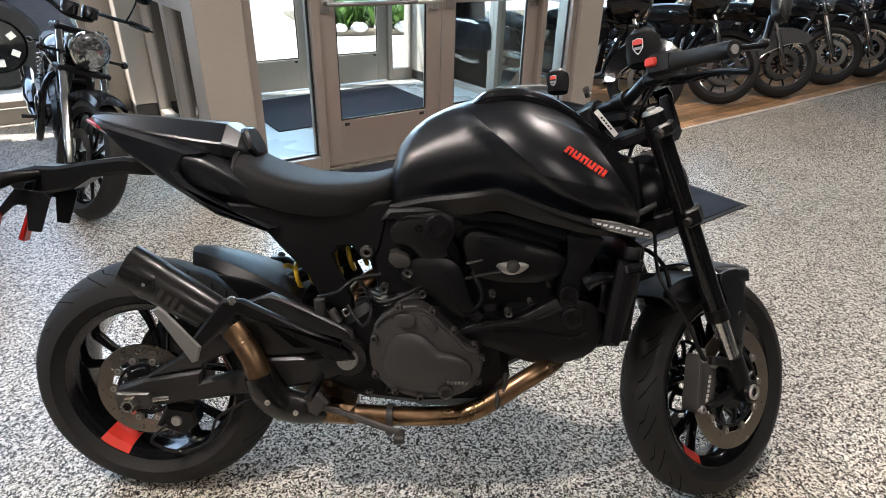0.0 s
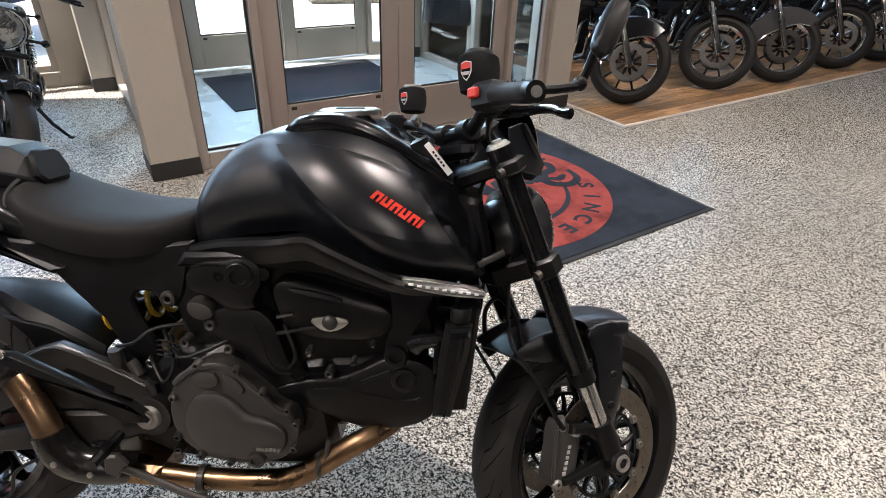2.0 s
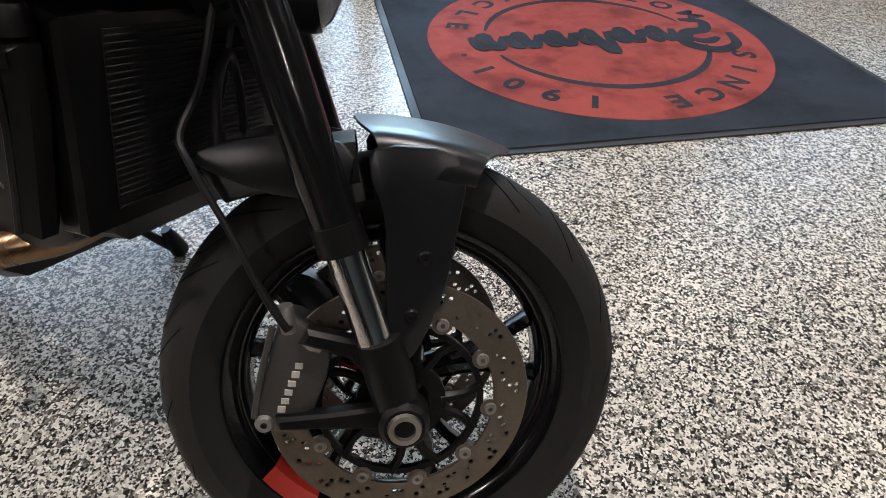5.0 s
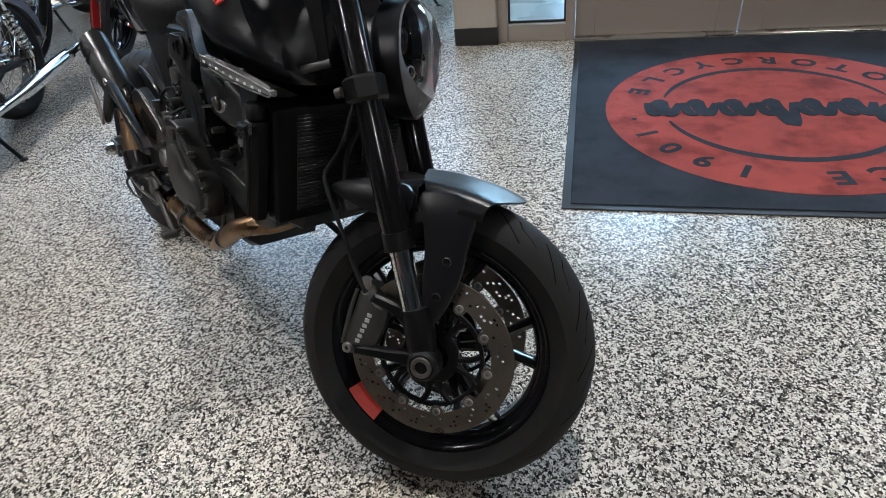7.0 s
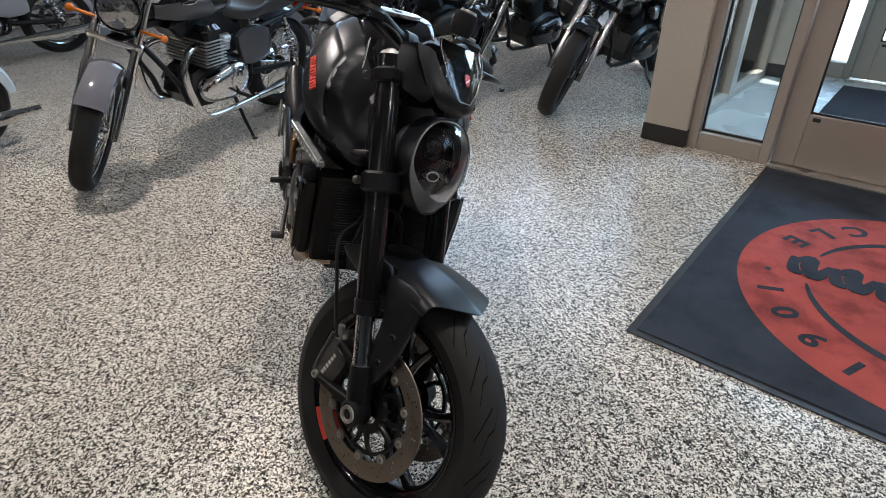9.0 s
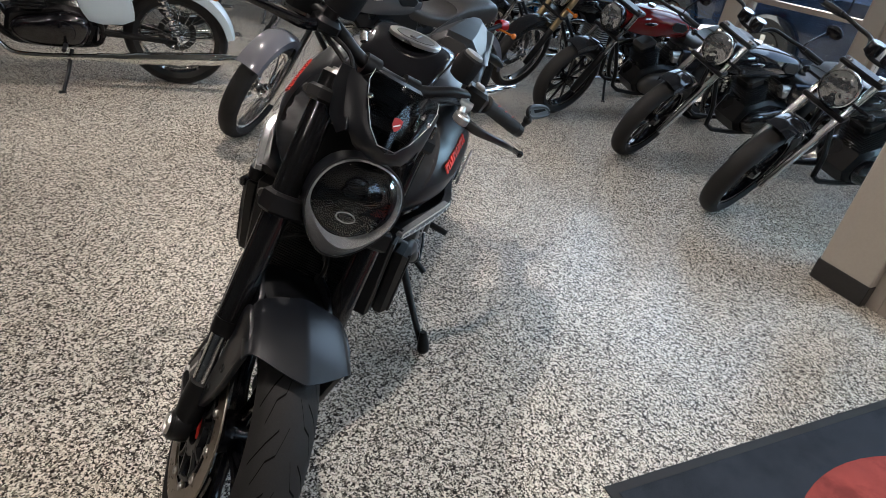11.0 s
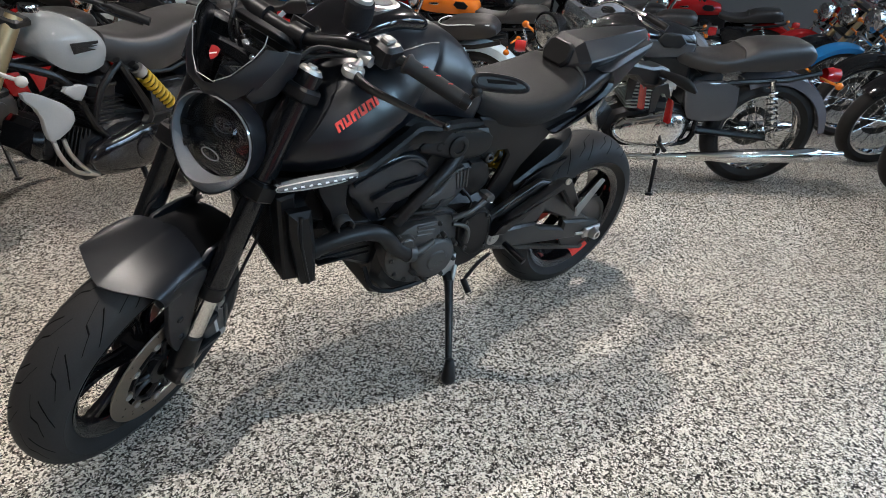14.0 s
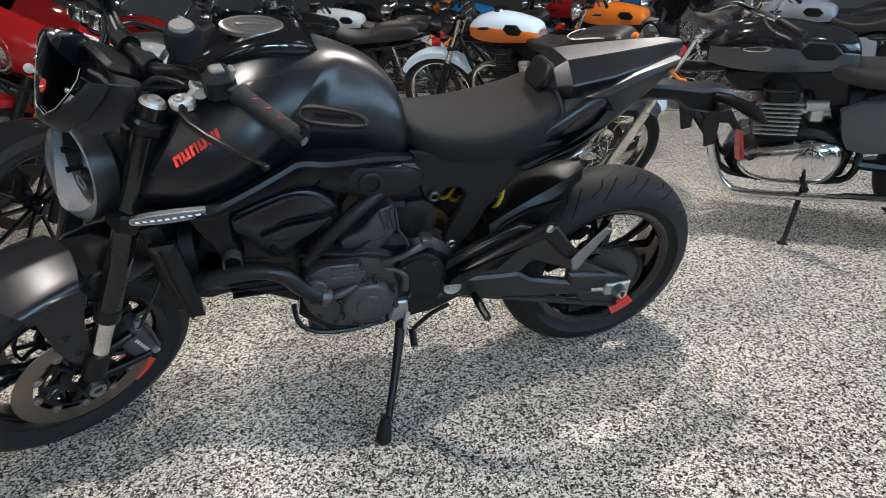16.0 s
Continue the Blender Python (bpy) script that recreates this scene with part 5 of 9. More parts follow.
part("sensor_pin", Shape().tube([(0.802, -0.142, 0.677), (0.838, -0.150, 0.688)], [0.004, 0.003], 8), M_DKALLOY, head)
low = part("lower_casting", cast([(0.757, 0.494), (0.835, 0.530), (0.924, 0.541), (0.971, 0.565), (1.029, 0.600), (1.110, 0.586), (1.138, 0.535), (1.132, 0.488), (1.115, 0.450), (1.044, 0.422), (0.971, 0.424), (0.923, 0.438), (0.852, 0.468)], -0.085, -0.134, 0.003, 0.010, 1), M_PLASTIC, eng, "black lower engine casting")
part("casting_ring", boss(1.059, 0.547, -0.138, 0.027, -1, 0.004), M_PLASTIC, low)
for pts in ([(0.841, 0.525), (0.890, 0.533), (0.945, 0.543)], [(0.971, 0.537), (1.030, 0.566)], [(0.871, 0.512), (0.924, 0.517), (0.983, 0.508), (1.066, 0.497), (1.095, 0.508)]):
    part("casting_rib", ridge(pts, -0.1365, 0.0042, 2), M_PLASTIC, low)
for x, z, r in ((0.665, 0.652, 0.012), (0.700, 0.600, 0.010), (0.865, 0.602, 0.008), (0.995, 0.628, 0.005), (0.61, 0.61, 0.012), (0.573, 0.35, 0.011), (0.622, 0.353, 0.011), (0.905, 0.556, 0.010), (0.955, 0.585, 0.006)):
    part("casting_bolt", Shape().lathe([(r * 0.35, -0.147), (r * 0.8, -0.150), (r, -0.144), (r, -0.12)], (x, 0, z), "y", 14), M_DKALLOY, eng)
# chassis struts on both sides
for side in (-1, 1):
    part("frame_strut", cast([(1.022, 0.775), (1.118, 0.755), (1.100, 0.700), (1.068, 0.648), (1.068, 0.590), (1.046, 0.572), (1.018, 0.585), (1.020, 0.640), (1.036, 0.680)], side * 0.108, side * 0.150, 0, 0.008, 1), M_MATT, bike)
    part("strut_bolt", boss(1.042, 0.610, side * 0.150, 0.024, side, 0.008), M_PLASTIC, bike)
    part("frame_beam", Shape().prism([(0.60, 0.77), (0.62, 0.80), (0.80, 0.81), (0.90, 0.80), (1.03, 0.765), (1.10, 0.75), (1.08, 0.72), (1.0, 0.735), (0.90, 0.765), (0.78, 0.775)], side * 0.10, side * 0.14, 0.008), M_MATT, bike)
# hoses and cables on the exhaust side
for i, pts in enumerate(([(0.56, -0.10, 0.60), (0.60, -0.15, 0.58), (0.66, -0.15, 0.60), (0.72, -0.13, 0.63)], [(0.52, -0.12, 0.56), (0.56, -0.15, 0.52), (0.58, -0.14, 0.56), (0.55, -0.11, 0.62)], [(0.80, -0.14, 0.64), (0.85, -0.148, 0.655), (0.88, -0.146, 0.66)], [(0.82, -0.14, 0.56), (0.84, -0.155, 0.60), (0.815, -0.14, 0.66)], [(0.45, -0.12, 0.58), (0.50, -0.14, 0.60), (0.54, -0.13, 0.63), (0.60, -0.12, 0.64)])):
    part("cable", Shape().tube(pts, 0.0045, 8, 5), M_CABLE, bike)
wire = Shape()
for i in range(4):
    wire.tube([(0.545, -0.135, 0.575 + i * 0.01), (0.57, -0.15, 0.58 + i * 0.012), (0.60, -0.14, 0.565 + i * 0.012)], 0.002, 6, 4)
part("wiring", wire, M_CABLE, bike)
valve = Shape().tube([(0.48, -0.125, 0.55), (0.50, -0.13, 0.52)], 0.012, 10).tube([(0.47, -0.12, 0.50), (0.50, -0.125, 0.495)], 0.009, 10).tube([(0.46, -0.13, 0.53), (0.455, -0.135, 0.58)], 0.014, 10)
part("brake_master", valve, M_DKALLOY, bike)

# exhaust: header round the bottom, collector, riser and silencer
hp = Shape().tube([(1.08, -0.02, 0.46), (1.04, -0.09, 0.425), (0.99, -0.135, 0.408), (0.94, -0.148, 0.38), (0.88, -0.15, 0.335), (0.82, -0.15, 0.30), (0.75, -0.15, 0.288), (0.64, -0.15, 0.286), (0.54, -0.145, 0.288)], [0.024] * 9, 16, 4)
ex = part("exhaust_header", hp, M_BRONZE, bike, "bronze heat-tinted steel header pipe")
part("pipe_clamp", Shape().lathe([(0.0265, -0.009), (0.03, -0.007), (0.03, 0.007), (0.0265, 0.009)], (0.625, -0.15, 0.286), "x", 20).box((0.617, -0.165, 0.238), (0.633, -0.153, 0.262), 0.002), M_DKALLOY, ex)
part("header_clamp", Shape().tube([(0.90, -0.165, 0.36), (0.905, -0.158, 0.41)], 0.006, 8).lathe([(0.026, -0.006), (0.03, 0), (0.026, 0.006)], (0.885, -0.15, 0.34), "x", 18), M_DKALLOY, ex)
part("collector", Shape().prism([(0.54, 0.315), (0.40, 0.325), (0.36, 0.305), (0.45, 0.265), (0.535, 0.262)], -0.17, -0.04, 0.014), M_BRONZE, ex, "bronze collector box")
part("header_inner", Shape().tube([(0.68, 0.05, 0.62), (0.55, 0.02, 0.58), (0.47, -0.03, 0.45), (0.46, -0.06, 0.32)], 0.024, 12, 4), M_BRONZE, ex)
rs = Shape().tube([(0.42, -0.12, 0.30), (0.355, -0.165, 0.325), (0.325, -0.178, 0.385), (0.30, -0.175, 0.45), (0.265, -0.165, 0.50), (0.23, -0.155, 0.535)], [0.03, 0.03, 0.029, 0.028, 0.028, 0.028], 16, 4)
part("riser_pipe", rs, M_BRONZE, ex, "bronze riser pipe")
part("heat_shield", Shape().tube([(0.47, -0.135, 0.293), (0.41, -0.155, 0.305), (0.36, -0.170, 0.328), (0.332, -0.178, 0.365), (0.318, -0.178, 0.405)], [0.034, 0.038, 0.039, 0.038, 0.036], 18, 4), M_CARBON, ex, "black ribbed heat shield")
for x, y, z in ((0.345, -0.214, 0.35), (0.405, -0.196, 0.315)):
    part("shield_bolt", Shape().lathe([(0.001, -0.004), (0.006, -0.004), (0.007, 0)], (x, y, z), "y", 10), M_ALLOY, ex)
# silencer: oval carbon can pointing up and back
d0, d1 = Vector((0.245, -0.158, 0.525)), Vector((0.022, -0.172, 0.672))
ax = (d1 - d0).normalized()
sd = Vector((0, 1, 0))
sd = (sd - ax * sd.dot(ax)).normalized()
upv = ax.cross(sd)
def can_ring(p, a, b, cut=0.0):
    return [p + sd * (a * math.cos(q)) + upv * (b * math.sin(q)) + ax * (cut * math.sin(q)) for q in (2 * math.pi * j / 28 for j in range(28))]
body = Shape().rings([can_ring(d0 - ax * 0.02, 0.0224, 0.0218), can_ring(d0 - ax * 0.005, 0.0344, 0.0361), can_ring(d0 + ax * 0.02, 0.0404, 0.0437), can_ring(d0 + ax * 0.11, 0.0430, 0.0479), can_ring(d0 + ax * 0.185, 0.0430, 0.0487)])
can = part("silencer", body, M_CARBON, ex, "black carbon silencer sleeve")
tip = Shape().rings([can_ring(d0 + ax * 0.183, 0.0440, 0.0500), can_ring(d0 + ax * 0.188, 0.0451, 0.0508, 0), can_ring(d0 + ax * 0.255, 0.0421, 0.0512, -0.004), can_ring(d0 + ax * 0.256, 0.0400, 0.0491, -0.004), can_ring(d0 + ax * 0.245, 0.0370, 0.0454, -0.004), can_ring(d0 + ax * 0.19, 0.0258, 0.0302)], caps=False)
part("end_cap", tip, M_CARBON, can, "flared carbon end cap")
part("baffle", Shape().rings([can_ring(d0 + ax * 0.201, 0.0275, 0.0319), can_ring(d0 + ax * 0.203, 0.0267, 0.0311)]), M_SHADE_INK, can)
bars = Shape()
for i, (o, h) in enumerate(((0.0, 0.034), (0.02, 0.026), (0.036, 0.034), (0.054, 0.02))):
    p = d0 + ax * (0.155 - o) - sd * 0.0432 + upv * 0.004
    bars.add([p + ax * 0.005 - upv * h * 0.5, p - ax * 0.005 - upv * h * 0.5, p - ax * 0.005 + upv * h * 0.5, p + ax * 0.005 + upv * h * 0.5], [(0, 1, 2, 3)])
part("maker_mark", bars, M_DKALLOY, can)
part("silencer_rivet", Shape().ball(d0 + ax * 0.195 - sd * 0.045, 0.004, 8), M_ALLOY, can)

# foot peg hangers, pegs, pedals
for side in (-1, 1):
    y0, y1 = (side * 0.155, side * 0.185) if side > 0 else (-0.192, -0.214)
    hg = Shape().prism([(0.52, 0.50), (0.545, 0.48), (0.30, 0.60), (0.255, 0.60), (0.20, 0.53), (0.155, 0.47), (0.175, 0.455), (0.225, 0.50), (0.285, 0.565), (0.36, 0.54), (0.50, 0.455), (0.55, 0.46)], y0, y1, 0.006)
    hang = part("peg_hanger", hg, M_PLASTIC, bike, "matt black footrest hanger")
    part("hanger_bolt", Shape().bolt((0.28, y1, 0.60), 0.011, 0.006, side), M_STEEL, hang)
    part("heel_plate", Shape().prism([(0.10, 0.575), (0.118, 0.585), (0.135, 0.57), (0.205, 0.49), (0.195, 0.455), (0.18, 0.45), (0.165, 0.475)], side * (0.19 if side > 0 else 0.216), side * (0.198 if side > 0 else 0.224), 0.004), M_GREYPLATE, hang, "grey alloy passenger peg bracket")
    part("foot_peg", Shape().tube([(0.46, side * 0.16, 0.395), (0.455, side * 0.20, 0.388), (0.448, side * 0.245, 0.380)], [0.01, 0.012, 0.011], 8), M_PLASTIC, hang, "folding black foot peg")
pedal = Shape().tube([(0.44, -0.175, 0.325), (0.52, -0.185, 0.31), (0.60, -0.195, 0.285), (0.655, -0.20, 0.27)], 0.008, 8, 3)
pedal.box((0.64, -0.235, 0.258), (0.665, -0.19, 0.278), 0.004)
part("brake_pedal", pedal, M_DKALLOY, bike)
part("pedal_guard", Shape().prism([(0.43, 0.355), (0.46, 0.36), (0.48, 0.335), (0.455, 0.30), (0.43, 0.31)], -0.188, -0.17, 0.005), M_DKALLOY, bike)
gear = Shape().tube([(0.535, 0.176, 0.388), (0.587, 0.190, 0.380), (0.640, 0.203, 0.348)], 0.006, 8, 3).tube([(0.641, 0.198, 0.342), (0.643, 0.236, 0.318)], 0.010, 10)
part("gear_lever", gear, M_MATT, bike)
# side stand
ss = Shape().tube([(0.655, 0.13, 0.335), (0.665, 0.17, 0.31)], 0.016, 10).tube([(0.665, 0.165, 0.32), (0.70, 0.245, 0.215), (0.745, 0.335, 0.112)], [0.014, 0.0115, 0.010], 10, 2)
stand = part("side_stand", ss, M_MATT, bike, "black side stand, folded out")
part("stand_foot", Shape().tube([(0.742, 0.322, 0.165), (0.748, 0.335, 0.135), (0.753, 0.346, 0.108), (0.755, 0.351, 0.098)], [0.012, 0.0185, 0.0215, 0.017], 14, 3), M_MATT, stand, "rubber-tipped stand toe")
part("stand_spring", Shape().tube([(0.64, 0.15, 0.36), (0.67, 0.19, 0.28)], 0.007, 8), M_ALLOY, stand)
part("stand_bracket", Shape().prism([(0.64, 0.40), (0.67, 0.40), (0.69, 0.34), (0.665, 0.315), (0.635, 0.33)], 0.12, 0.15, 0.005), M_ALLOY, bike)

# left side of the engine: alternator, sprocket cover, water pump and hose
beam = part("side_beam", cast([(0.600, 0.750), (0.605, 0.785), (0.660, 0.803), (0.743, 0.815), (0.800, 0.802), (0.845, 0.785), (0.835, 0.765), (0.795, 0.752), (0.741, 0.729), (0.657, 0.724), (0.625, 0.730)], 0.110, 0.146, 0.002, 0.008, 1), M_PLASTIC, eng, "black cast frame plate")
part("beam_boss", boss(0.723, 0.768, 0.148, 0.030, 1, 0.005), M_PLASTIC, beam)
# closed dark disc: the hole's shade is only its colour
part("beam_hole_shade", boss(0.780, 0.776, 0.146, 0.014, 1, 0.0015), M_SHADE_INK, beam)
part("beam_lip", ridge([(0.640, 0.797), (0.700, 0.806), (0.743, 0.809)], 0.146, 0.003), M_PLASTIC, beam)
rh = part("rear_head", cast([(0.802, 0.620), (0.745, 0.640), (0.712, 0.690), (0.668, 0.703), (0.654, 0.640), (0.690, 0.594), (0.721, 0.571), (0.800, 0.585)], 0.075, 0.140, 0.004, 0.010, 1), M_COVER, eng, "grey cast rear cylinder head")
for i in range(4):
    part("head_rib", ridge([(0.705 - i * 0.012, 0.686 + i * 0.003), (0.692 - i * 0.010, 0.636)], 0.143, 0.0035, 1), M_COVER, rh)
part("head_rib", ridge([(0.795, 0.606), (0.740, 0.604), (0.700, 0.612)], 0.143, 0.003, 2), M_COVER, rh)
part("battery_cover", cast([(0.655, 0.690), (0.575, 0.690), (0.548, 0.620), (0.600, 0.572), (0.650, 0.585)], 0.06, 0.120, 0.003, 0.010, 1), M_PLASTIC, eng)
al = part("alternator_cover", Shape().lathe([(0.001, 0.187), (0.030, 0.187), (0.034, 0.183), (0.056, 0.182), (0.064, 0.176), (0.070, 0.164), (0.072, 0.12)], (0.748, 0, 0.436), "y", 44), M_COVER, eng, "dark grey round alternator cover")
part("cover_lever", Shape().prism(soft([(0.724, 0.430), (0.754, 0.436), (0.764, 0.424), (0.731, 0.416)], 1), 0.182, 0.188, 0.002), M_DKALLOY, al)
for i in range(8):
    a = math.pi * 2 * i / 8 + 0.3
    part("cover_bolt", Shape().lathe([(0.003, 0.178), (0.006, 0.178), (0.0075, 0.174), (0.0085, 0.15)], (0.748 + 0.074 * math.cos(a), 0, 0.436 + 0.074 * math.sin(a)), "y", 10), M_DKALLOY, al)
part("crankcase_cover", cast([(0.660, 0.545), (0.720, 0.585), (0.800, 0.590), (0.870, 0.565), (0.905, 0.520), (0.905, 0.440), (0.870, 0.380), (0.800, 0.345), (0.720, 0.348), (0.665, 0.390)], 0.10, 0.156, 0.002, 0.010, 1), M_DKALLOY, eng)
pump = part("water_pump", cast([(0.900, 0.548), (0.855, 0.578), (0.800, 0.578), (0.755, 0.572), (0.748, 0.520), (0.780, 0.500), (0.850, 0.496), (0.900, 0.510)], 0.14, 0.180, 0.004, 0.008, 1), M_COVER, eng, "grey cast water pump housing")
part("pump_disc", Shape().lathe([(0.001, 0.196), (0.018, 0.196), (0.022, 0.192), (0.027, 0.192), (0.031, 0.176)], (0.868, 0, 0.528), "y", 26), M_DKALLOY, pump)
for i in range(3):
    part("pump_rib", Shape().prism([(0.775 + i * 0.004, 0.568 - i * 0.013), (0.836, 0.574 - i * 0.013), (0.836, 0.568 - i * 0.013), (0.775 + i * 0.004, 0.562 - i * 0.013)], 0.178, 0.186, 0.0015), M_COVER, pump)
for x, z, top_ in ((0.888, 0.550, 0.184), (0.760, 0.562, 0.184), (0.756, 0.520, 0.184), (0.885, 0.505, 0.184), (0.820, 0.500, 0.184), (0.884, 0.455, 0.161), (0.868, 0.405, 0.161), (0.832, 0.376, 0.161), (0.785, 0.362, 0.161)):
    part("pump_bolt", Shape().lathe([(0.003, top_ + 0.001), (0.0055, top_ + 0.001), (0.0070, top_ - 0.003), (0.0078, top_ - 0.010)], (x, 0, z), "y", 10), M_DKALLOY, pump)
part("pump_pipe", Shape().tube([(0.846, 0.186, 0.492), (0.815, 0.190, 0.500), (0.775, 0.182, 0.512)], [0.014, 0.012, 0.009], 12, 3), M_DKALLOY, eng)
spc = part("sprocket_cover", cast([(0.676, 0.545), (0.608, 0.570), (0.567, 0.553), (0.538, 0.490), (0.542, 0.408), (0.592, 0.386), (0.644, 0.425), (0.676, 0.490)], 0.11, 0.166, 0.003, 0.009, 1), M_PLASTIC, eng, "black sprocket cover")
part("cover_lip", ridge([(0.655, 0.535), (0.608, 0.552), (0.578, 0.540), (0.556, 0.490), (0.560, 0.425)], 0.166, 0.003), M_PLASTIC, spc)
for x, z in ((0.575, 0.535), (0.655, 0.530), (0.560, 0.420), (0.640, 0.438)):
    part("cover_bolt", Shape().bolt((x, 0.168, z), 0.008, 0.006, 1), M_DKALLOY, spc)
part("clutch_slave", Shape().tube([(0.705, 0.165, 0.556), (0.660, 0.178, 0.575), (0.600, 0.172, 0.600), (0.588, 0.168, 0.602)], [0.009, 0.008, 0.010, 0.014], 12, 2), M_COVER, eng)
part("slave_head", cast([(0.585, 0.590), (0.615, 0.602), (0.612, 0.622), (0.580, 0.615)], 0.15, 0.186, 0, 0.005, 1), M_COVER, eng)
part("shift_link", Shape().tube([(0.705, 0.170, 0.540), (0.672, 0.180, 0.533), (0.655, 0.182, 0.512), (0.656, 0.182, 0.474)], [0.006, 0.006, 0.008, 0.010], 10, 3), M_COVER, eng)
for i, pts in enumerate(([(0.90, 0.15, 0.60), (0.84, 0.172, 0.612), (0.78, 0.165, 0.598), (0.73, 0.14, 0.610)], [(0.86, 0.16, 0.585), (0.80, 0.178, 0.594), (0.74, 0.170, 0.585), (0.70, 0.15, 0.56)], [(0.66, 0.13, 0.62), (0.64, 0.155, 0.59), (0.66, 0.16, 0.56)])):
    part("engine_cable", Shape().tube(pts, 0.0042, 8, 4), M_CABLE, eng)
part("coolant_hose", Shape().tube([(1.150, 0.150, 0.565), (1.113, 0.165, 0.575), (1.060, 0.172, 0.592), (0.990, 0.176, 0.594), (0.940, 0.180, 0.575), (0.902, 0.184, 0.530), (0.862, 0.186, 0.500), (0.838, 0.186, 0.492)], 0.021, 14, 5), M_CABLE, bike, "thick black coolant hose")
part("hose_clip", Shape().tube([(0.862, 0.186, 0.499), (0.842, 0.186, 0.493)], 0.0245, 18), M_COVER, bike)
part("hose_clip", Shape().tube([(1.128, 0.161, 0.571), (1.108, 0.166, 0.577)], 0.024, 18), M_CABLE, bike)
part("air_tube", Shape().lathe([(0.018, 0.15), (0.018, 0.176), (0.0205, 0.178), (0.0225, 0.175), (0.0225, 0.15)], (1.042, 0, 0.622), "y", 24), M_COVER, bike)
part("air_tube_bore", Shape().lathe([(0.001, 0.158), (0.018, 0.158)], (1.042, 0, 0.622), "y", 20), M_SHADE_INK, bike)
scoop = part("left_scoop", cast([(1.032, 0.728), (0.975, 0.752), (0.894, 0.777), (0.844, 0.770), (0.808, 0.742), (0.800, 0.716), (0.851, 0.694), (0.906, 0.620), (0.948, 0.586), (0.985, 0.626), (1.001, 0.664), (1.032, 0.690)], 0.105, 0.152, 0.006, 0.014, 1), M_SATIN, eng, "satin black air scoop")
part("scoop_blade", cast([(0.985, 0.674), (0.945, 0.690), (0.917, 0.700), (0.870, 0.702), (0.808, 0.712), (0.840, 0.688), (0.887, 0.655), (0.930, 0.660)], 0.150, 0.170, 0, 0.006, 1), M_SATIN, scoop)
# closed dark patches give the scoop's mouth and slot their shade
part("scoop_mouth_shade", cast([(0.943, 0.694), (0.918, 0.712), (0.880, 0.712), (0.835, 0.716), (0.872, 0.704), (0.915, 0.702)], 0.150, 0.1612, 0, 0.001, 1), M_SHADE_INK, scoop)
part("scoop_brow", ridge([(1.020, 0.720), (0.970, 0.742), (0.895, 0.765), (0.850, 0.757), (0.822, 0.736)], 0.157, 0.006), M_SATIN, scoop)
part("scoop_slot_shade", Shape().prism([(0.950, 0.646), (0.958, 0.642), (0.944, 0.612), (0.936, 0.616)], 0.155, 0.1605, 0.001), M_SHADE_INK, scoop)
part("breather_hose", Shape().tube([(0.70, 0.13, 0.735), (0.76, 0.158, 0.71), (0.83, 0.162, 0.65), (0.885, 0.152, 0.580)], 0.017, 12, 4), M_CABLE, eng)
part("airbox_side", Shape().prism([(0.58, 0.68), (0.60, 0.62), (0.66, 0.61), (0.67, 0.69)], 0.06, 0.12, 0.01), M_PLASTIC, bike)
part("sump_guard", Shape().tube([(0.93, 0.10, 0.41), (0.92, 0.13, 0.36), (0.86, 0.135, 0.325), (0.76, 0.13, 0.315), (0.70, 0.12, 0.322)], 0.007, 8, 3), M_MATT, eng)
# radiator behind the front wheel
rad = Shape().prism([(1.165, 0.735), (1.205, 0.728), (1.19, 0.50), (1.15, 0.495)], -0.165, 0.165, 0.006)
rd = part("radiator", rad, M_PLASTIC, bike, "black radiator with side tanks")
part("radiator_core", Shape().prism([(1.2045, 0.715), (1.2065, 0.715), (1.193, 0.52), (1.191, 0.52)], -0.12, 0.12, 0.0005), M_CORE, rd)
for i in range(26):
    z = 0.523 + i * 0.0074
    x = 1.1925 + (z - 0.52) * 0.07
    part("radiator_fin", Shape().box((x - 0.003, -0.12, z), (x + 0.0035, 0.12, z + 0.0016), 0.0003), M_MATT, rd)
part("radiator_lower", Shape().prism([(1.13, 0.51), (1.18, 0.51), (1.165, 0.46), (1.12, 0.45), (1.07, 0.46), (1.06, 0.48)], -0.105, 0.085, 0.012), M_PLASTIC, bike)
for side in (-1, 1):
    part("radiator_shroud", Shape().prism([(1.141, 0.705), (1.192, 0.705), (1.188, 0.65), (1.158, 0.500), (1.122, 0.500), (1.129, 0.616)], side * 0.160, side * 0.202, 0.012), M_PLASTIC, rd)
    part("tank_rib", Shape().tube([(1.170, side * 0.203, 0.70), (1.166, side * 0.203, 0.62), (1.145, side * 0.203, 0.51)], 0.004, 8, 2), M_MATT, rd)
    fan = part("radiator_fan", Shape().lathe([(0.001, 0.0), (0.030, 0.0), (0.034, -0.012), (0.036, -0.016)], (1.148, side * 0.075, 0.61), "x", 20), M_PLASTIC, rd)
    part("fan_ring", Shape().lathe([(0.068, -0.03), (0.074, -0.03), (0.074, 0.0), (0.068, 0.0)], (1.148, side * 0.075, 0.61), "x", 28, close=True), M_PLASTIC, rd)
    for i in range(7):
        a = 2 * math.pi * i / 7
        part("fan_blade", Shape().prism([(side * 0.075 + 0.03 * math.cos(a), 0.61 + 0.03 * math.sin(a)), (side * 0.075 + 0.066 * math.cos(a - 0.2), 0.61 + 0.066 * math.sin(a - 0.2)), (side * 0.075 + 0.066 * math.cos(a + 0.3), 0.61 + 0.066 * math.sin(a + 0.3))], 1.128, 1.138, 0.002, "x"), M_PLASTIC, fan)
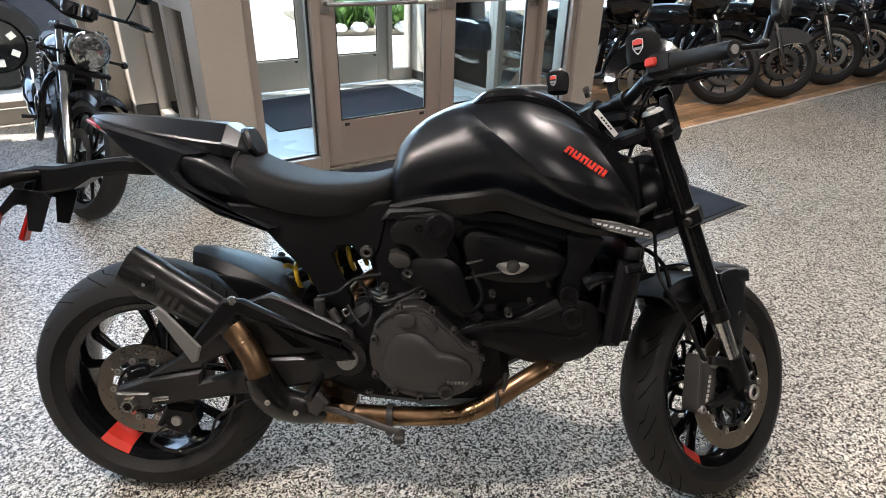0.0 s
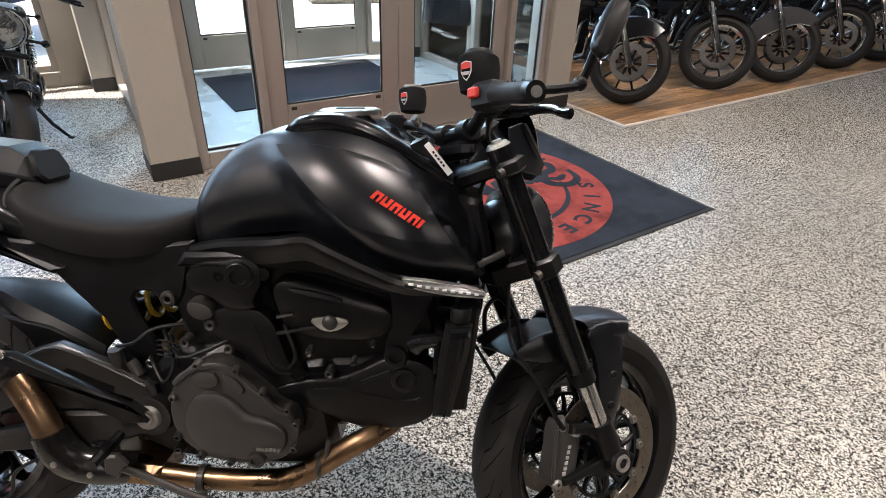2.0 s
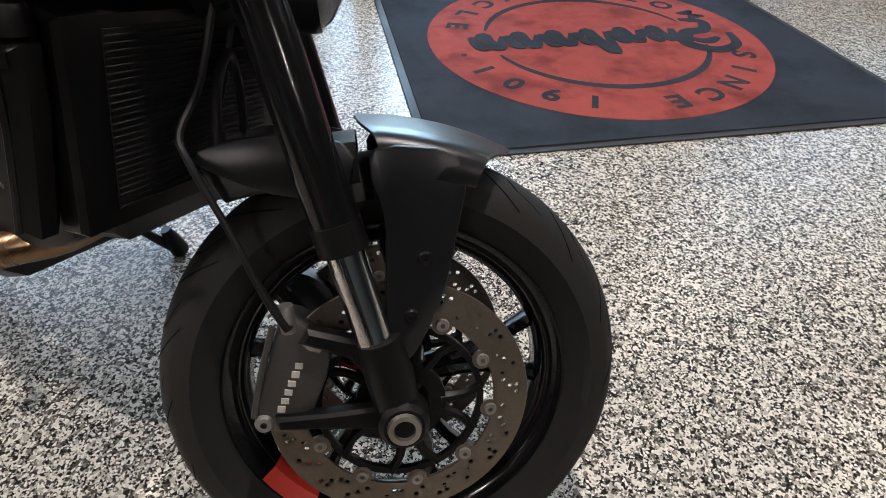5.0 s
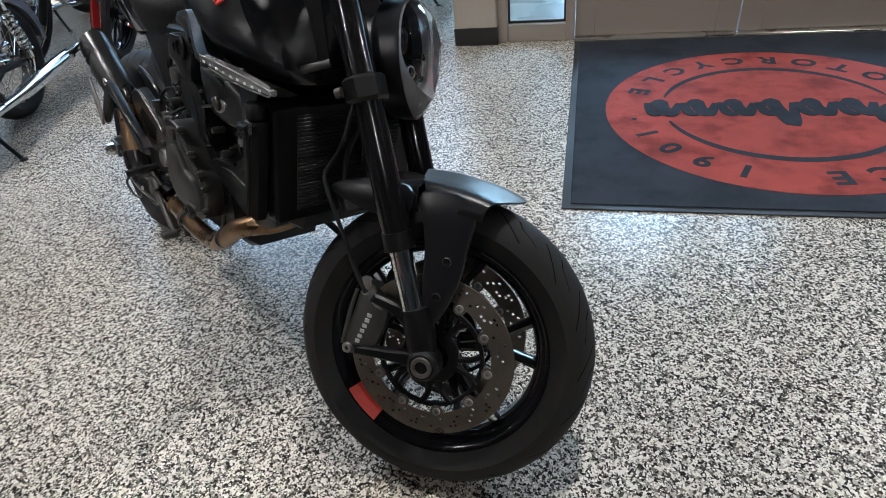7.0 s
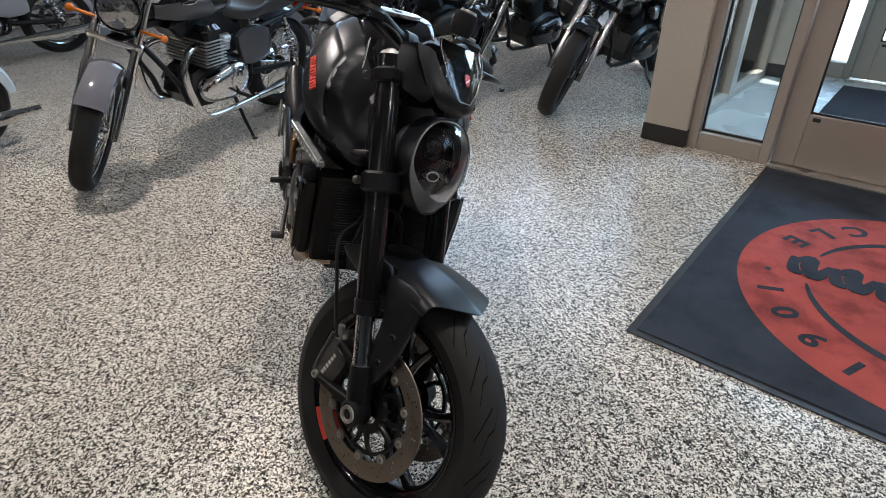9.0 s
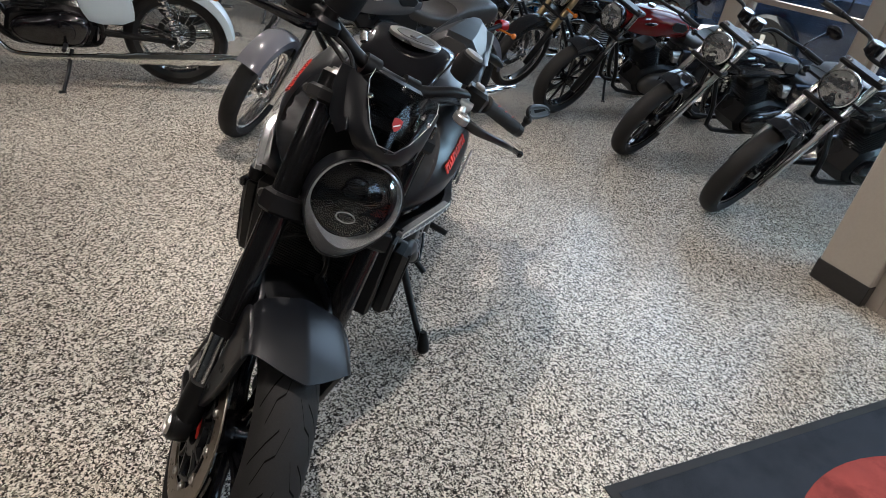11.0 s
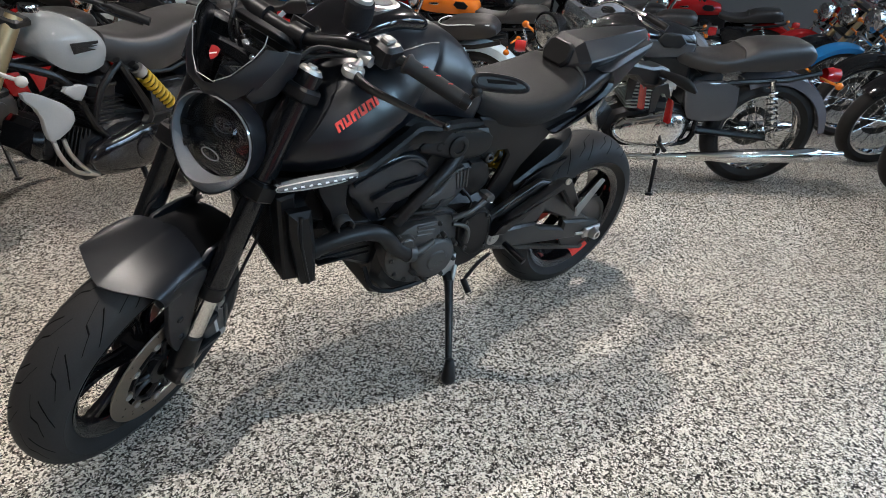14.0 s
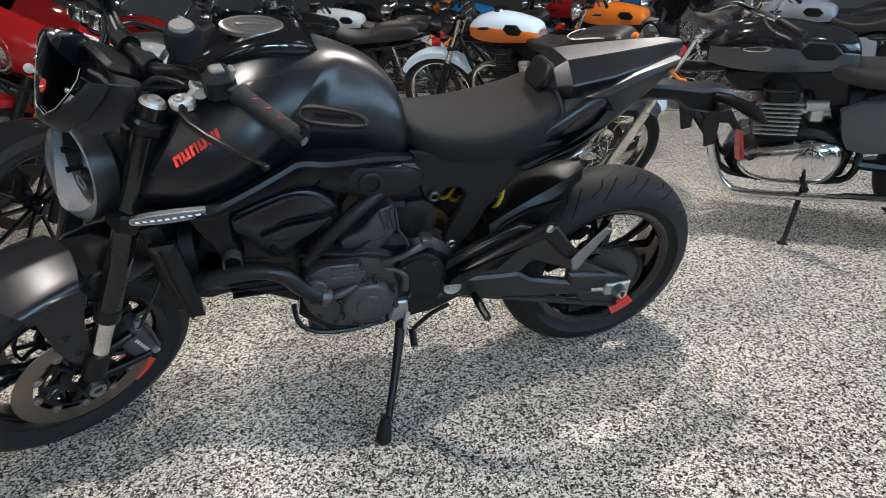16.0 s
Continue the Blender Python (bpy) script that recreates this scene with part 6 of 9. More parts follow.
part("expansion_cap", Shape().lathe([(0.001, 0.015), (0.017, 0.015), (0.02, 0.01), (0.02, -0.012), (0.012, -0.02)], (1.168, -0.182, 0.722), "z", 18), M_PLASTIC, rd)
part("horn_pipe", Shape().tube([(1.14, -0.16, 0.655), (1.10, -0.168, 0.655), (1.08, -0.162, 0.64)], [0.014, 0.016, 0.02], 12, 3), M_GLOSS, rd)
part("sensor_block", Shape().prism([(1.145, 0.700), (1.188, 0.705), (1.188, 0.685), (1.15, 0.678)], -0.214, -0.196, 0.005), M_GLOSS, rd)
part("oil_sump", Shape().prism([(0.62, 0.34), (0.88, 0.34), (0.90, 0.30), (0.84, 0.275), (0.70, 0.272), (0.64, 0.295)], -0.09, 0.11, 0.02), M_DKALLOY, eng)

# ---- steered front end ----
T = TURN
def leg(z, y=0.0, dx=0.0):
    return (1.490 - (z - 0.309) * 0.4452 + dx, y, z)


for side in (-1, 1):
    y = side * 0.105
    fk = part("fork_tube", Shape(T).tube([leg(1.005, y), leg(0.515, y)], 0.0265, 24), M_FORK, bike, "gloss black upside-down fork tube")
    part("fork_collar", Shape(T).tube([leg(0.535, y), leg(0.505, y)], 0.0285, 24), M_MATT, fk)
    part("fork_slider", Shape(T).tube([leg(0.515, y), leg(0.385, y)], 0.0215, 24), M_CHROME, fk, "polished chrome fork slider")
    ft = Shape(T).tube([leg(0.405, y, 0.004), leg(0.36, y, 0.003), leg(0.309, y)], [0.026, 0.029, 0.026], 16)
    ft.lathe([(0.001, side * 0.095), (0.03, side * 0.095), (0.032, side * 0.10), (0.03, side * 0.13), (0.024, side * 0.136), (0.001, side * 0.136)], (1.493, 0, 0.309), "y", 24)
    ft.m = T @ Matrix.Translation((0.020, 0, 0.009))
    ft.prism([(1.444, 0.33), (1.450, 0.372), (1.41, 0.394), (1.352, 0.402), (1.344, 0.384), (1.40, 0.370)], side * 0.09, side * 0.114, 0.005)
    ft.prism([(1.45, 0.280), (1.47, 0.28), (1.452, 0.312), (1.39, 0.298), (1.326, 0.287), (1.330, 0.270), (1.38, 0.276)], side * 0.09, side * 0.112, 0.004)
    foot = part("fork_foot", ft, M_MATT, fk)
    part("axle_end", Shape(T).lathe([(0.010, side * 0.128), (0.013, side * 0.141), (0.019, side * 0.141), (0.021, side * 0.134)], (1.493, 0, 0.309), "y", 20), M_STEEL, foot)
    ca = part("brake_caliper", cast([(1.340, 0.418), (1.368, 0.414), (1.396, 0.392), (1.404, 0.365), (1.386, 0.288), (1.362, 0.270), (1.330, 0.270), (1.316, 0.290), (1.330, 0.345)], side * 0.054, side * 0.100, 0.002, 0.009, 1, T), M_CALIPER, fk, "grey radial four-piston caliper")
    part("banjo_bolt", Shape(T).tube([(1.352, side * 0.094, 0.400), (1.346, side * 0.097, 0.432)], [0.010, 0.008], 10).tube([(1.372, side * 0.096, 0.395), (1.392, side * 0.100, 0.388)], 0.011, 10), M_ALLOY, ca, "bright banjo fitting")
    part("caliper_edge", Shape(T).tube([(1.334, side * 0.100, 0.405), (1.326, side * 0.101, 0.345), (1.322, side * 0.100, 0.290)], 0.004, 8, 3), M_CALIPER, ca)
    for x, z in ((1.380, 0.392), (1.334, 0.284)):
        part("caliper_bolt", Shape(T).lathe([(0.004, side * 0.107), (0.009, side * 0.107), (0.011, side * 0.103), (0.011, side * 0.09)], (x, 0, z), "y", 14), M_ALLOY, ca)
    for i in range(6):
        part("maker_mark", Shape(T).box((1.3475 + i * 0.003, min(side * 0.1010, side * 0.1032), 0.300 + i * 0.0115), (1.3565 + i * 0.003, max(side * 0.1010, side * 0.1032), 0.3075 + i * 0.0115 + (0.001 if i in (0, 4) else 0)), 0.0005), M_PALE, ca)
    part("brake_line", Shape(T).tube([(1.352, side * 0.098, 0.405), (1.325, side * 0.102, 0.440), (1.285, side * 0.102, 0.508), (1.240, side * 0.097, 0.576), (1.226, side * 0.082, 0.604), (1.238, side * 0.055, 0.66), (1.250, side * 0.045, 0.80)], [0.0075, 0.0048, 0.0042, 0.0042, 0.0042, 0.0042, 0.0042], 8, 4), M_CABLE, fk)
    flk = part("mudguard_flank", cast([(1.505, 0.628), (1.526, 0.600), (1.523, 0.536), (1.521, 0.470), (1.508, 0.415), (1.490, 0.372), (1.468, 0.372), (1.455, 0.450), (1.443, 0.545), (1.415, 0.598), (1.425, 0.622)], side * 0.092, side * 0.104, 0.001, 0.004, 1, T), M_SATIN, bike)
    for x, z in ((1.486, 0.435), (1.492, 0.505)):
        part("flank_bolt", Shape(T).lathe([(0.003, side * 0.1075), (0.007, side * 0.108), (0.009, side * 0.106), (0.010, side * 0.10)], (x, 0, z), "y", 14), M_MATT, flk)
    part("rear_skirt", cast([(1.232, 0.580), (1.262, 0.562), (1.340, 0.546), (1.400, 0.560), (1.405, 0.615), (1.330, 0.618), (1.270, 0.602)], side * 0.070, side * 0.080, 0, 0.004, 1, T), M_SATIN, bike)

# mudguard: a peaked shield ahead of the fork legs, a narrow shell behind them
SECTION = ((-1.0, -0.046), (-0.992, -0.028), (-0.965, -0.014), (-0.91, -0.005), (-0.80, 0.001), (-0.55, 0.0065), (-0.28, 0.0105), (-0.07, 0.0145), (0, 0.0152), (0.07, 0.0145), (0.28, 0.0105), (0.55, 0.0065), (0.80, 0.001), (0.91, -0.005), (0.965, -0.014), (0.992, -0.028), (1.0, -0.046))
mg = []
for i in range(15):
    q = i / 14
    wide = 0.106 - 0.008 * (1 - q) ** 2
    row = []
    for y, dr in SECTION:
        a = radians((106 - 4 * y * y) * (1 - q) + (72.5 + 9 * abs(y) ** 1.3) * q)
        R = 0.322 + dr * (1 - 0.25 * q) + 0.010 * (1 - q) ** 2
        row.append((1.493 + R * math.cos(a), y * wide, 0.309 + R * math.sin(a)))
    back = [(1.493 + (x - 1.493) * 0.988, y * 0.975, 0.309 + (z - 0.309) * 0.988) for x, y, z in row[::-1]]
    mg.append([Vector(v) for v in row + back])
part("mudguard", Shape(T).rings(mg).mesh("mudguard", M_SATIN, 50), M_SATIN, bike, "satin black front mudguard")
rear_mg = []
for i in range(13):
    a0 = 132 - 28 * i / 12
    R = 0.322 + 0.034 * min(max((a0 - 112) / 22, 0), 1)
    row = []
    for y, dr in ((-1.0, -0.040), (-0.97, -0.016), (-0.86, 0.001), (-0.45, 0.006), (0, 0.007), (0.45, 0.006), (0.86, 0.001), (0.97, -0.016), (1.0, -0.040)):
        row.append((1.480 + (R + dr) * math.cos(radians(a0)), y * 0.076, 0.304 + (R + dr) * math.sin(radians(a0))))
    rear_mg.append([Vector(v) for v in row + [(1.480 + (x - 1.480) * 0.988, y * 0.97, 0.304 + (z - 0.304) * 0.988) for x, y, z in row[::-1]]])
part("mudguard_rear", Shape(T).rings(rear_mg), M_PLASTIC, bike)
part("hose_hoop", Shape(T).tube([(1.262, -0.075, 0.590), (1.255, -0.060, 0.650), (1.252, 0.0, 0.688), (1.255, 0.060, 0.650), (1.262, 0.075, 0.590)], 0.0055, 10, 6), M_CABLE, bike)
# triple clamps
for z, h, nm in ((0.765, 0.044, "lower_clamp"), (0.966, 0.030, "upper_clamp")):
    c = Vector(leg(z))
    s = Shape(T @ Matrix.Translation(c) @ Matrix.Rotation(radians(-24), 4, "Y"))
    s.prism([(-0.075, -0.03), (-0.075, 0.03), (-0.02, 0.085), (-0.03, 0.13), (0.0, 0.145), (0.033, 0.13), (0.038, 0.095), (0.02, 0.05), (0.02, -0.05), (0.038, -0.095), (0.033, -0.13), (0.0, -0.145), (-0.03, -0.13), (-0.02, -0.085)], -h / 2, h / 2, 0.006, "z")
    tc = part(nm, s, M_MATT, bike, "matt black fork clamp")
    for side in (-1, 1):
        b = Shape(T @ Matrix.Translation(c) @ Matrix.Rotation(radians(-24), 4, "Y"))
        b.lathe([(0.001, -0.006), (0.009, -0.006), (0.009, 0.006), (0.001, 0.006)], (-0.035, side * 0.135, 0), "x", 12)
        part("clamp_bolt", b, M_DKALLOY, tc)
for side in (-1, 1):
    part("fork_cap", Shape(T @ Matrix.Translation(leg(1.005, side * 0.105)) @ Matrix.Rotation(radians(-24), 4, "Y")).lathe([(0.001, 0.014), (0.010, 0.014), (0.011, 0.008), (0.02, 0.008), (0.0255, 0.0), (0.0255, -0.01)], (0, 0, 0), "z", 20), M_ALLOY, bike, "bright fork top cap")
part("steering_head", Shape(T).tube([(1.16, 0, 0.80), (1.05, 0, 1.02)], 0.03, 16), M_MATT, bike)
part("head_side_panel", Shape().prism([(1.12, 0.93), (1.20, 0.92), (1.23, 0.80), (1.19, 0.76), (1.13, 0.78)], -0.075, 0.075, 0.012), M_PLASTIC, bike)
part("lock_stop", Shape().tube([(1.178, -0.114, 0.786), (1.212, -0.096, 0.800), (1.250, -0.075, 0.815)], 0.0075, 8, 2, flat=0.45), M_COVER, bike, "grey steering stop bar")

# headlight: oval bowl, reflectors, lens
HL = T @ Matrix.Translation((1.294, 0.008, 0.838)) @ Matrix.Rotation(radians(-12), 4, "Y") @ Matrix.Diagonal((0.92, 0.92, 0.96, 1))
def shield(q, a, b):
    """A point of the lamp's outline: round above, drawn to a blunt point below."""
    cq, sq = math.cos(q), math.sin(q)
    low = max(-sq, 0)
    return a * math.copysign(abs(cq) ** 0.86, cq) * (1.04 - 0.27 * low ** 2), b * math.copysign(abs(sq) ** 0.9, sq) * (1.0 + 0.27 * low)
def oval(x, a, b, n=36, sag=0.0):
    return [(x + sag * math.sin(q), *shield(q, a, b)) for q in (2 * math.pi * j / n for j in range(n))]
shell = Shape(HL).rings([oval(-0.085, 0.045, 0.045), oval(-0.06, 0.072, 0.070), oval(-0.030, 0.078, 0.076), oval(-0.018, 0.092, 0.090), oval(-0.012, 0.0985, 0.0965), oval(0.028, 0.1015, 0.1005), oval(0.037, 0.1005, 0.0995), oval(0.037, 0.0975, 0.0965), oval(0.0, 0.090, 0.089)], caps=False)
hl = part("headlight", shell, M_SATIN, bike, "satin black oval headlight with clear lens")
part("lamp_bowl", Shape(HL).rings([oval(0.0, 0.083, 0.082), oval(-0.03, 0.07, 0.07), oval(-0.06, 0.03, 0.03)]), M_DARKIN, hl)
part("lower_reflector", Shape(HL).tube([(0.026, 0.022 * math.cos(q), -0.036 + 0.011 * math.sin(q)) for q in (2 * math.pi * j / 24 for j in range(24))], 0.0014, 6, close=True), M_GREYPLATE, hl)
part("lower_lamp", Shape(HL).ball((0.016, 0.0, -0.036), (0.010, 0.026, 0.013), 16), M_DARKIN, hl)
part("upper_reflector", Shape(HL).ball((0.0, 0.0, 0.012), (0.016, 0.030, 0.017), 18), M_DARKIN, hl)
part("projector", Shape(HL).ball((0.004, 0.0, 0.03), (0.014, 0.028, 0.022), 16), M_GLOSS, hl)
for side in (-1, 1):
    for k in range(2):
        a0, a1 = radians(-40 + 34 * k), radians(-30 + 34 * k)
        fin = [(0.030, side * 0.082 * math.cos(a0), 0.080 * math.sin(a0)), (0.030, side * 0.082 * math.cos(a1), 0.080 * math.sin(a1)), (-0.004, side * 0.040 * math.cos(a1), 0.040 * math.sin(a1)), (-0.004, side * 0.040 * math.cos(a0), 0.040 * math.sin(a0))]
        part("reflector_facet", Shape(HL).rings([[Vector(q) for q in fin], [Vector(q) - Vector((0.006, 0, 0)) for q in fin]]), M_DARKIN, hl)
M_FROST = material("frosted_lamp_ring", (0.19, 0.19, 0.193), 0.35, 0.0, 120, 0.15, 0.05, coat=0.6)
rg = []
for j in range(48):
    q = 2 * math.pi * j / 48
    k = 0.965 - 0.27 * max(-math.sin(q), 0) ** 1.4
    def at_(a_, b_, x_):
        return (x_, *shield(q, a_, b_))
    rg.append([at_(0.0965, 0.0955, 0.030), at_(0.097, 0.096, 0.036), at_(0.097 * k, 0.096 * k, 0.035 + (1 - k) * 0.115), at_(0.094 * k, 0.093 * k, 0.020)])
part("daytime_ring", Shape(HL).rings(rg, close=True, caps=False), M_FROST, hl, "grey frosted light ring")
lens = part("lens", Shape(HL).rings([oval(0.036, 0.0985, 0.0975), oval(0.050, 0.091, 0.090), oval(0.066, 0.071, 0.070), oval(0.078, 0.040, 0.039), oval(0.082, 0.004, 0.004)], caps=False), M_CLEAR, hl, "clear curved lens")
lens.visible_shadow = False
for i in range(5):
    x = -0.035 + i * 0.012
    part("bonnet_mark", Shape(HL).box((0.012, x - 0.004, 0.1025), (0.022, x + 0.004, 0.1045), 0.0005), M_SHADE_INK, hl)

# fly screen with smoked pane
SC = T @ Matrix.Translation((0, -0.010, 0))
def screen_row(z, x, w, curve):
    return [(x - curve * (y / w) ** 2 if w else x, y, z) for y in [w * (-1 + 2 * j / 10) for j in range(11)]]
cowl_in = [(1.264, 0.0665, 1.052), (1.273, 0.065, 1.043), (1.310, 0.046, 1.005), (1.338, 0.020, 0.982), (1.343, 0.0, 0.978)]
cowl_out = [(1.240, 0.098, 1.054), (1.254, 0.097, 1.034), (1.292, 0.084, 0.990), (1.322, 0.052, 0.958), (1.336, 0.0, 0.948)]
half = []
for (x, y, z), (X, Y, Z_) in zip(cowl_in, cowl_out):
    half.append([(x, y, z), ((x + X) / 2 + 0.006, (y + Y) / 2, (z + Z_) / 2 + 0.003), (X, Y, Z_), (X - 0.006, Y - 0.003, Z_ - 0.003), (x - 0.007, y, z - 0.004)])
loop = half + [[(x, -y, z) for x, y, z in r] for r in half[::-1][1:]]
fs = part("fly_screen", Shape(SC).rings([[Vector(q) for q in r] for r in loop]), M_SATIN, bike, "satin black fly screen cowl")
for side in (-1, 1):
    wing = [(1.292, 0.952), (1.312, 0.975), (1.264, 1.03), (1.240, 1.056), (1.200, 1.042), (1.205, 1.0), (1.245, 0.958)]
    wl = Shape().prism(wing, 0.0, 0.006, 0.002)
    ws_ = Shape(SC)
    ws_.add([(q.x, side * (0.070 + q.y + min(max((1.31 - q.x) / 0.12, 0), 1) * 0.030), q.z) for q in wl.v], wl.f)
    part("screen_wing", ws_, M_SATIN, fs)
rows = [screen_row(0.984, 1.337, 0.018, 0.002), screen_row(1.004, 1.326, 0.042, 0.006), screen_row(1.043, 1.305, 0.066, 0.010), screen_row(1.066, 1.289, 0.073, 0.011), screen_row(1.082, 1.277, 0.069, 0.010)]
pane_r = [[Vector(q) for q in r] + [Vector(q) - Vector((0.003, 0, 0.002)) for q in r[::-1]] for r in rows]
pn = part("screen_pane", Shape(SC).rings(pane_r), M_SMOKE, fs, "smoked transparent pane with red shield badge")
pn.visible_shadow = False
edge_pts = [(r[0][0] + 0.001, r[0][1], r[0][2]) for r in rows[::-1]] + [(r[-1][0] + 0.001, r[-1][1], r[-1][2]) for r in rows]
part("pane_edge", Shape(SC).tube(edge_pts, 0.0008, 6), M_ALLOY, fs, "bright cut edge of the pane")
for y in (-0.062, 0.062):
    part("screen_bolt", Shape(SC).ball((1.296, y, 1.045), 0.0055, 10), M_CHROME, fs)
SHIELD = [(-0.009, 0.010), (0.0, 0.0125), (0.009, 0.010), (0.009, -0.002), (0.005, -0.009), (0.0, -0.0135), (-0.005, -0.009), (-0.009, -0.002)]
bd = Shape(SC @ Matrix.Translation((1.3165, 0, 1.026)) @ Matrix.Rotation(radians(-31), 4, "Y")).prism(SHIELD, 0.0, 0.002, 0.0005, "x")
part("shield_badge", bd, M_BADGE, fs, "small red shield badge")
bw = Shape(SC @ Matrix.Translation((1.3165, 0, 1.026)) @ Matrix.Rotation(radians(-31), 4, "Y")).prism([(-0.006, -0.004), (0.006, 0.004), (0.006, 0.001), (-0.006, -0.007)], 0.0021, 0.0027, 0.0002, "x")
part("badge_stripe", bw, M_WHITE, fs)

# handlebar, grips, levers, mirrors, reservoirs
def B(x, y, z):
    return (x, y, z)


hb = Shape(T).tube([B(1.055, 0.38, 1.052), B(1.085, 0.25, 1.075), B(1.125, 0.15, 1.075), B(1.146, 0.07, 1.045), B(1.146, 0, 1.038), B(1.146, -0.07, 1.045), B(1.125, -0.15, 1.075), B(1.085, -0.25, 1.075), B(1.055, -0.38, 1.052)], [0.011, 0.011, 0.0115, 0.014, 0.0145, 0.014, 0.0115, 0.011, 0.011], 14, 5)
bar = part("handlebar", hb, M_MATT, bike, "black tapered handlebar")
part("bar_clamp", Shape(T).tube([(1.147, -0.062, 1.042), (1.147, -0.03, 1.041)], 0.022, 14).tube([(1.147, 0.03, 1.041), (1.147, 0.062, 1.042)], 0.022, 14).box((1.130, -0.06, 0.985), (1.166, 0.06, 1.025), 0.012), M_MATT, bar)
dash = Shape(T @ Matrix.Translation((1.188, 0, 1.040)) @ Matrix.Rotation(radians(-35), 4, "Y"))
dash.box((-0.042, -0.055, -0.010), (0.042, 0.055, 0.010), 0.009)
part("dashboard", dash, M_PLASTIC, bike, "glossy dark instrument panel")
for side in (-1, 1):
    d = Vector((0.055 - 0.085, 0.13, 1.052 - 1.075)).normalized()
    d.y *= side
    p0 = Vector((1.085, side * 0.245, 1.075))
    p1 = Vector((1.056, side * 0.372, 1.053))
    g = [p0.lerp(p1, q) for q in (0, 0.03, 0.06, 0.12, 0.5, 0.95, 1)]
    gr = part("grip", Shape(T).tube(g, [0.016, 0.021, 0.021, 0.0165, 0.0165, 0.0168, 0.016], 16), M_TYRE, bar, "black ribbed rubber grip")
    rb = Shape(T)
    for i in range(3):
        c = p0.lerp(p1, 0.3 + i * 0.22)
        rb.tube([c + Vector((0.010, -side * 0.006, 0.0135)), c + Vector((-0.003, side * 0.008, 0.0168))], 0.0012, 5)
    part("grip_mark", rb, M_RED if side > 0 else M_SHADE_INK, gr)
    part("bar_end", Shape(T).tube([p1, p1 + (p1 - p0).normalized() * 0.02], [0.017, 0.016], 16), M_MATT, bar)
    be = (p1 - p0).normalized()
    part("bar_end_bolt", Shape(T).tube([p1 + be * 0.018, p1 + be * 0.0225], 0.0085, 12), M_ALLOY, bar, "bright bar end bolt")
    sg = Shape(T @ Matrix.Translation((1.098, side * 0.205, 1.078)) @ Matrix.Rotation(radians(-13 * side), 4, "Z"))
    sg.box((-0.026, -0.03, -0.024), (0.026, 0.03, 0.024), 0.008)
    swi = part("switch_block", sg, M_PLASTIC, bar)
    sb = Shape(T @ Matrix.Translation((1.098, side * 0.205, 1.078)) @ Matrix.Rotation(radians(-13 * side), 4, "Z"))
    if side > 0:
        sb.box((-0.034, -0.02, 0.006), (-0.022, 0.0, 0.02), 0.003).box((-0.012, -0.01, 0.02), (0.012, 0.012, 0.032), 0.003).box((-0.034, -0.015, -0.018), (-0.024, 0.012, -0.004), 0.003)
        part("switch_button", sb, M_GREYPLATE, swi)
    else:
        sb.box((-0.034, 0.002, -0.004), (-0.022, 0.026, 0.014), 0.003)
        part("switch_button", sb, M_RED, swi, "red engine stop switch")
    if side < 0:
        lv = Shape(T).tube([(1.140, -0.165, 1.062), (1.168, -0.20, 1.058), (1.170, -0.25, 1.055), (1.155, -0.30, 1.046), (1.136, -0.345, 1.032), (1.128, -0.375, 1.026)], [0.013, 0.011, 0.0085, 0.0075, 0.0065, 0.0085], 10, 4, flat=0.7)
    else:
        lv = Shape(T).tube([(1.156, 0.180, 1.040), (1.176, 0.215, 1.040), (1.176, 0.258, 1.041), (1.162, 0.308, 1.038), (1.140, 0.352, 1.030), (1.126, 0.380, 1.024)], [0.012, 0.011, 0.0085, 0.0075, 0.006, 0.006], 10, 4, flat=0.7).ball((1.126, 0.384, 1.024), 0.0085, 10)
    part("lever", lv, M_GLOSS if side < 0 else M_DKCHROME, bar, "slim dark hand lever")
    mc = Shape(T @ Matrix.Translation((1.135, -0.155, 1.068) if side < 0 else (1.156, 0.180, 1.042)) @ Matrix.Rotation(radians(-10 * side), 4, "Z"))
    if side < 0:
        mc.box((-0.020, -0.027, -0.016), (0.020, 0.027, 0.014), 0.008).tube([(0, 0, 0.01), (0.0, 0, 0.03)], 0.013, 12)
    else:
        mc.prism(soft([(-0.020, -0.014), (0.012, -0.022), (0.026, -0.004), (0.012, 0.020), (-0.018, 0.018)], 1), -0.010, 0.010, 0.004, "z").tube([(-0.010, -0.004, 0.0), (-0.046, -0.004, 0.036)], 0.009, 10).tube([(-0.030, -0.018, 0.020), (-0.030, 0.014, 0.020)], 0.012, 12)
        mc.lathe([(0.003, 0.014), (0.006, 0.015), (0.009, 0.013), (0.010, 0.008)], (0.006, 0.0, 0.0), "z", 14)
    part("master_cylinder", mc, M_PERCH if side > 0 else M_MATT, bar, "cast lever perch")
    # fluid reservoir in a dark sweat band
    pr = Vector((1.115, side * 0.140, 1.128))
    big = 1.0 if side < 0 else 0.78
    band = []
    for i, (h, r) in enumerate(((-0.034, 0.024), (-0.031, 0.030), (-0.01, 0.033), (0.012, 0.0335), (0.031, 0.032), (0.036, 0.027))):
        band.append([pr + Vector(((r * 1.2 * big) * math.cos(q) + 0.0012 * math.sin(5 * q + i), (r * big) * math.sin(q) + 0.0012 * math.cos(4 * q + 2 * i), h * big)) for q in (2 * math.pi * j / 22 for j in range(22))])
    rv = part("sweat_band", Shape(T).rings(band), M_CLOTH, bar, "black towelling reservoir cover with shield badge")
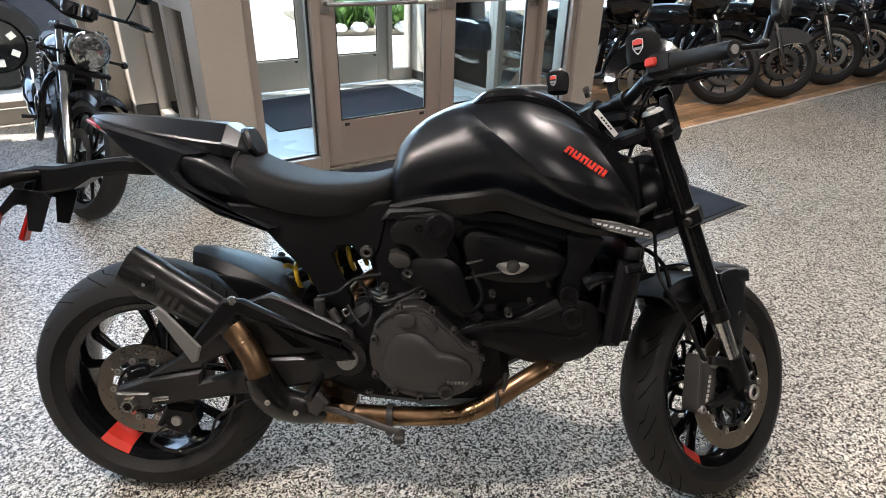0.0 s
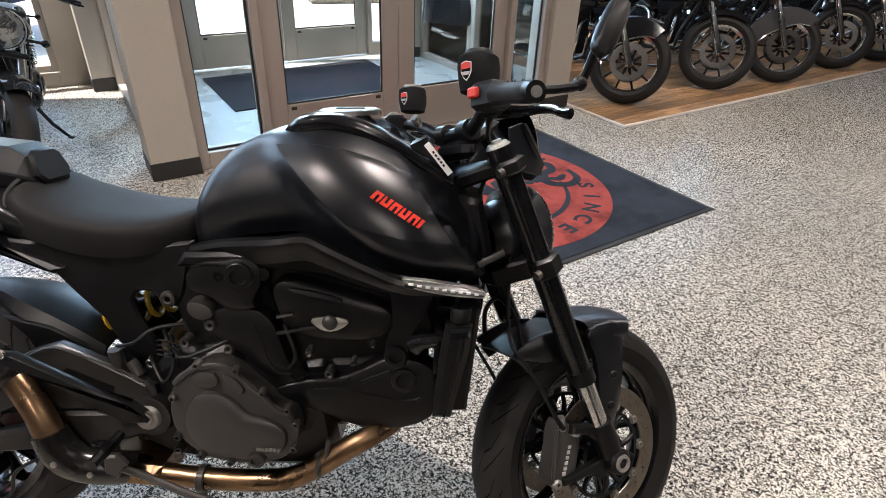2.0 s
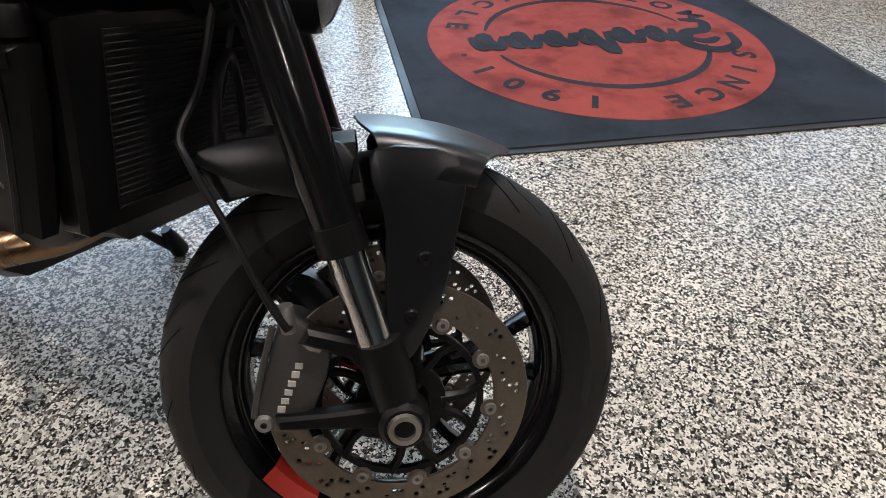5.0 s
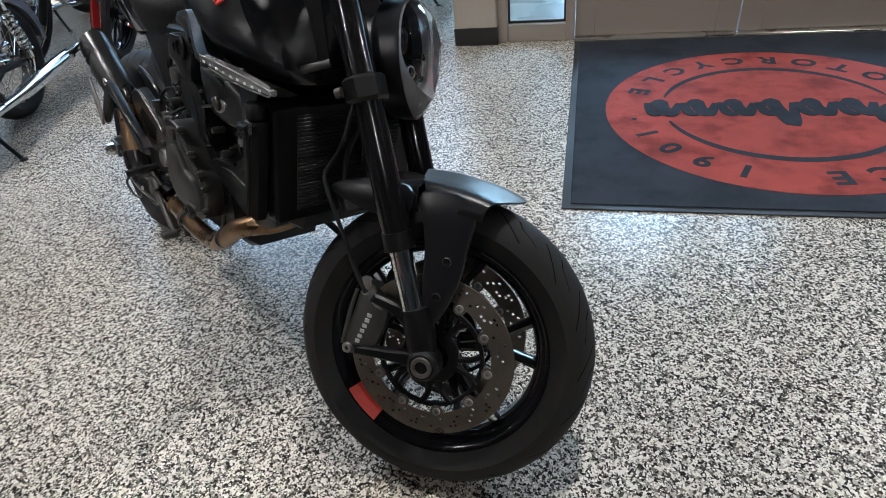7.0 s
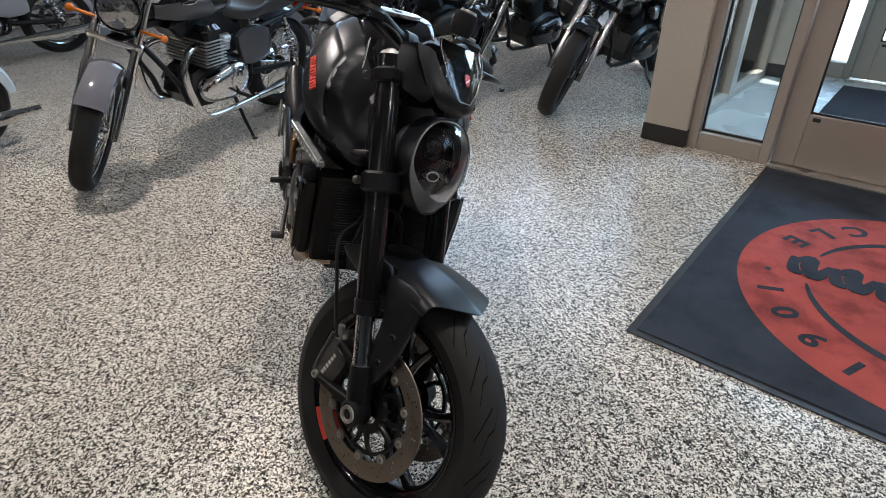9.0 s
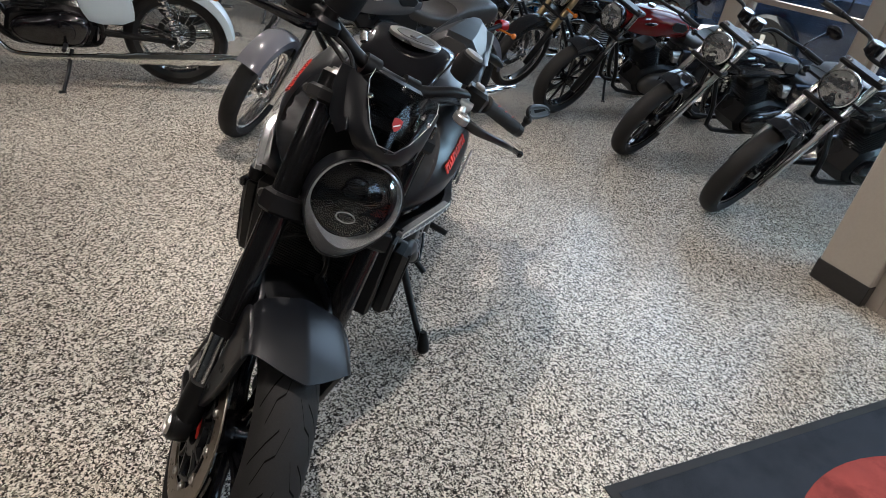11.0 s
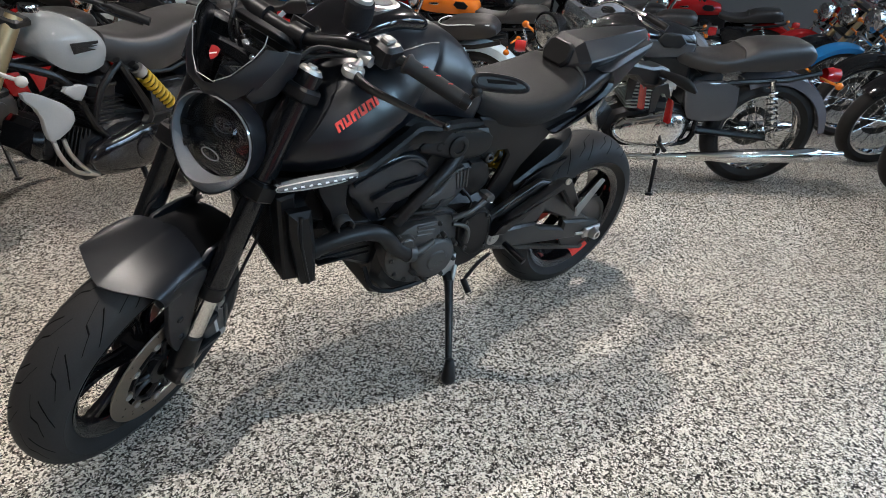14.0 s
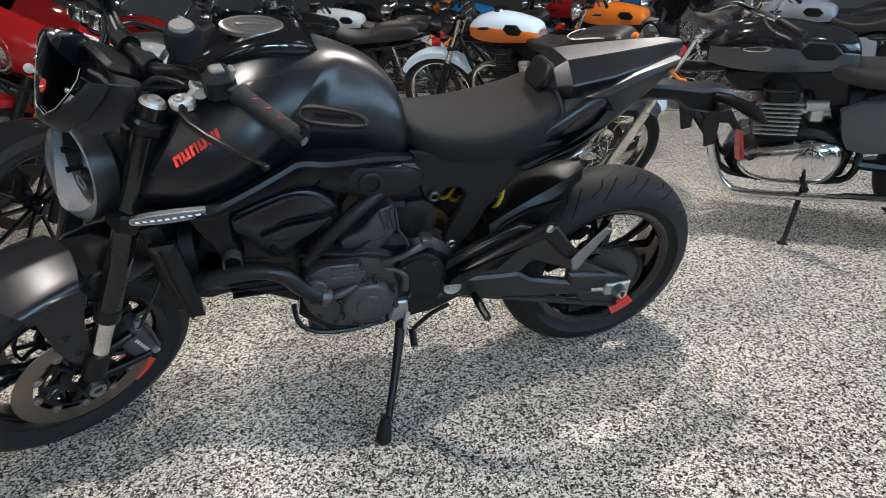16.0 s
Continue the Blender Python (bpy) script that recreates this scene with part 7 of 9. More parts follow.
    part("reservoir_cap", Shape(T).lathe([(0.001, 0.044 * big), (0.024 * big, 0.044 * big), (0.027 * big, 0.038 * big), (0.027 * big, 0.03 * big)], pr, "z", 24), M_PLASTIC if side < 0 else M_GREYPLATE, rv)
    mtx = T @ Matrix.Translation(pr + Vector((-0.036 * big if side < 0 else -0.034 * big, -0.016 * big, 0.002))) @ Matrix.Rotation(radians(25), 4, "Z")
    for mm, sc, off in ((M_WHITE, 0.86, 0.0), (M_SHADE_INK, 0.74, 0.0008)):
        part("badge", Shape(mtx).prism([(y * 1.45 * sc * big, z * 1.6 * sc * big) for y, z in SHIELD], -0.0012 - off, -0.0002 - off, 0.0003, "x"), mm, rv)
    part("badge_band", Shape(mtx).prism([(y * big, z * big) for y, z in ((-0.0105, 0.012), (0.0, 0.0155), (0.0105, 0.012), (0.0105, 0.003), (-0.0105, 0.003))], -0.0026, -0.0018, 0.0002, "x"), M_RED, rv)
    part("badge_band", Shape(mtx).prism([(y * big, z * big) for y, z in ((-0.009, -0.002), (0.009, -0.002), (0.006, -0.008), (-0.006, -0.008))], -0.0026, -0.0018, 0.0002, "x"), M_PALE, rv)
    # folded bar-end mirror
    if side > 0:
        st = Shape(T).tube([p1 + Vector((0, 0.012, 0)), Vector((1.050, 0.392, 1.070)), Vector((1.046, 0.396, 1.092))], 0.007, 8, 3)
        st.ball((1.048, 0.394, 1.082), 0.012, 10)
        part("mirror_stem", st, M_MATT, bar)
        hm = T @ Matrix.Translation((1.018, 0.424, 1.106)) @ Euler((radians(-38), radians(-8), radians(127))).to_matrix().to_4x4()
        rim_ = soft([(0.066, -0.006), (0.040, 0.010), (-0.030, 0.015), (-0.054, 0.010), (-0.056, -0.006), (-0.030, -0.012), (0.040, -0.013)], 2)
        mir = part("mirror", Shape(hm).tube([(x, 0.0, z) for x, z in rim_], 0.0055, 8, close=True), M_PLASTIC, bar, "slim black folded bar-end mirror")
        part("mirror_back", Shape(hm).prism([(x * 0.93, z * 0.90) for x, z in rim_], -0.004, 0.004, 0.002), M_MATT, mir)
        # slot is not cut through; its shade is a dark plate per face
        part("mirror_slot_shade", Shape(hm).prism([(-0.030, 0.006), (0.030, 0.006), (0.036, 0.0), (-0.026, -0.002)], 0.0035, 0.0050, 0.0005), M_SHADE_INK, mir)
        part("mirror_slot_shade", Shape(hm).prism([(-0.030, 0.006), (0.030, 0.006), (0.036, 0.0), (-0.026, -0.002)], -0.0050, -0.0035, 0.0005), M_SHADE_INK, mir)
    else:
        st = Shape(T).tube([p1 + Vector((0.004, -0.014, 0)), (1.095, -0.402, 1.056), (1.122, -0.404, 1.066), (1.150, -0.404, 1.118)], 0.0065, 8, 3).ball((1.120, -0.404, 1.064), 0.011, 10)
        part("mirror_stem", st, M_MATT, bar)
        hs = Shape(T @ Matrix.Translation((1.172, -0.412, 1.150)) @ Euler((radians(-20), radians(-50), radians(20))).to_matrix().to_4x4())
        hs.rings([[(x, y, z) for x, z in ((0.062 * k * math.copysign(abs(math.cos(q)) ** 0.6, math.cos(q)), 0.018 * k * math.copysign(abs(math.sin(q)) ** 0.6, math.sin(q))) for q in (2 * math.pi * j / 24 for j in range(24)))] for y, k in ((-0.009, 0.86), (-0.006, 0.98), (0.006, 1.0), (0.010, 0.93))])
        part("mirror", hs, M_PLASTIC, bar, "slim black folded bar-end mirror")
    for i in range(2):
        part("bar_cable", Shape(T).tube([(1.125, side * (0.17 + 0.02 * i), 1.06), (1.16, side * 0.10, 1.03 + 0.02 * i), (1.20, side * (0.05 + 0.02 * i), 1.0), (1.19, side * 0.03, 0.93), (1.17, side * 0.02, 0.85)], 0.0045, 8, 5), M_CABLE, bike)
# key tag and dealer tag
tag_m = Matrix.Translation((1.110, -0.090, 1.0005)) @ Euler((radians(-20), radians(47), radians(-16))).to_matrix().to_4x4()
tg = part("key_tag", Shape(tag_m).box((-0.037, -0.0005, -0.006), (0.037, 0.0005, 0.006), 0.0002), M_TAGP, bike, "white paper tag on the ignition key")
for i in range(5):
    part("tag_print", Shape(tag_m).box((-0.018 + i * 0.008, -0.0011, -0.002), (-0.013 + i * 0.008, -0.0004, 0.002), 0.0001), M_SHADE_INK, tg)
part("key", Shape().tube([(1.07, -0.07, 1.06), (1.06, -0.08, 1.075)], 0.008, 8), M_STEEL, bike)

# ---- entrance mat with printed round emblem ----
mat_ob = thing("entrance_mat", "dark grey square entrance mat with red round emblem", "mat", ROOM @ pose(0.928, -0.945, 0, 0, 0, 0.4))
part("mat_backing", Shape().prism([(-0.902, -0.914), (0.910, -0.914), (0.912, 0.912), (-0.918, 0.910)], 0.0005, 0.006, 0.002, "z"), M_GASKET, mat_ob, "black rubber edge")
part("mat_surface", Shape().prism([(-0.872, -0.886), (0.880, -0.886), (0.882, 0.884), (-0.888, 0.882)], 0.0055, 0.010, 0.002, "z"), M_MATGREY, mat_ob)
EMBLEM = Matrix.Translation((-0.045, -0.09, 0)) @ Matrix.Diagonal((0.92, 0.92, 1, 1))
def disc(r, z0, z1, n=72):
    return Shape(EMBLEM).prism([(r * math.cos(2 * math.pi * i / n), r * math.sin(2 * math.pi * i / n)) for i in range(n)], z0, z1, 0.0006, "z")
part("emblem_disc", disc(0.765, 0.0095, 0.0112), M_MATRED, mat_ob, "faded red pile disc")
READ = EMBLEM @ pose(0, 0, 0.0114, 0, 0, 180)  # the print is read by those who come in
def arc_text(text, r, mid, step, outward):
    n = len(text)
    for i, ch in enumerate(text):
        if ch == " ":
            continue
        a = mid + (i - (n - 1) / 2) * step * (-1 if outward else 1)
        m = READ @ Matrix.Rotation(radians(a), 4, "Z") @ Matrix.Translation((r, 0, 0)) @ Matrix.Rotation(radians(-90 if outward else 90), 4, "Z")
        letters("print_letter", ch, 0.135, 0.0005, m, M_MATGREY, mat_ob, bold=0.0045, wide=1.1)
arc_text("\u00b7SINCE 1901\u00b7", 0.64, 90, 14.5, True)
arc_text("MOTORCYCLE", 0.64, -90, 15.5, False)
ringm = Shape(EMBLEM)
for a0, a1 in ((16, 164), (196, 344)):
    rr = [radians(a0 + (a1 - a0) * i / 40) for i in range(41)]
    wid = [0.004 + 0.014 * math.sin(math.pi * i / 40) ** 0.5 for i in range(41)]
    ringm.rings([[(math.cos(a) * (0.50 + w * s), math.sin(a) * (0.50 + w * s), z) for s, z in ((-1, 0.0109), (1, 0.0109), (1, 0.0119), (-1, 0.0119))] for a, w in zip(rr, wid)])
part("emblem_ring", ringm, M_MATGREY, mat_ob)
# flowing mark in the middle, as plain swashes
def stroke(pts, w, lift):
    s = Shape()
    p = smooth_line([(x, y * 1.22, lift) for x, y in pts], 6)
    rings = []
    for i, q in enumerate(p):
        t = i / (len(p) - 1)
        k = w * 1.4 * (0.45 + 0.55 * math.sin(math.pi * t))
        q = q + Vector((0, 0, 0.0009 * t))
        d = (p[min(i + 1, len(p) - 1)] - p[max(i - 1, 0)]).normalized()
        e = Vector((-d.y, d.x, 0)) * k
        rings.append([q + e + Vector((0, 0, -0.0005)), q - e + Vector((0, 0, -0.0005)), q - e + Vector((0, 0, 0.0008)), q + e + Vector((0, 0, 0.0008))])
    s.rings([[READ @ v for v in r] for r in rings])
    return s
SWASH = [([(-0.66, 0.02), (-0.62, 0.13), (-0.50, 0.17), (-0.40, 0.10), (-0.46, 0.0), (-0.56, -0.02), (-0.60, -0.10), (-0.50, -0.13)], 0.026), ([(-0.58, 0.06), (-0.50, 0.09), (-0.43, 0.05)], 0.020)]
for k in range(6):
    x, tall = -0.37 + k * 0.165, 0.145 if k == 2 else 0.055
    SWASH.append(([(x - 0.035, -0.045), (x + 0.01, tall), (x + 0.045, 0.0), (x + 0.05, -0.065), (x + 0.10, -0.02)], 0.024))
    SWASH.append(([(x + 0.055, 0.055), (x + 0.095, 0.045), (x + 0.115, -0.05)], 0.018))
for i, (pts, w) in enumerate(SWASH):
    part("emblem_stroke", stroke(pts, w, i * 0.00018), M_MATGREY, mat_ob)

# ---- plank platform ----
M_PLANK = material("oak_vinyl_plank", (0.36, 0.205, 0.098), 0.38, 0, 9, 0.45, 0.06, blotch=2.5)
plank_nodes = M_PLANK.node_tree
info = plank_nodes.nodes.new("ShaderNodeObjectInfo")
hue = plank_nodes.nodes.new("ShaderNodeHueSaturation")
mrp = plank_nodes.nodes.new("ShaderNodeMapRange")
mrp.inputs["To Min"].default_value, mrp.inputs["To Max"].default_value = 0.66, 1.36
streak_co, streak_map, streak, streak_mr, streak_mul = (plank_nodes.nodes.new(q) for q in ("ShaderNodeTexCoord", "ShaderNodeMapping", "ShaderNodeTexNoise", "ShaderNodeMapRange", "ShaderNodeMath"))
streak_map.inputs["Scale"].default_value = (2.2, 26.0, 1.0)
streak.inputs["Scale"].default_value, streak.inputs["Detail"].default_value = 1.6, 5
streak_mr.inputs["From Min"].default_value, streak_mr.inputs["From Max"].default_value = 0.34, 0.64
streak_mr.inputs["To Min"].default_value, streak_mr.inputs["To Max"].default_value = 0.45, 1.30
streak_mul.operation = "MULTIPLY"
add_random = plank_nodes.nodes.new("ShaderNodeVectorMath")
add_random.operation = "ADD"
plank_nodes.links.new(streak_co.outputs["Object"], add_random.inputs[0])
plank_nodes.links.new(info.outputs["Location"], add_random.inputs[1])
plank_nodes.links.new(add_random.outputs[0], streak_map.inputs["Vector"])
plank_nodes.links.new(streak_map.outputs[0], streak.inputs["Vector"])
plank_nodes.links.new(streak.outputs["Fac"], streak_mr.inputs["Value"])
plank_nodes.links.new(streak_mr.outputs[0], streak_mul.inputs[0])
plank_nodes.links.new(mrp.outputs[0], streak_mul.inputs[1])
plank_nodes.links.new(info.outputs["Random"], mrp.inputs["Value"])
plank_nodes.links.new(streak_mul.outputs[0], hue.inputs["Value"])
pb = plank_nodes.nodes["Principled BSDF"]
old = pb.inputs["Base Color"].links[0].from_socket
plank_nodes.links.new(old, hue.inputs["Color"])
plank_nodes.links.new(hue.outputs[0], pb.inputs["Base Color"])
platform = thing("plank_platform", "low display platform laid with brown oak planks", "platform", ROOM, kind="structure")
part("platform_core", Shape().box((2.47, -0.63, 0.0005), (10.4, 2.28, 0.010), 0.001), M_GASKET, platform)
edge = Shape().box((2.455, -0.648, 0.0005), (10.4, -0.632, 0.019), 0.003)
part("edge_trim", edge, M_WHITETRIM, platform, "pale metal edge trim")
part("edge_trim", Shape().box((2.455, -0.632, 0.0005), (2.472, 2.28, 0.019), 0.003), M_WHITETRIM, platform)
plank_meshes = {}
row = 0
n0 = -0.63
while n0 < 2.2:
    u0 = 2.474 - (row * 0.43) % 0.96
    while u0 < 10.38:
        a, b = max(u0, 2.474), min(u0 + 0.96, 10.38)
        if b - a > 0.05:
            key = round(b - a, 3)
            if key not in plank_meshes:
                plank_meshes[key] = Shape().box((0.001, 0.001, 0.0), (key - 0.001, 0.125, 0.008), 0.0015).mesh("plank", M_PLANK)
            pl = new("plank", plank_meshes[key])
            pl.parent = platform
            pl.location = (a, n0, 0.0102)
        u0 += 0.96
    n0 += 0.127
    row += 1

# ---- the other motorcycles ----
M_PAINTS = {}
def paint(c, rough=0.07, metal=0.0):
    key = (c, rough, metal)
    if key not in M_PAINTS:
        M_PAINTS[key] = material("tank_paint", c, rough, metal, 200, 0.06, 0.01, coat=0.0, rough_vary=0.03, spec=0.45)
    return M_PAINTS[key]
BLACK, SILVER, ORANGE, PALEBLUE, WHITE_, REDP, BLUEP, GREYP = (0.009, 0.009, 0.010), (0.24, 0.25, 0.27), (0.62, 0.15, 0.015), (0.50, 0.60, 0.66), (0.62, 0.63, 0.62), (0.26, 0.009, 0.009), (0.02, 0.15, 0.36), (0.055, 0.055, 0.058)
M_GOLD = material("gold_anodised", (0.30, 0.23, 0.13), 0.34, 0.8, 90, 0.08, 0.01)
M_AMBER = material("amber_lens", (0.45, 0.12, 0.012), 0.15, 0, 90, 0.08, 0.0, coat=0.6)
M_LAMPGLASS = material("headlamp_glass", (0.34, 0.35, 0.36), 0.06, 0.9, 45, 0.3, 0.9, coat=0.4)
lg = M_LAMPGLASS.node_tree
facet = lg.nodes.new("ShaderNodeTexVoronoi")
facet.inputs["Scale"].default_value = 38
lg.links.new(lg.nodes["Texture Coordinate"].outputs["Object"], facet.inputs["Vector"])
lg.links.new(facet.outputs["Distance"], lg.nodes["Bump"].inputs["Height"])
lg.nodes["Bump"].inputs["Distance"].default_value = 0.004
M_BGDISC = material("dull_disc_steel", (0.055, 0.053, 0.050), 0.36, 1.0, 200, 0.15, 0.05)
M_BROWNSEAT = material("smooth_seat_vinyl", (0.020, 0.018, 0.017), 0.42, 0, 500, 0.15, 0.2)


def spoked_wheel(parent, c, R, half, wire, m, disc_r, rim_mat, n_cast=10):
    c = Vector(c)
    rr = R - half * 1.45
    s = Shape(m).lathe([(rr + 0.006, -half * 0.62), (rr - 0.012, -half * 0.5), (rr - 0.016, 0), (rr - 0.012, half * 0.5), (rr + 0.006, half * 0.62), (rr, 0)], c, "y", 48, close=True)
    s.lathe([(0.001, -0.055), (0.028, -0.055), (0.04, -0.03), (0.03, 0), (0.04, 0.03), (0.028, 0.055), (0.001, 0.055)], c, "y", 20)
    w = part("wheel", s, rim_mat, parent)
    t = Shape(m).lathe([(rr, -half * 0.66), (rr + half * 0.5, -half)] + [(R - half * 0.8 * (1 - math.cos(b)), half * math.sin(b)) for b in (radians(-66 + 16.5 * i) for i in range(9))] + [(rr + half * 0.5, half), (rr, half * 0.66)], c, "y", 56)
    part("tyre", t, M_TYRE, w, "black tyre")
    if wire:
        sp = Shape(m)
        for i in range(36):
            a = 2 * math.pi * i / 36
            y = 0.045 if i % 2 else -0.045
            b = a + (0.28 if i % 4 < 2 else -0.28)
            sp.tube([c + Vector((0.036 * math.cos(b), y, 0.036 * math.sin(b))), c + Vector(((rr - 0.012) * math.cos(a), 0, (rr - 0.012) * math.sin(a)))], 0.0019, 4)
        part("wire_spokes", sp, M_CHROME, w, kind="stuff")
    else:
        for i in range(n_cast):
            a = 2 * math.pi * i / n_cast
            part("spoke", Shape(m).tube([c + Vector((0.03 * math.cos(a), 0, 0.03 * math.sin(a))), c + Vector(((rr - 0.012) * math.cos(a + 0.1), 0, (rr - 0.012) * math.sin(a + 0.1)))], [0.012, 0.008], 6), M_GLOSS if rim_mat is M_CHROME else rim_mat, w)
    for y in ((-half - 0.012,) if disc_r < 0 else (-half - 0.012, half + 0.012)):
        q = abs(disc_r)
        part("brake_disc", Shape(m).lathe([(q * 0.68, y - 0.002), (q, y - 0.002), (q, y + 0.002), (q * 0.68, y + 0.002)], c, "y", 40, close=True), M_BGDISC, w)
    return w


def fender(parent, c, R, half, a0, a1, mat_, m, valance=0.03, name="fender"):
    c = Vector(c)
    rings = []
    for i in range(19):
        a = radians(a0 + (a1 - a0) * i / 18)
        k = 1 + 0.35 * valance / 0.03 * math.sin(math.pi * i / 18)
        row = [(y * half, dr * (k if abs(y) == 1 else 1)) for y, dr in ((-1, -valance), (-0.93, 0), (-0.5, 0.014), (0, 0.018), (0.5, 0.014), (0.93, 0), (1, -valance))]
        ring = [c + Vector(((R + dr) * math.cos(a), y, (R + dr) * math.sin(a))) for y, dr in row]
        ring += [c + Vector(((R + dr - 0.004) * math.cos(a), y * 0.96, (R + dr - 0.004) * math.sin(a))) for y, dr in row[::-1]]
        rings.append(ring)
    return part(name, Shape(m).rings(rings), mat_, parent)


def cycle(label, front_at, heading, spec, group="display motorcycles"):
    """A parked motorcycle. spec holds its measures and colours."""
    g = dict(wb=1.49, Rf=0.33, Rr=0.32, hf=0.05, hr=0.062, rake=27, steer=24, lean=10, wire=True, tank=BLACK, tank2=None, side=BLACK, fend=BLACK, fork=M_CHROME, bars=0.36, bar_z=1.02,
             seat_z=0.79, tank_z=0.94, fairing=0, bags=0, mufflers=M_CHROME, engine=M_CHROME, screen=0, lampm=M_CHROME, wide=0.0, shock=M_CHROME, piping=False, valance=0.03, twin=False, high=False, front_arc=(150, 40), rimm=None, guards=0, signal=M_AMBER, big=0)
    g.update(spec)
    wb, Rf, Rr = g["wb"], g["Rf"], g["Rr"]
    h = radians(heading)
    rear_at = (front_at[0] - wb * math.cos(h), front_at[1] - wb * math.sin(h))
    ob = thing("motorcycle", label, "motorcycle", Matrix.Translation((*rear_at, g.get("z", 0.0))) @ Matrix.Rotation(h, 4, "Z") @ Matrix.Rotation(radians(-g["lean"]), 4, "X"), group=group)
    ca = math.tan(radians(g["rake"]))
    F = Vector((wb, 0, Rf))
    o, axis = F - Vector((0.05, 0, 0)), Vector((-math.sin(radians(g["rake"])), 0, math.cos(radians(g["rake"]))))
    T = Matrix.Translation(o) @ Matrix.Rotation(radians(g["steer"]), 4, axis) @ Matrix.Translation(-o)
    rim = g["rimm"] or (M_CHROME if g["wire"] else M_GLOSS)
    spoked_wheel(ob, F, Rf, g["hf"], g["wire"], T, -0.15 if not g["fairing"] else 0.15, rim)
    back = 0.12 if g.get("mono") else 0.0  # short swingarm
    spoked_wheel(ob, (back, 0, Rr), Rr, g["hr"], g["wire"], None, -0.12, rim)
    fm = paint(g["fend"])
    a0, a1 = g["front_arc"]
    fender(ob, F, Rf + 0.022, g["hf"] + 0.018, a0, a1, fm, T, g["valance"], "front_fender")
    if g["valance"] > 0.05:
        for s in (-1, 1):
            rim_pts = []
            for i in range(19):
                a, r_ = radians(a0 + (a1 - a0) * i / 18), Rf + 0.022 - g["valance"] * (1 + 0.35 * g["valance"] / 0.03 * math.sin(math.pi * i / 18))
                rim_pts.append(F + Vector((r_ * math.cos(a), s * (g["hf"] + 0.019), r_ * math.sin(a))))
            part("fender_trim", Shape(T).tube(rim_pts, 0.007, 8), M_CHROME, ob, "chrome fender edge")
        crest = [Vector((F.x + (Rf + 0.030) * math.cos(radians(a)), 0, F.z + (Rf + 0.030) * math.sin(radians(a)))) for a in range(int(a1), int(a1) + 60, 7)]
        part("fender_crest", Shape(T).tube(crest, [0.006 + 0.002 * (i % 2) for i in range(len(crest))], 8), M_CHROME, ob, "chrome fender crest")
    fender(ob, (back, 0, Rr), Rr + 0.03, g["hr"] + 0.02, 175 if not g["high"] else 150, 60, fm, None, 0.035, "rear_fender")
    def leg(z, y=0.0, dx=0.0):
        return (wb - (z - Rf) * ca + dx, y, z)
    for s in (-1, 1):
        y = s * (g["hf"] + 0.045)
        lo = Shape(T).tube([leg(Rf - 0.03, y), leg(Rf + 0.05, y), leg(Rf + 0.28, y)], [0.024, 0.029, 0.027], 14)
        fk = part("fork_leg", lo, g["fork"] if not g["twin"] else M_MATT, ob)
        part("fork_slider", Shape(T).tube([leg(Rf + 0.27, y), leg(g["bar_z"] - 0.05, y)], 0.021 if not g["twin"] else 0.027, 14), M_CHROME if not g["twin"] else g["fork"], fk)
        part("turn_signal", Shape(T).tube([leg(0.80, s * 0.10, 0.03), leg(0.80, s * 0.19, 0.03)], 0.008, 8).ball(leg(0.80, s * 0.205, 0.03), (0.022, 0.02, 0.02), 12), g["signal"], ob)
        gp = Vector(leg(g["bar_z"] + 0.04, s * (g["bars"] - 0.06), -0.13 - g.get("pull", 0)))
        part("grip", Shape(T).tube([gp, gp + Vector((-0.03, s * 0.12, -0.01))], 0.017, 12), M_CABLE, ob)
        part("lever", Shape(T).tube([gp + Vector((0.03, -s * 0.04, 0)), gp + Vector((0.055, s * 0.03, -0.005)), gp + Vector((0.02, s * 0.12, -0.012))], 0.006, 8, 3), M_GLOSS if g["twin"] or g.get("vee") else M_CHROME, ob)
        mi = gp + Vector((-0.02, s * 0.02, 0.14))
        part("mirror", Shape(T).tube([gp + Vector((0, -s * 0.03, 0)), gp + Vector((0.01, -s * 0.01, 0.07)), mi], 0.005, 8, 3).ball(mi + Vector((0, s * 0.03, 0.02)), (0.016, 0.055, 0.036), 14), M_GLOSS if g["twin"] or g.get("vee") else M_CHROME, ob)
    for z in (g["bar_z"] - 0.07, 0.72 if g["bar_z"] > 0.95 else 0.68):
        part("fork_clamp", Shape(T).box(tuple(Vector(leg(z)) - Vector((0.06, g["hf"] + 0.075, 0.016))), tuple(Vector(leg(z)) + Vector((0.03, g["hf"] + 0.075, 0.016))), 0.008), M_CHROME if g["fork"] is M_CHROME and not g.get("vee") else M_MATT, ob)
    b = g["bar_z"]
    hb = [leg(b + 0.04, y_, -0.02 - 0.11 * abs(y_) / 0.3 - g.get("pull", 0) * abs(y_) / 0.3) for y_ in (-(g["bars"] - 0.06), -0.22, -0.12)] + [leg(b, -0.06), leg(b, 0.06)] + [leg(b + 0.04, y_, -0.02 - 0.11 * abs(y_) / 0.3 - g.get("pull", 0) * abs(y_) / 0.3) for y_ in (0.12, 0.22, g["bars"] - 0.06)]
    part("handlebar", Shape(T).tube(hb, 0.0115, 10, 4), M_MATT if g["twin"] or g.get("vee") else M_CHROME, ob)
    lz = g.get("lamp_z", 0.88)
    L_ = Vector(leg(lz, 0, 0.10))
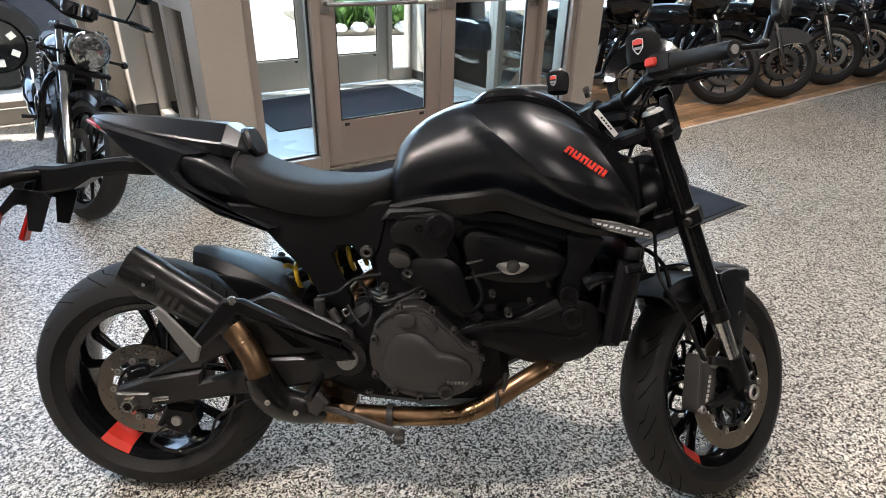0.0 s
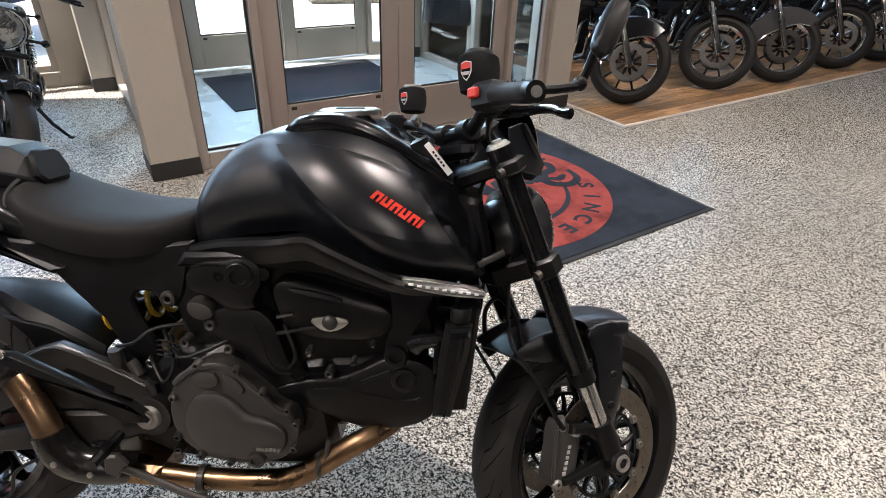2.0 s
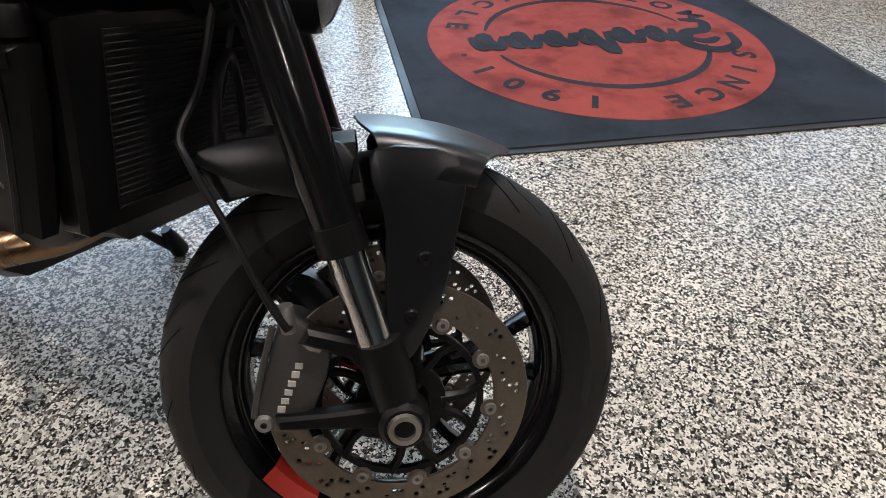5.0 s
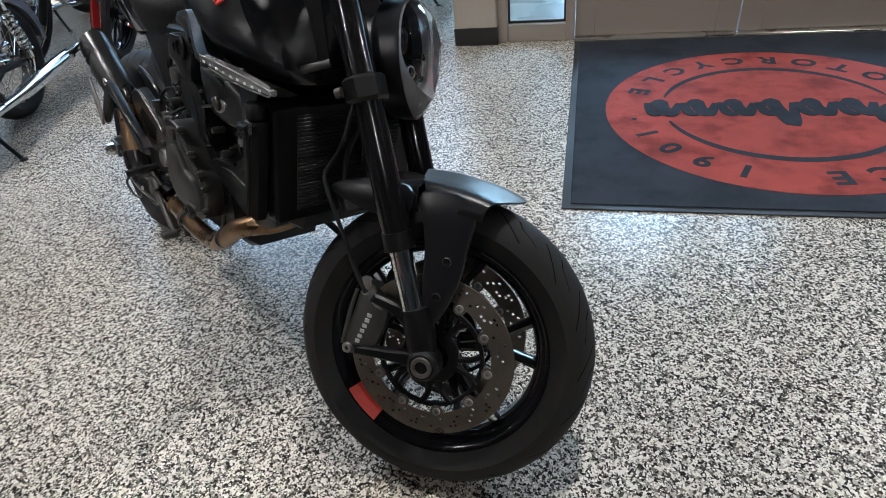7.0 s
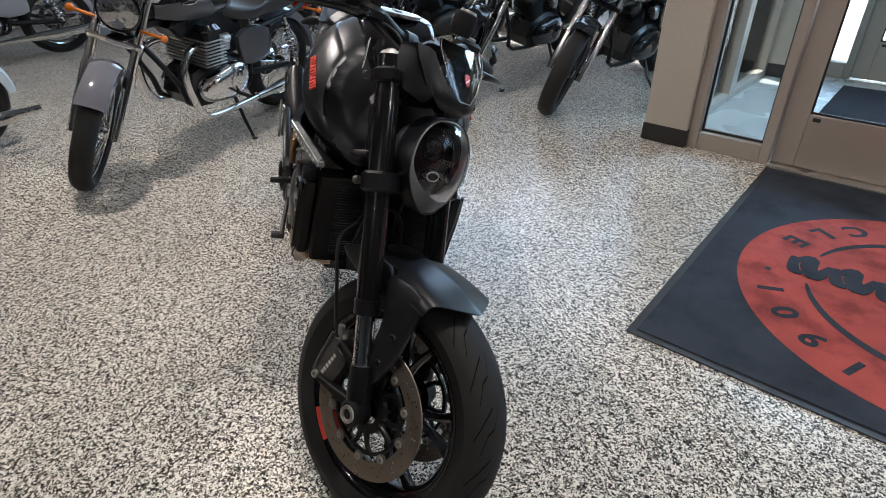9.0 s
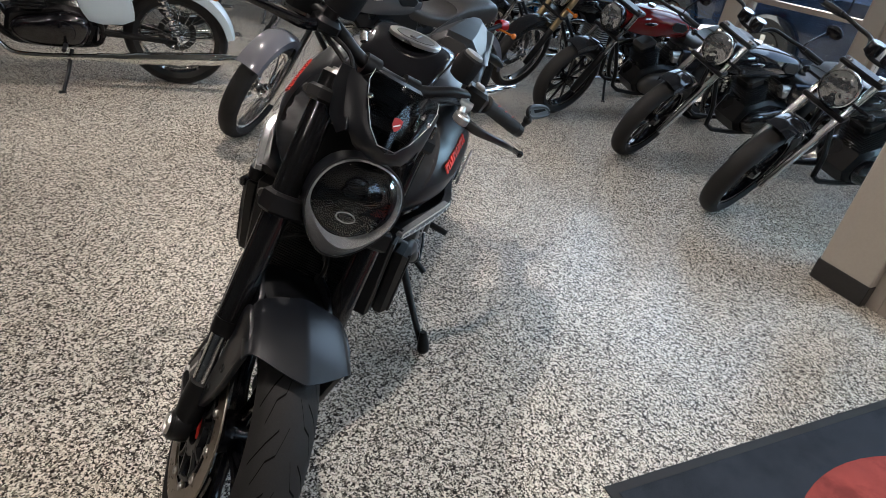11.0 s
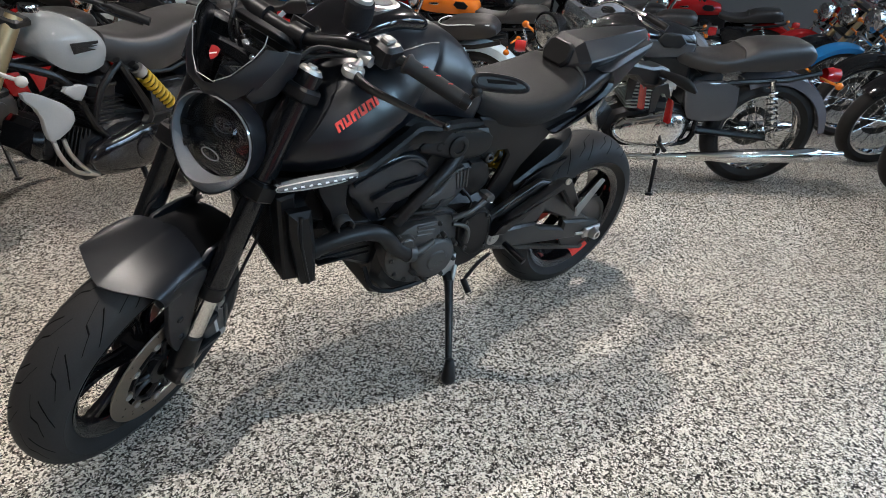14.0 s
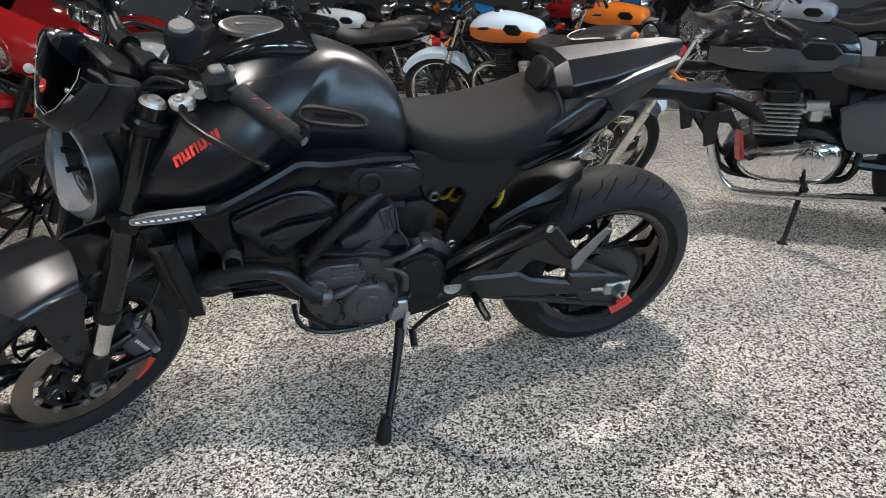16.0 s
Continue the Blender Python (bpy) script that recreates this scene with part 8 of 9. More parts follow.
    hl = part("headlight", Shape(T).lathe([(0.001, -0.11), (0.05, -0.10), (0.085, -0.05), (0.098, 0.0), (0.10, 0.02), (0.092, 0.024)], L_, "x", 28), g["lampm"], ob)
    part("lamp_lens", Shape(T).lathe([(0.092, 0.02), (0.075, 0.034), (0.04, 0.043), (0.001, 0.046)], L_, "x", 28), M_LAMPGLASS, hl)
    if not g["fairing"]:
        for s in (-1, 1):
            part("gauge", Shape(T).lathe([(0.001, 0.04), (0.036, 0.04), (0.04, 0.034), (0.04, -0.02), (0.02, -0.03)], leg(b + 0.03, s * 0.05, 0.02), "z", 20), M_GLOSS if g.get("vee") else g["lampm"], ob)
    # chassis tubes
    fr = Shape()
    hx, hz = wb - (0.80 - Rf) * ca, 0.80
    for s in (-1, 1):
        if g.get("mono"):
            fr.tube([(hx, s * 0.03, 0.80), (1.04, s * 0.09, 0.755), (0.93, s * 0.125, 0.69), (0.84, s * 0.13, 0.51), (0.74, s * 0.12, 0.42)], 0.015, 8, 3)
            fr.tube([(0.69, s * 0.125, 0.75), (0.79, s * 0.13, 0.66), (0.84, s * 0.13, 0.52)], 0.014, 8, 2)
            fr.tube([(0.70, s * 0.12, 0.76), (0.60, s * 0.13, 0.60), (0.55, s * 0.13, 0.50), (0.62, s * 0.12, 0.42)], [0.016, 0.022, 0.026, 0.03], 8, 3)
            fr.tube([(0.66, s * 0.11, 0.72), (0.40, s * 0.11, 0.68), (0.10, s * 0.10, 0.78)], 0.012, 8, 3)
            fr.tube([(0.62, s * 0.12, 0.44), (0.45, s * 0.13, 0.47), (0.25, s * 0.12, 0.36), (back, s * 0.11, Rr)], [0.03, 0.034, 0.026, 0.02], 8, 3, flat=0.7)
            continue
        down = [(hx - 0.12, s * 0.09, 0.45), (hx - 0.20, s * 0.10, 0.285)] if g.get("vee") else [(hx - 0.14, s * 0.08, 0.60), (hx - 0.27, s * 0.10, 0.42), (hx - 0.36, s * 0.10, 0.285)]
        fr.tube([(hx - 0.02, s * 0.02, hz - 0.03)] + down + [(0.52, s * 0.11, 0.275), (0.42, s * 0.11, 0.34), (0.40, s * 0.11, 0.60), (0.0, s * 0.11, 0.66), (-0.18, s * 0.10, 0.70)], 0.016, 8, 3)
        fr.tube([(0.42, s * 0.10, 0.36), (0.2, s * 0.10, 0.34), (0.0, s * 0.10, Rr)], [0.025, 0.02, 0.018], 8, 2)
    fr.tube([(hx, 0, hz + 0.08), (hx - 0.03, 0, hz - 0.05), (0.62, 0, 0.76), (0.40, 0, 0.66)], 0.024, 10, 3)
    part("frame", fr, M_MATT, ob)
    # tank
    tz = g["tank_z"]
    x1, x0 = g.get("tank_to", hx - 0.02), g.get("tank_from", 0.60)
    ln = x1 - x0
    wd = g["wide"]
    tk = [(x0 - 0.02, tz - 0.10, 0.06, tz - 0.14, tz - 0.17, 0.05), (x0 + 0.02, tz - 0.05, 0.095 + wd, tz - 0.12, tz - 0.18, 0.07), (x0 + ln * 0.35, tz - 0.005, 0.125 + wd, tz - 0.10, tz - 0.185, 0.09), (x0 + ln * 0.65, tz + 0.01, 0.135 + wd, tz - 0.085, tz - 0.18, 0.10), (x0 + ln * 0.88, tz - 0.012, 0.115 + wd, tz - 0.09, tz - 0.165, 0.09), (x1 + 0.01, tz - 0.06, 0.07, tz - 0.10, tz - 0.15, 0.06)]
    if g.get("mono"):
        tk = [(0.705, 0.80, 0.06, 0.79, 0.765, 0.05), (0.73, 0.862, 0.105, 0.80, 0.745, 0.09), (0.79, 0.906, 0.13, 0.82, 0.728, 0.11), (0.87, 0.930, 0.142, 0.83, 0.727, 0.12), (0.94, 0.920, 0.13, 0.835, 0.75, 0.11), (0.985, 0.884, 0.09, 0.84, 0.79, 0.08), (1.0, 0.850, 0.05, 0.835, 0.82, 0.04)]
    tank_ = part("fuel_tank", Shape().rings(half_loft(tk, k=4)), paint(g["tank"]), ob)
    if g["tank2"]:
        tk2 = [(a, min(z + 0, zs + 0.03), w + 0.003, zs, lo - 0.003, wl + 0.003) for a, z, w, zs, lo, wl in tk]
        part("tank_lower_colour", Shape().rings(half_loft(tk2, k=4)), paint(g["tank2"]), tank_)
    for s in (-1, 1):
        if g.get("mono"):
            wing_ = [(0.924, 0.850), (0.800, 0.852), (0.800, 0.842), (0.840, 0.838), (0.804, 0.834), (0.850, 0.828), (0.812, 0.820), (0.911, 0.809)]
            part("tank_badge", Shape().prism(wing_, s * 0.1405, s * 0.1445, 0.001), M_GLOSS, tank_, "dark winged tank badge")
            continue
        part("knee_pad", Shape().prism([(x0 + 0.06, tz - 0.10), (x0 + 0.10, tz - 0.06), (x0 + 0.19, tz - 0.055), (x0 + 0.22, tz - 0.09), (x0 + 0.18, tz - 0.125), (x0 + 0.09, tz - 0.13)], s * (0.118 + wd), s * (0.134 + wd), 0.006), M_PLASTIC, tank_)
        bx = x0 + ln * 0.58
        part("tank_badge", cast([(bx - 0.004, tz - 0.070), (bx + 0.115, tz - 0.074), (bx + 0.120, tz - 0.092), (bx + 0.02, tz - 0.098)], s * (0.128 + wd), s * (0.1385 + wd), 0.001, 0.003, 1), M_CHROME, tank_, "chrome tank badge")
        part("badge_inlay", cast([(bx + 0.014, tz - 0.077), (bx + 0.104, tz - 0.080), (bx + 0.106, tz - 0.088), (bx + 0.026, tz - 0.091)], s * (0.137 + wd), s * (0.140 + wd), 0, 0.001, 1), M_GLOSS, tank_)
    part("filler_cap", Shape().lathe([(0.001, 0.018), (0.03, 0.016), (0.034, 0.006), (0.034, -0.01)], (x0 + ln * 0.6, 0, tz + 0.006), "z", 22), M_CHROME, tank_)
    # seat
    sz = g["seat_z"]
    st = [(-0.14, sz + 0.01, 0.08, sz - 0.02, sz - 0.05, 0.07), (-0.08, sz + 0.055, 0.115, sz, sz - 0.07, 0.10), (0.06, sz + 0.060, 0.13, sz - 0.005, sz - 0.085, 0.115), (0.19, sz + 0.045, 0.135, sz - 0.02, sz - 0.09, 0.12), (0.27, sz + 0.0, 0.138, sz - 0.035, sz - 0.09, 0.12), (0.37, sz - 0.02, 0.14, sz - 0.05, sz - 0.10, 0.12), (0.50, sz - 0.01, 0.12, sz - 0.045, sz - 0.09, 0.10), (0.60, sz + 0.02, 0.085, sz - 0.02, sz - 0.06, 0.07)]
    if g.get("mono"):
        st = [(-0.06, 0.86, 0.07, 0.84, 0.81, 0.06), (0.0, 0.905, 0.11, 0.86, 0.80, 0.10), (0.14, 0.925, 0.13, 0.86, 0.78, 0.11), (0.30, 0.900, 0.14, 0.83, 0.735, 0.12), (0.46, 0.858, 0.142, 0.78, 0.690, 0.12), (0.60, 0.846, 0.12, 0.78, 0.705, 0.10), (0.71, 0.862, 0.08, 0.80, 0.755, 0.07)]
    se = part("seat", Shape().rings(half_loft(st, k=4, power=0.6)), M_BROWNSEAT, ob)
    if g["piping"]:
        for s in (-1, 1):
            part("piping", Shape().tube([(-0.10, s * 0.108, sz + 0.02), (0.08, s * 0.13, sz + 0.02), (0.20, s * 0.136, sz + 0.012), (0.27, s * 0.10, sz + 0.02), (0.29, 0, sz + 0.022)], 0.004, 6, 4), M_WHITE, se)
    if not g.get("mono"):
        part("seat_seam", Shape().tube([(0.27, -0.137, sz - 0.03), (0.26, -0.10, sz + 0.014), (0.26, 0, sz + 0.024), (0.26, 0.10, sz + 0.014), (0.27, 0.137, sz - 0.03)], 0.004, 6, 4), M_GASKET, se)
    for s in (-1, 1):
        part("side_cover", cast([(0.545, 0.640), (0.250, 0.645), (0.225, 0.520), (0.235, 0.430), (0.470, 0.412), (0.520, 0.500)], s * 0.10, s * 0.132, 0.006, 0.010, 1) if not g.get("vee") else Shape().prism([(0.36, 0.66), (0.60, 0.66), (0.60, 0.58), (0.52, 0.46), (0.42, 0.46), (0.36, 0.54)], s * 0.10, s * 0.135, 0.012), paint(g["side"]), ob)
        sx = -0.02 if not g["twin"] else 0.05
        if g.get("mono"):
            if s > 0:
                sh = part("rear_shock", Shape().tube([(0.38, 0.13, 0.49), (0.62, 0.12, 0.735)], 0.016, 10), M_MATT, ob)
                cp = []
                for i in range(80):
                    q = Vector((0.425, 0.13, 0.535)).lerp(Vector((0.575, 0.125, 0.69)), i / 79)
                    a = i / 79 * 2 * math.pi * 8
                    cp.append(q + Vector((0.72, 0, -0.69)) * math.cos(a) * 0.027 + Vector((0, math.sin(a) * 0.027, 0)))
                part("spring", Shape().tube(cp, 0.0085, 8), g["shock"], sh)
                part("spring_collar", Shape().tube([(0.575, 0.125, 0.69), (0.60, 0.122, 0.715)], 0.030, 14), M_ALLOY, sh)
                part("radiator_panel", cast([(1.165, 0.700), (1.107, 0.703), (0.955, 0.618), (0.950, 0.547), (1.050, 0.490), (1.076, 0.520), (1.090, 0.620)], 0.145, 0.165, 0.002, 0.008, 1), paint((0.30, 0.30, 0.295)), ob, "grey painted side panel")
                part("tank_side_panel", cast([(0.995, 0.692), (0.861, 0.692), (0.880, 0.650), (0.908, 0.618)], 0.128, 0.145, 0.002, 0.006, 1), paint((0.30, 0.30, 0.295)), ob)
                part("pivot_ring", Shape().lathe([(0.024, 0.172), (0.034, 0.178), (0.044, 0.174), (0.046, 0.15)], (0.721, 0, 0.367), "y", 24), M_ALLOY, ob, "bright pivot ring")
                for dx_ in (0.0, 0.042):
                    part("header_pipe", Shape().tube([(1.045 - dx_, 0.15, 0.495), (1.03 - dx_, 0.16, 0.43), (0.97 - dx_, 0.16, 0.35), (0.86, 0.15, 0.30)], 0.009, 10, 4), M_STEEL, ob)
            continue
        sh = part("rear_shock", Shape().tube([(sx, s * 0.14, Rr + 0.02), (sx + 0.10, s * 0.13, 0.66)], 0.014, 10), M_CHROME, ob)
        co = Shape()
        cp = []
        for i in range(64):
            q = Vector((sx + 0.01, s * 0.14, Rr + 0.06)).lerp(Vector((sx + 0.09, s * 0.13, 0.62)), i / 63)
            a = i / 63 * 2 * math.pi * 8
            cp.append(q + Vector((math.cos(a) * 0.026, math.sin(a) * 0.026, 0)))
        part("spring", co.tube(cp, 0.005, 6), g["shock"], sh)
    # engine: cases, barrels with fins, covers
    en = Shape().prism([(0.46, 0.30), (0.44, 0.42), (0.52, 0.50), (0.72, 0.52), (0.90, 0.46), (0.94, 0.34), (0.88, 0.26), (0.56, 0.25)], -0.12, 0.12, 0.025)
    eg = part("engine", en, M_MATT, ob)
    for s in (-1, 1):
        cv_ = Shape()
        out = smooth_line([(0.48, 0, 0.37), (0.50, 0, 0.45), (0.60, 0, 0.48), (0.72, 0, 0.46), (0.85, 0, 0.43), (0.90, 0, 0.36), (0.84, 0, 0.29), (0.68, 0, 0.265), (0.53, 0, 0.285), (0.48, 0, 0.37)], 4)[:-1]
        mid = Vector((0.68, 0, 0.37))
        cv_.rings([[mid + (q - mid) * sc + Vector((0, s * yy, 0)) for q in out] for yy, sc in ((0.10, 1.0), (0.135, 1.0), (0.160, 0.94), (0.176, 0.80), (0.184, 0.52), (0.187, 0.10))])
        part("engine_cover", cv_, g["engine"], eg)
        for bx_, bz_ in ((0.51, 0.43), (0.62, 0.465), (0.83, 0.42), (0.86, 0.33), (0.70, 0.28), (0.53, 0.31)):
            part("cover_bolt", Shape().ball((bx_, s * 0.158, bz_), (0.009, 0.008, 0.009), 8), M_STEEL, eg)
        part("round_cover", Shape().lathe([(0.001, s * 0.20), (0.045, s * 0.197), (0.062, s * 0.19), (0.068, s * 0.172)], (0.62, 0, 0.38), "y", 30), g["engine"], eg)
    if g.get("mono"):
        cyl = ((0.76, 0.44, 4), (0.84, 0.40, -72))
    elif g.get("vee"):
        cyl = ((0.80, 0.45, -26), (0.64, 0.45, 24))
    else:
        cyl = ((0.77, 0.47, 0),)
        part("air_box", Shape().prism([(0.50, 0.60), (0.62, 0.585), (0.66, 0.66), (0.94, 0.66), (1.0, 0.72), (0.96, 0.76), (0.52, 0.76)], -0.075, 0.075, 0.015), M_MATT, ob)
    for x, z, tilt in cyl:
        mm = Matrix.Translation((x, 0, z)) @ Matrix.Rotation(radians(-tilt), 4, "Y")
        hw = 0.155 if len(cyl) == 1 else 0.075 if g.get("vee") else 0.10
        part("cylinder", Shape(mm).box((-0.065, -hw, 0), (0.065, hw, 0.24), 0.02), M_MATT, eg)
        for k in range(8):
            part("cooling_fin", Shape(mm).box((-0.085, -hw - 0.012, 0.03 + k * 0.019), (0.085, hw + 0.012, 0.036 + k * 0.019), 0.002), M_ALLOY if g["engine"] is M_CHROME and not g.get("vee") else M_MATT, eg)
        part("rocker_cover", Shape(mm).box((-0.075, -hw - 0.005, 0.19), (0.075, hw + 0.005, 0.25), 0.025), M_GLOSS if not g.get("vee") else M_DKALLOY, eg)
    for s in (-1, 1) if not g.get("mono") else ():
        part("carburettor", Shape().tube([(0.66, s * 0.08, 0.60), (0.58, s * 0.09, 0.61)], [0.03, 0.026], 12).box((0.595, s * 0.09 - 0.03, 0.545), (0.65, s * 0.09 + 0.03, 0.60), 0.008), M_ALLOY, eg)
    # exhausts
    for s in ((-1, 1) if not (g.get("vee") or g.get("mono")) else (-1,)):
        if g["high"]:
            pts = [(0.82, s * 0.10, 0.60), (0.92, s * 0.14, 0.50), (0.88, s * 0.17, 0.34), (0.70, s * 0.18, 0.30), (0.45, s * 0.18, 0.36)]
            ex_ = part("header_pipe", Shape().tube(pts, 0.018, 12, 5), M_MATT, ob)
            if s < 0:
                part("muffler", Shape().tube([(0.42, -0.17, 0.38), (0.36, -0.18, 0.42), (0.10, -0.19, 0.60), (-0.02, -0.19, 0.67)], [0.024, 0.042, 0.048, 0.042], 16), M_CARBON, ex_)
        else:
            pts = [(0.84, s * 0.10, 0.61), (0.95, s * 0.13, 0.60), (1.02, s * 0.16, 0.53), (1.005, s * 0.175, 0.40), (0.94, s * 0.185, 0.268), (0.83, s * 0.19, 0.226), (0.45, s * 0.19, 0.234)]
            ex_ = part("header_pipe", Shape().tube(pts, 0.019, 12, 5), g["mufflers"], ob)
            part("muffler", Shape().tube([(0.46, s * 0.19, 0.236), (0.32, s * 0.195, 0.240), (0.24, s * 0.197, 0.244), (-0.20, s * 0.205, 0.268), (-0.28, s * 0.205, 0.272), (-0.30, s * 0.205, 0.273), (-0.41, s * 0.205, 0.280), (-0.415, s * 0.205, 0.280)], [0.023, 0.026, 0.037, 0.041, 0.036, 0.026, 0.022, 0.014], 18), g["mufflers"], ex_)
            if g.get("vee"):
                part("muffler", Shape().tube([(0.55, s * 0.21, 0.36), (0.42, s * 0.215, 0.37), (-0.30, s * 0.22, 0.42), (-0.34, s * 0.22, 0.42)], [0.022, 0.04, 0.042, 0.03], 16), g["mufflers"], ex_)
        part("foot_peg", Shape().tube([(0.62, s * 0.12, 0.30), (0.62, s * 0.27, 0.30)], 0.012, 10), M_CABLE, ob)
    part("tail_lamp", Shape().lathe([(0.001, -0.05), (0.038, -0.045), (0.045, 0.0), (0.04, 0.03)], (-0.30 if not g["high"] else -0.2 + 1.4 * back, 0, 0.66 + back), "x", 18), M_REDLENS, ob, "red tail lamp")
    for s in (-1, 1):
        part("turn_signal", Shape().tube([(-0.22 + 1.6 * back, s * 0.06, 0.66 + back), (-0.24 + 1.6 * back, s * 0.17, 0.66 + back)], 0.007, 8).ball((-0.245 + 1.6 * back, s * 0.19, 0.66 + back), (0.022, 0.02, 0.02), 12), g["signal"], ob)
    # stand: reaches the floor on the leaning side
    ln_ = math.tan(radians(g["lean"]))
    part("side_stand", Shape().tube([(0.60, 0.13, 0.25), (0.63, 0.22, 0.14), (0.66, 0.31, 0.31 * ln_ + 0.004)], [0.013, 0.011, 0.010], 8), M_MATT, ob)
    part("stand_foot", Shape().ball((0.665, 0.318, 0.318 * ln_ + 0.004), (0.024, 0.02, 0.008), 10), M_MATT, ob)
    # touring parts
    if g["fairing"]:
        fp = paint(g["tank"])
        c = Vector(leg(0.93, 0, 0.06))
        fa = [[c + Vector((-0.20 + dx, 0, 0)) + Vector((0.0, w * math.cos(q), hh * math.sin(q))) for q in (2 * math.pi * j / 28 for j in range(28))] for dx, w, hh in ((-0.02, 0.36, 0.20), (0.10, 0.35, 0.21), (0.22, 0.27, 0.17), (0.30, 0.15, 0.11), (0.325, 0.03, 0.03))]
        fa_ = part("fairing", Shape(T).rings(fa), fp, ob, "rounded fairing")
        part("headlamp_surround", Shape(T).lathe([(0.10, -0.01), (0.118, 0.0), (0.11, 0.03), (0.098, 0.03)], c + Vector((0.08, 0, -0.02)), "x", 28, close=True), M_CHROME, fa_)
        part("lamp_lens", Shape(T).lathe([(0.098, 0.02), (0.07, 0.045), (0.001, 0.055)], c + Vector((0.08, 0, -0.02)), "x", 28), M_LAMPGLASS, fa_)
        ws = [[c + Vector((-0.12 + dx - 0.16 * (y / 0.3) ** 2, y * wk, zz)) for y in (-0.3, -0.2, -0.1, 0, 0.1, 0.2, 0.3)] for dx, zz, wk in ((0.16, 0.14, 1.0), (0.06, 0.27, 0.95), (-0.04, 0.38, 0.8))]
        wt = [r + [q - Vector((0.004, 0, 0.002)) for q in r[::-1]] for r in ws]
        wo = part("windscreen", Shape(T).rings(wt), M_SMOKE, fa_, "tinted windscreen")
        wo.visible_shadow = False
    if g["screen"]:
        c = Vector(leg(1.03, 0, 0.10))
        ws = [[c + Vector((dx - 0.10 * (y / 0.2) ** 2, y * wk, zz)) for y in (-0.2, -0.12, 0, 0.12, 0.2)] for dx, zz, wk in ((0.06, -0.10, 0.7), (0.03, 0.0, 1.0), (-0.03, 0.12, 0.95), (-0.09, 0.22, 0.7))]
        wt = [r + [q - Vector((0.003, 0, 0.002)) for q in r[::-1]] for r in ws]
        wo = part("fly_screen", Shape(T).rings(wt), M_CLEAR, ob, "clear plastic fly screen")
        wo.visible_shadow = False
    if g["bags"]:
        for s in (-1, 1):
            bg = half_loft([(-0.42, 0.58, 0.05, 0.52, 0.36, 0.04), (-0.38, 0.64, 0.10, 0.56, 0.34, 0.09), (-0.10, 0.66, 0.115, 0.58, 0.36, 0.10), (0.18, 0.64, 0.105, 0.56, 0.38, 0.09), (0.24, 0.58, 0.06, 0.52, 0.42, 0.05)], k=3, power=0.5)
            part("saddlebag", Shape(Matrix.Translation((0, s * 0.30, 0))).rings(bg), paint(g["tank"]), ob, "hard saddlebag")
    if g["guards"]:
        for s in (-1, 1):
            part("crash_bar", Shape().tube([(hx - 0.16, s * 0.08, 0.62), (hx - 0.10, s * 0.30, 0.58), (hx - 0.08, s * 0.36, 0.44), (hx - 0.14, s * 0.28, 0.28), (hx - 0.22, s * 0.10, 0.24)], 0.016, 10, 4), M_CHROME, ob, "chrome crash bar")
            part("leg_shield", Shape().prism([(s * 0.14, 0.70), (s * 0.34, 0.64), (s * 0.36, 0.46), (s * 0.26, 0.32), (s * 0.14, 0.34)], hx - 0.17, hx - 0.12, 0.012, "x"), paint(g["tank"]), ob)
    parked.append((ob, g))
    return ob


parked = []
GROUP_W, GROUP_P = "motorcycles along the windows", "touring motorcycles on the platform"
cycle("black and silver classic twin with chrome exhausts on side stand", (-0.71, -1.08), -37, dict(wb=1.52, tank_from=0.53, tank_to=1.07, Rf=0.315, tank=BLACK, tank2=GREYP, side=GREYP, fend=(0.11, 0.11, 0.125), screen=1, lean=9, steer=39, front_arc=(140, 48), lampm=M_GLOSS))
cycle("orange and pale blue classic twin with white-piped seat", (-0.50, -3.20), -56, dict(tank_from=0.54, tank_to=1.08, engine=M_GLOSS, tank=PALEBLUE, tank2=ORANGE, side=PALEBLUE, fend=PALEBLUE, fork=M_MATT, piping=True, lean=9, steer=22, lampm=M_GLOSS))
cycle("silver-tanked scrambler with gold fork tubes and yellow shock spring", (1.96, -1.18), 33, dict(mono=True, signal=M_PALE, tank=(0.26, 0.26, 0.255), side=BLACK, fend=BLACK, fork=M_GOLD, twin=True, high=True, wire=False, engine=M_GLOSS, shock=M_YELLOW, wb=1.46, steer=20, front_arc=(120, 55), bars=0.40, hf=0.06, hr=0.085, lamp_z=0.93, seat_z=0.81))
CR = dict(signal=M_GLOSS, engine=M_GLOSS, mufflers=M_GLOSS, wb=1.60, rake=31, hf=0.056, hr=0.085, Rf=0.318, vee=True, seat_z=0.70, tank_z=0.86, bar_z=0.98, bars=0.40, fend=BLACK, lean=11, steer=20, wire=False, lamp_z=0.84, front_arc=(135, 65))
cycle("black cruiser with chrome fork and round headlight", (-1.16, 1.69), -56, dict(CR, wide=0.02), GROUP_W)
cycle("black cruiser with chrome fork and low seat", (-1.86, 1.20), -56, dict(CR, steer=24), GROUP_W)
cycle("dark red roadster with black fork and cast wheels", (-2.52, 0.60), -56, dict(CR, tank=(0.10, 0.006, 0.006), fork=M_MATT, engine=M_DKALLOY, mufflers=M_MATT, rake=27, wb=1.5, seat_z=0.76, tank_z=0.92, lampm=M_GLOSS), GROUP_W)
cycle("black scrambler with gold fork tubes and amber lamps", (-3.08, 0.16), -56, dict(fork=M_GOLD, twin=True, wire=True, lean=10, bars=0.40, lampm=M_CHROME), GROUP_W)
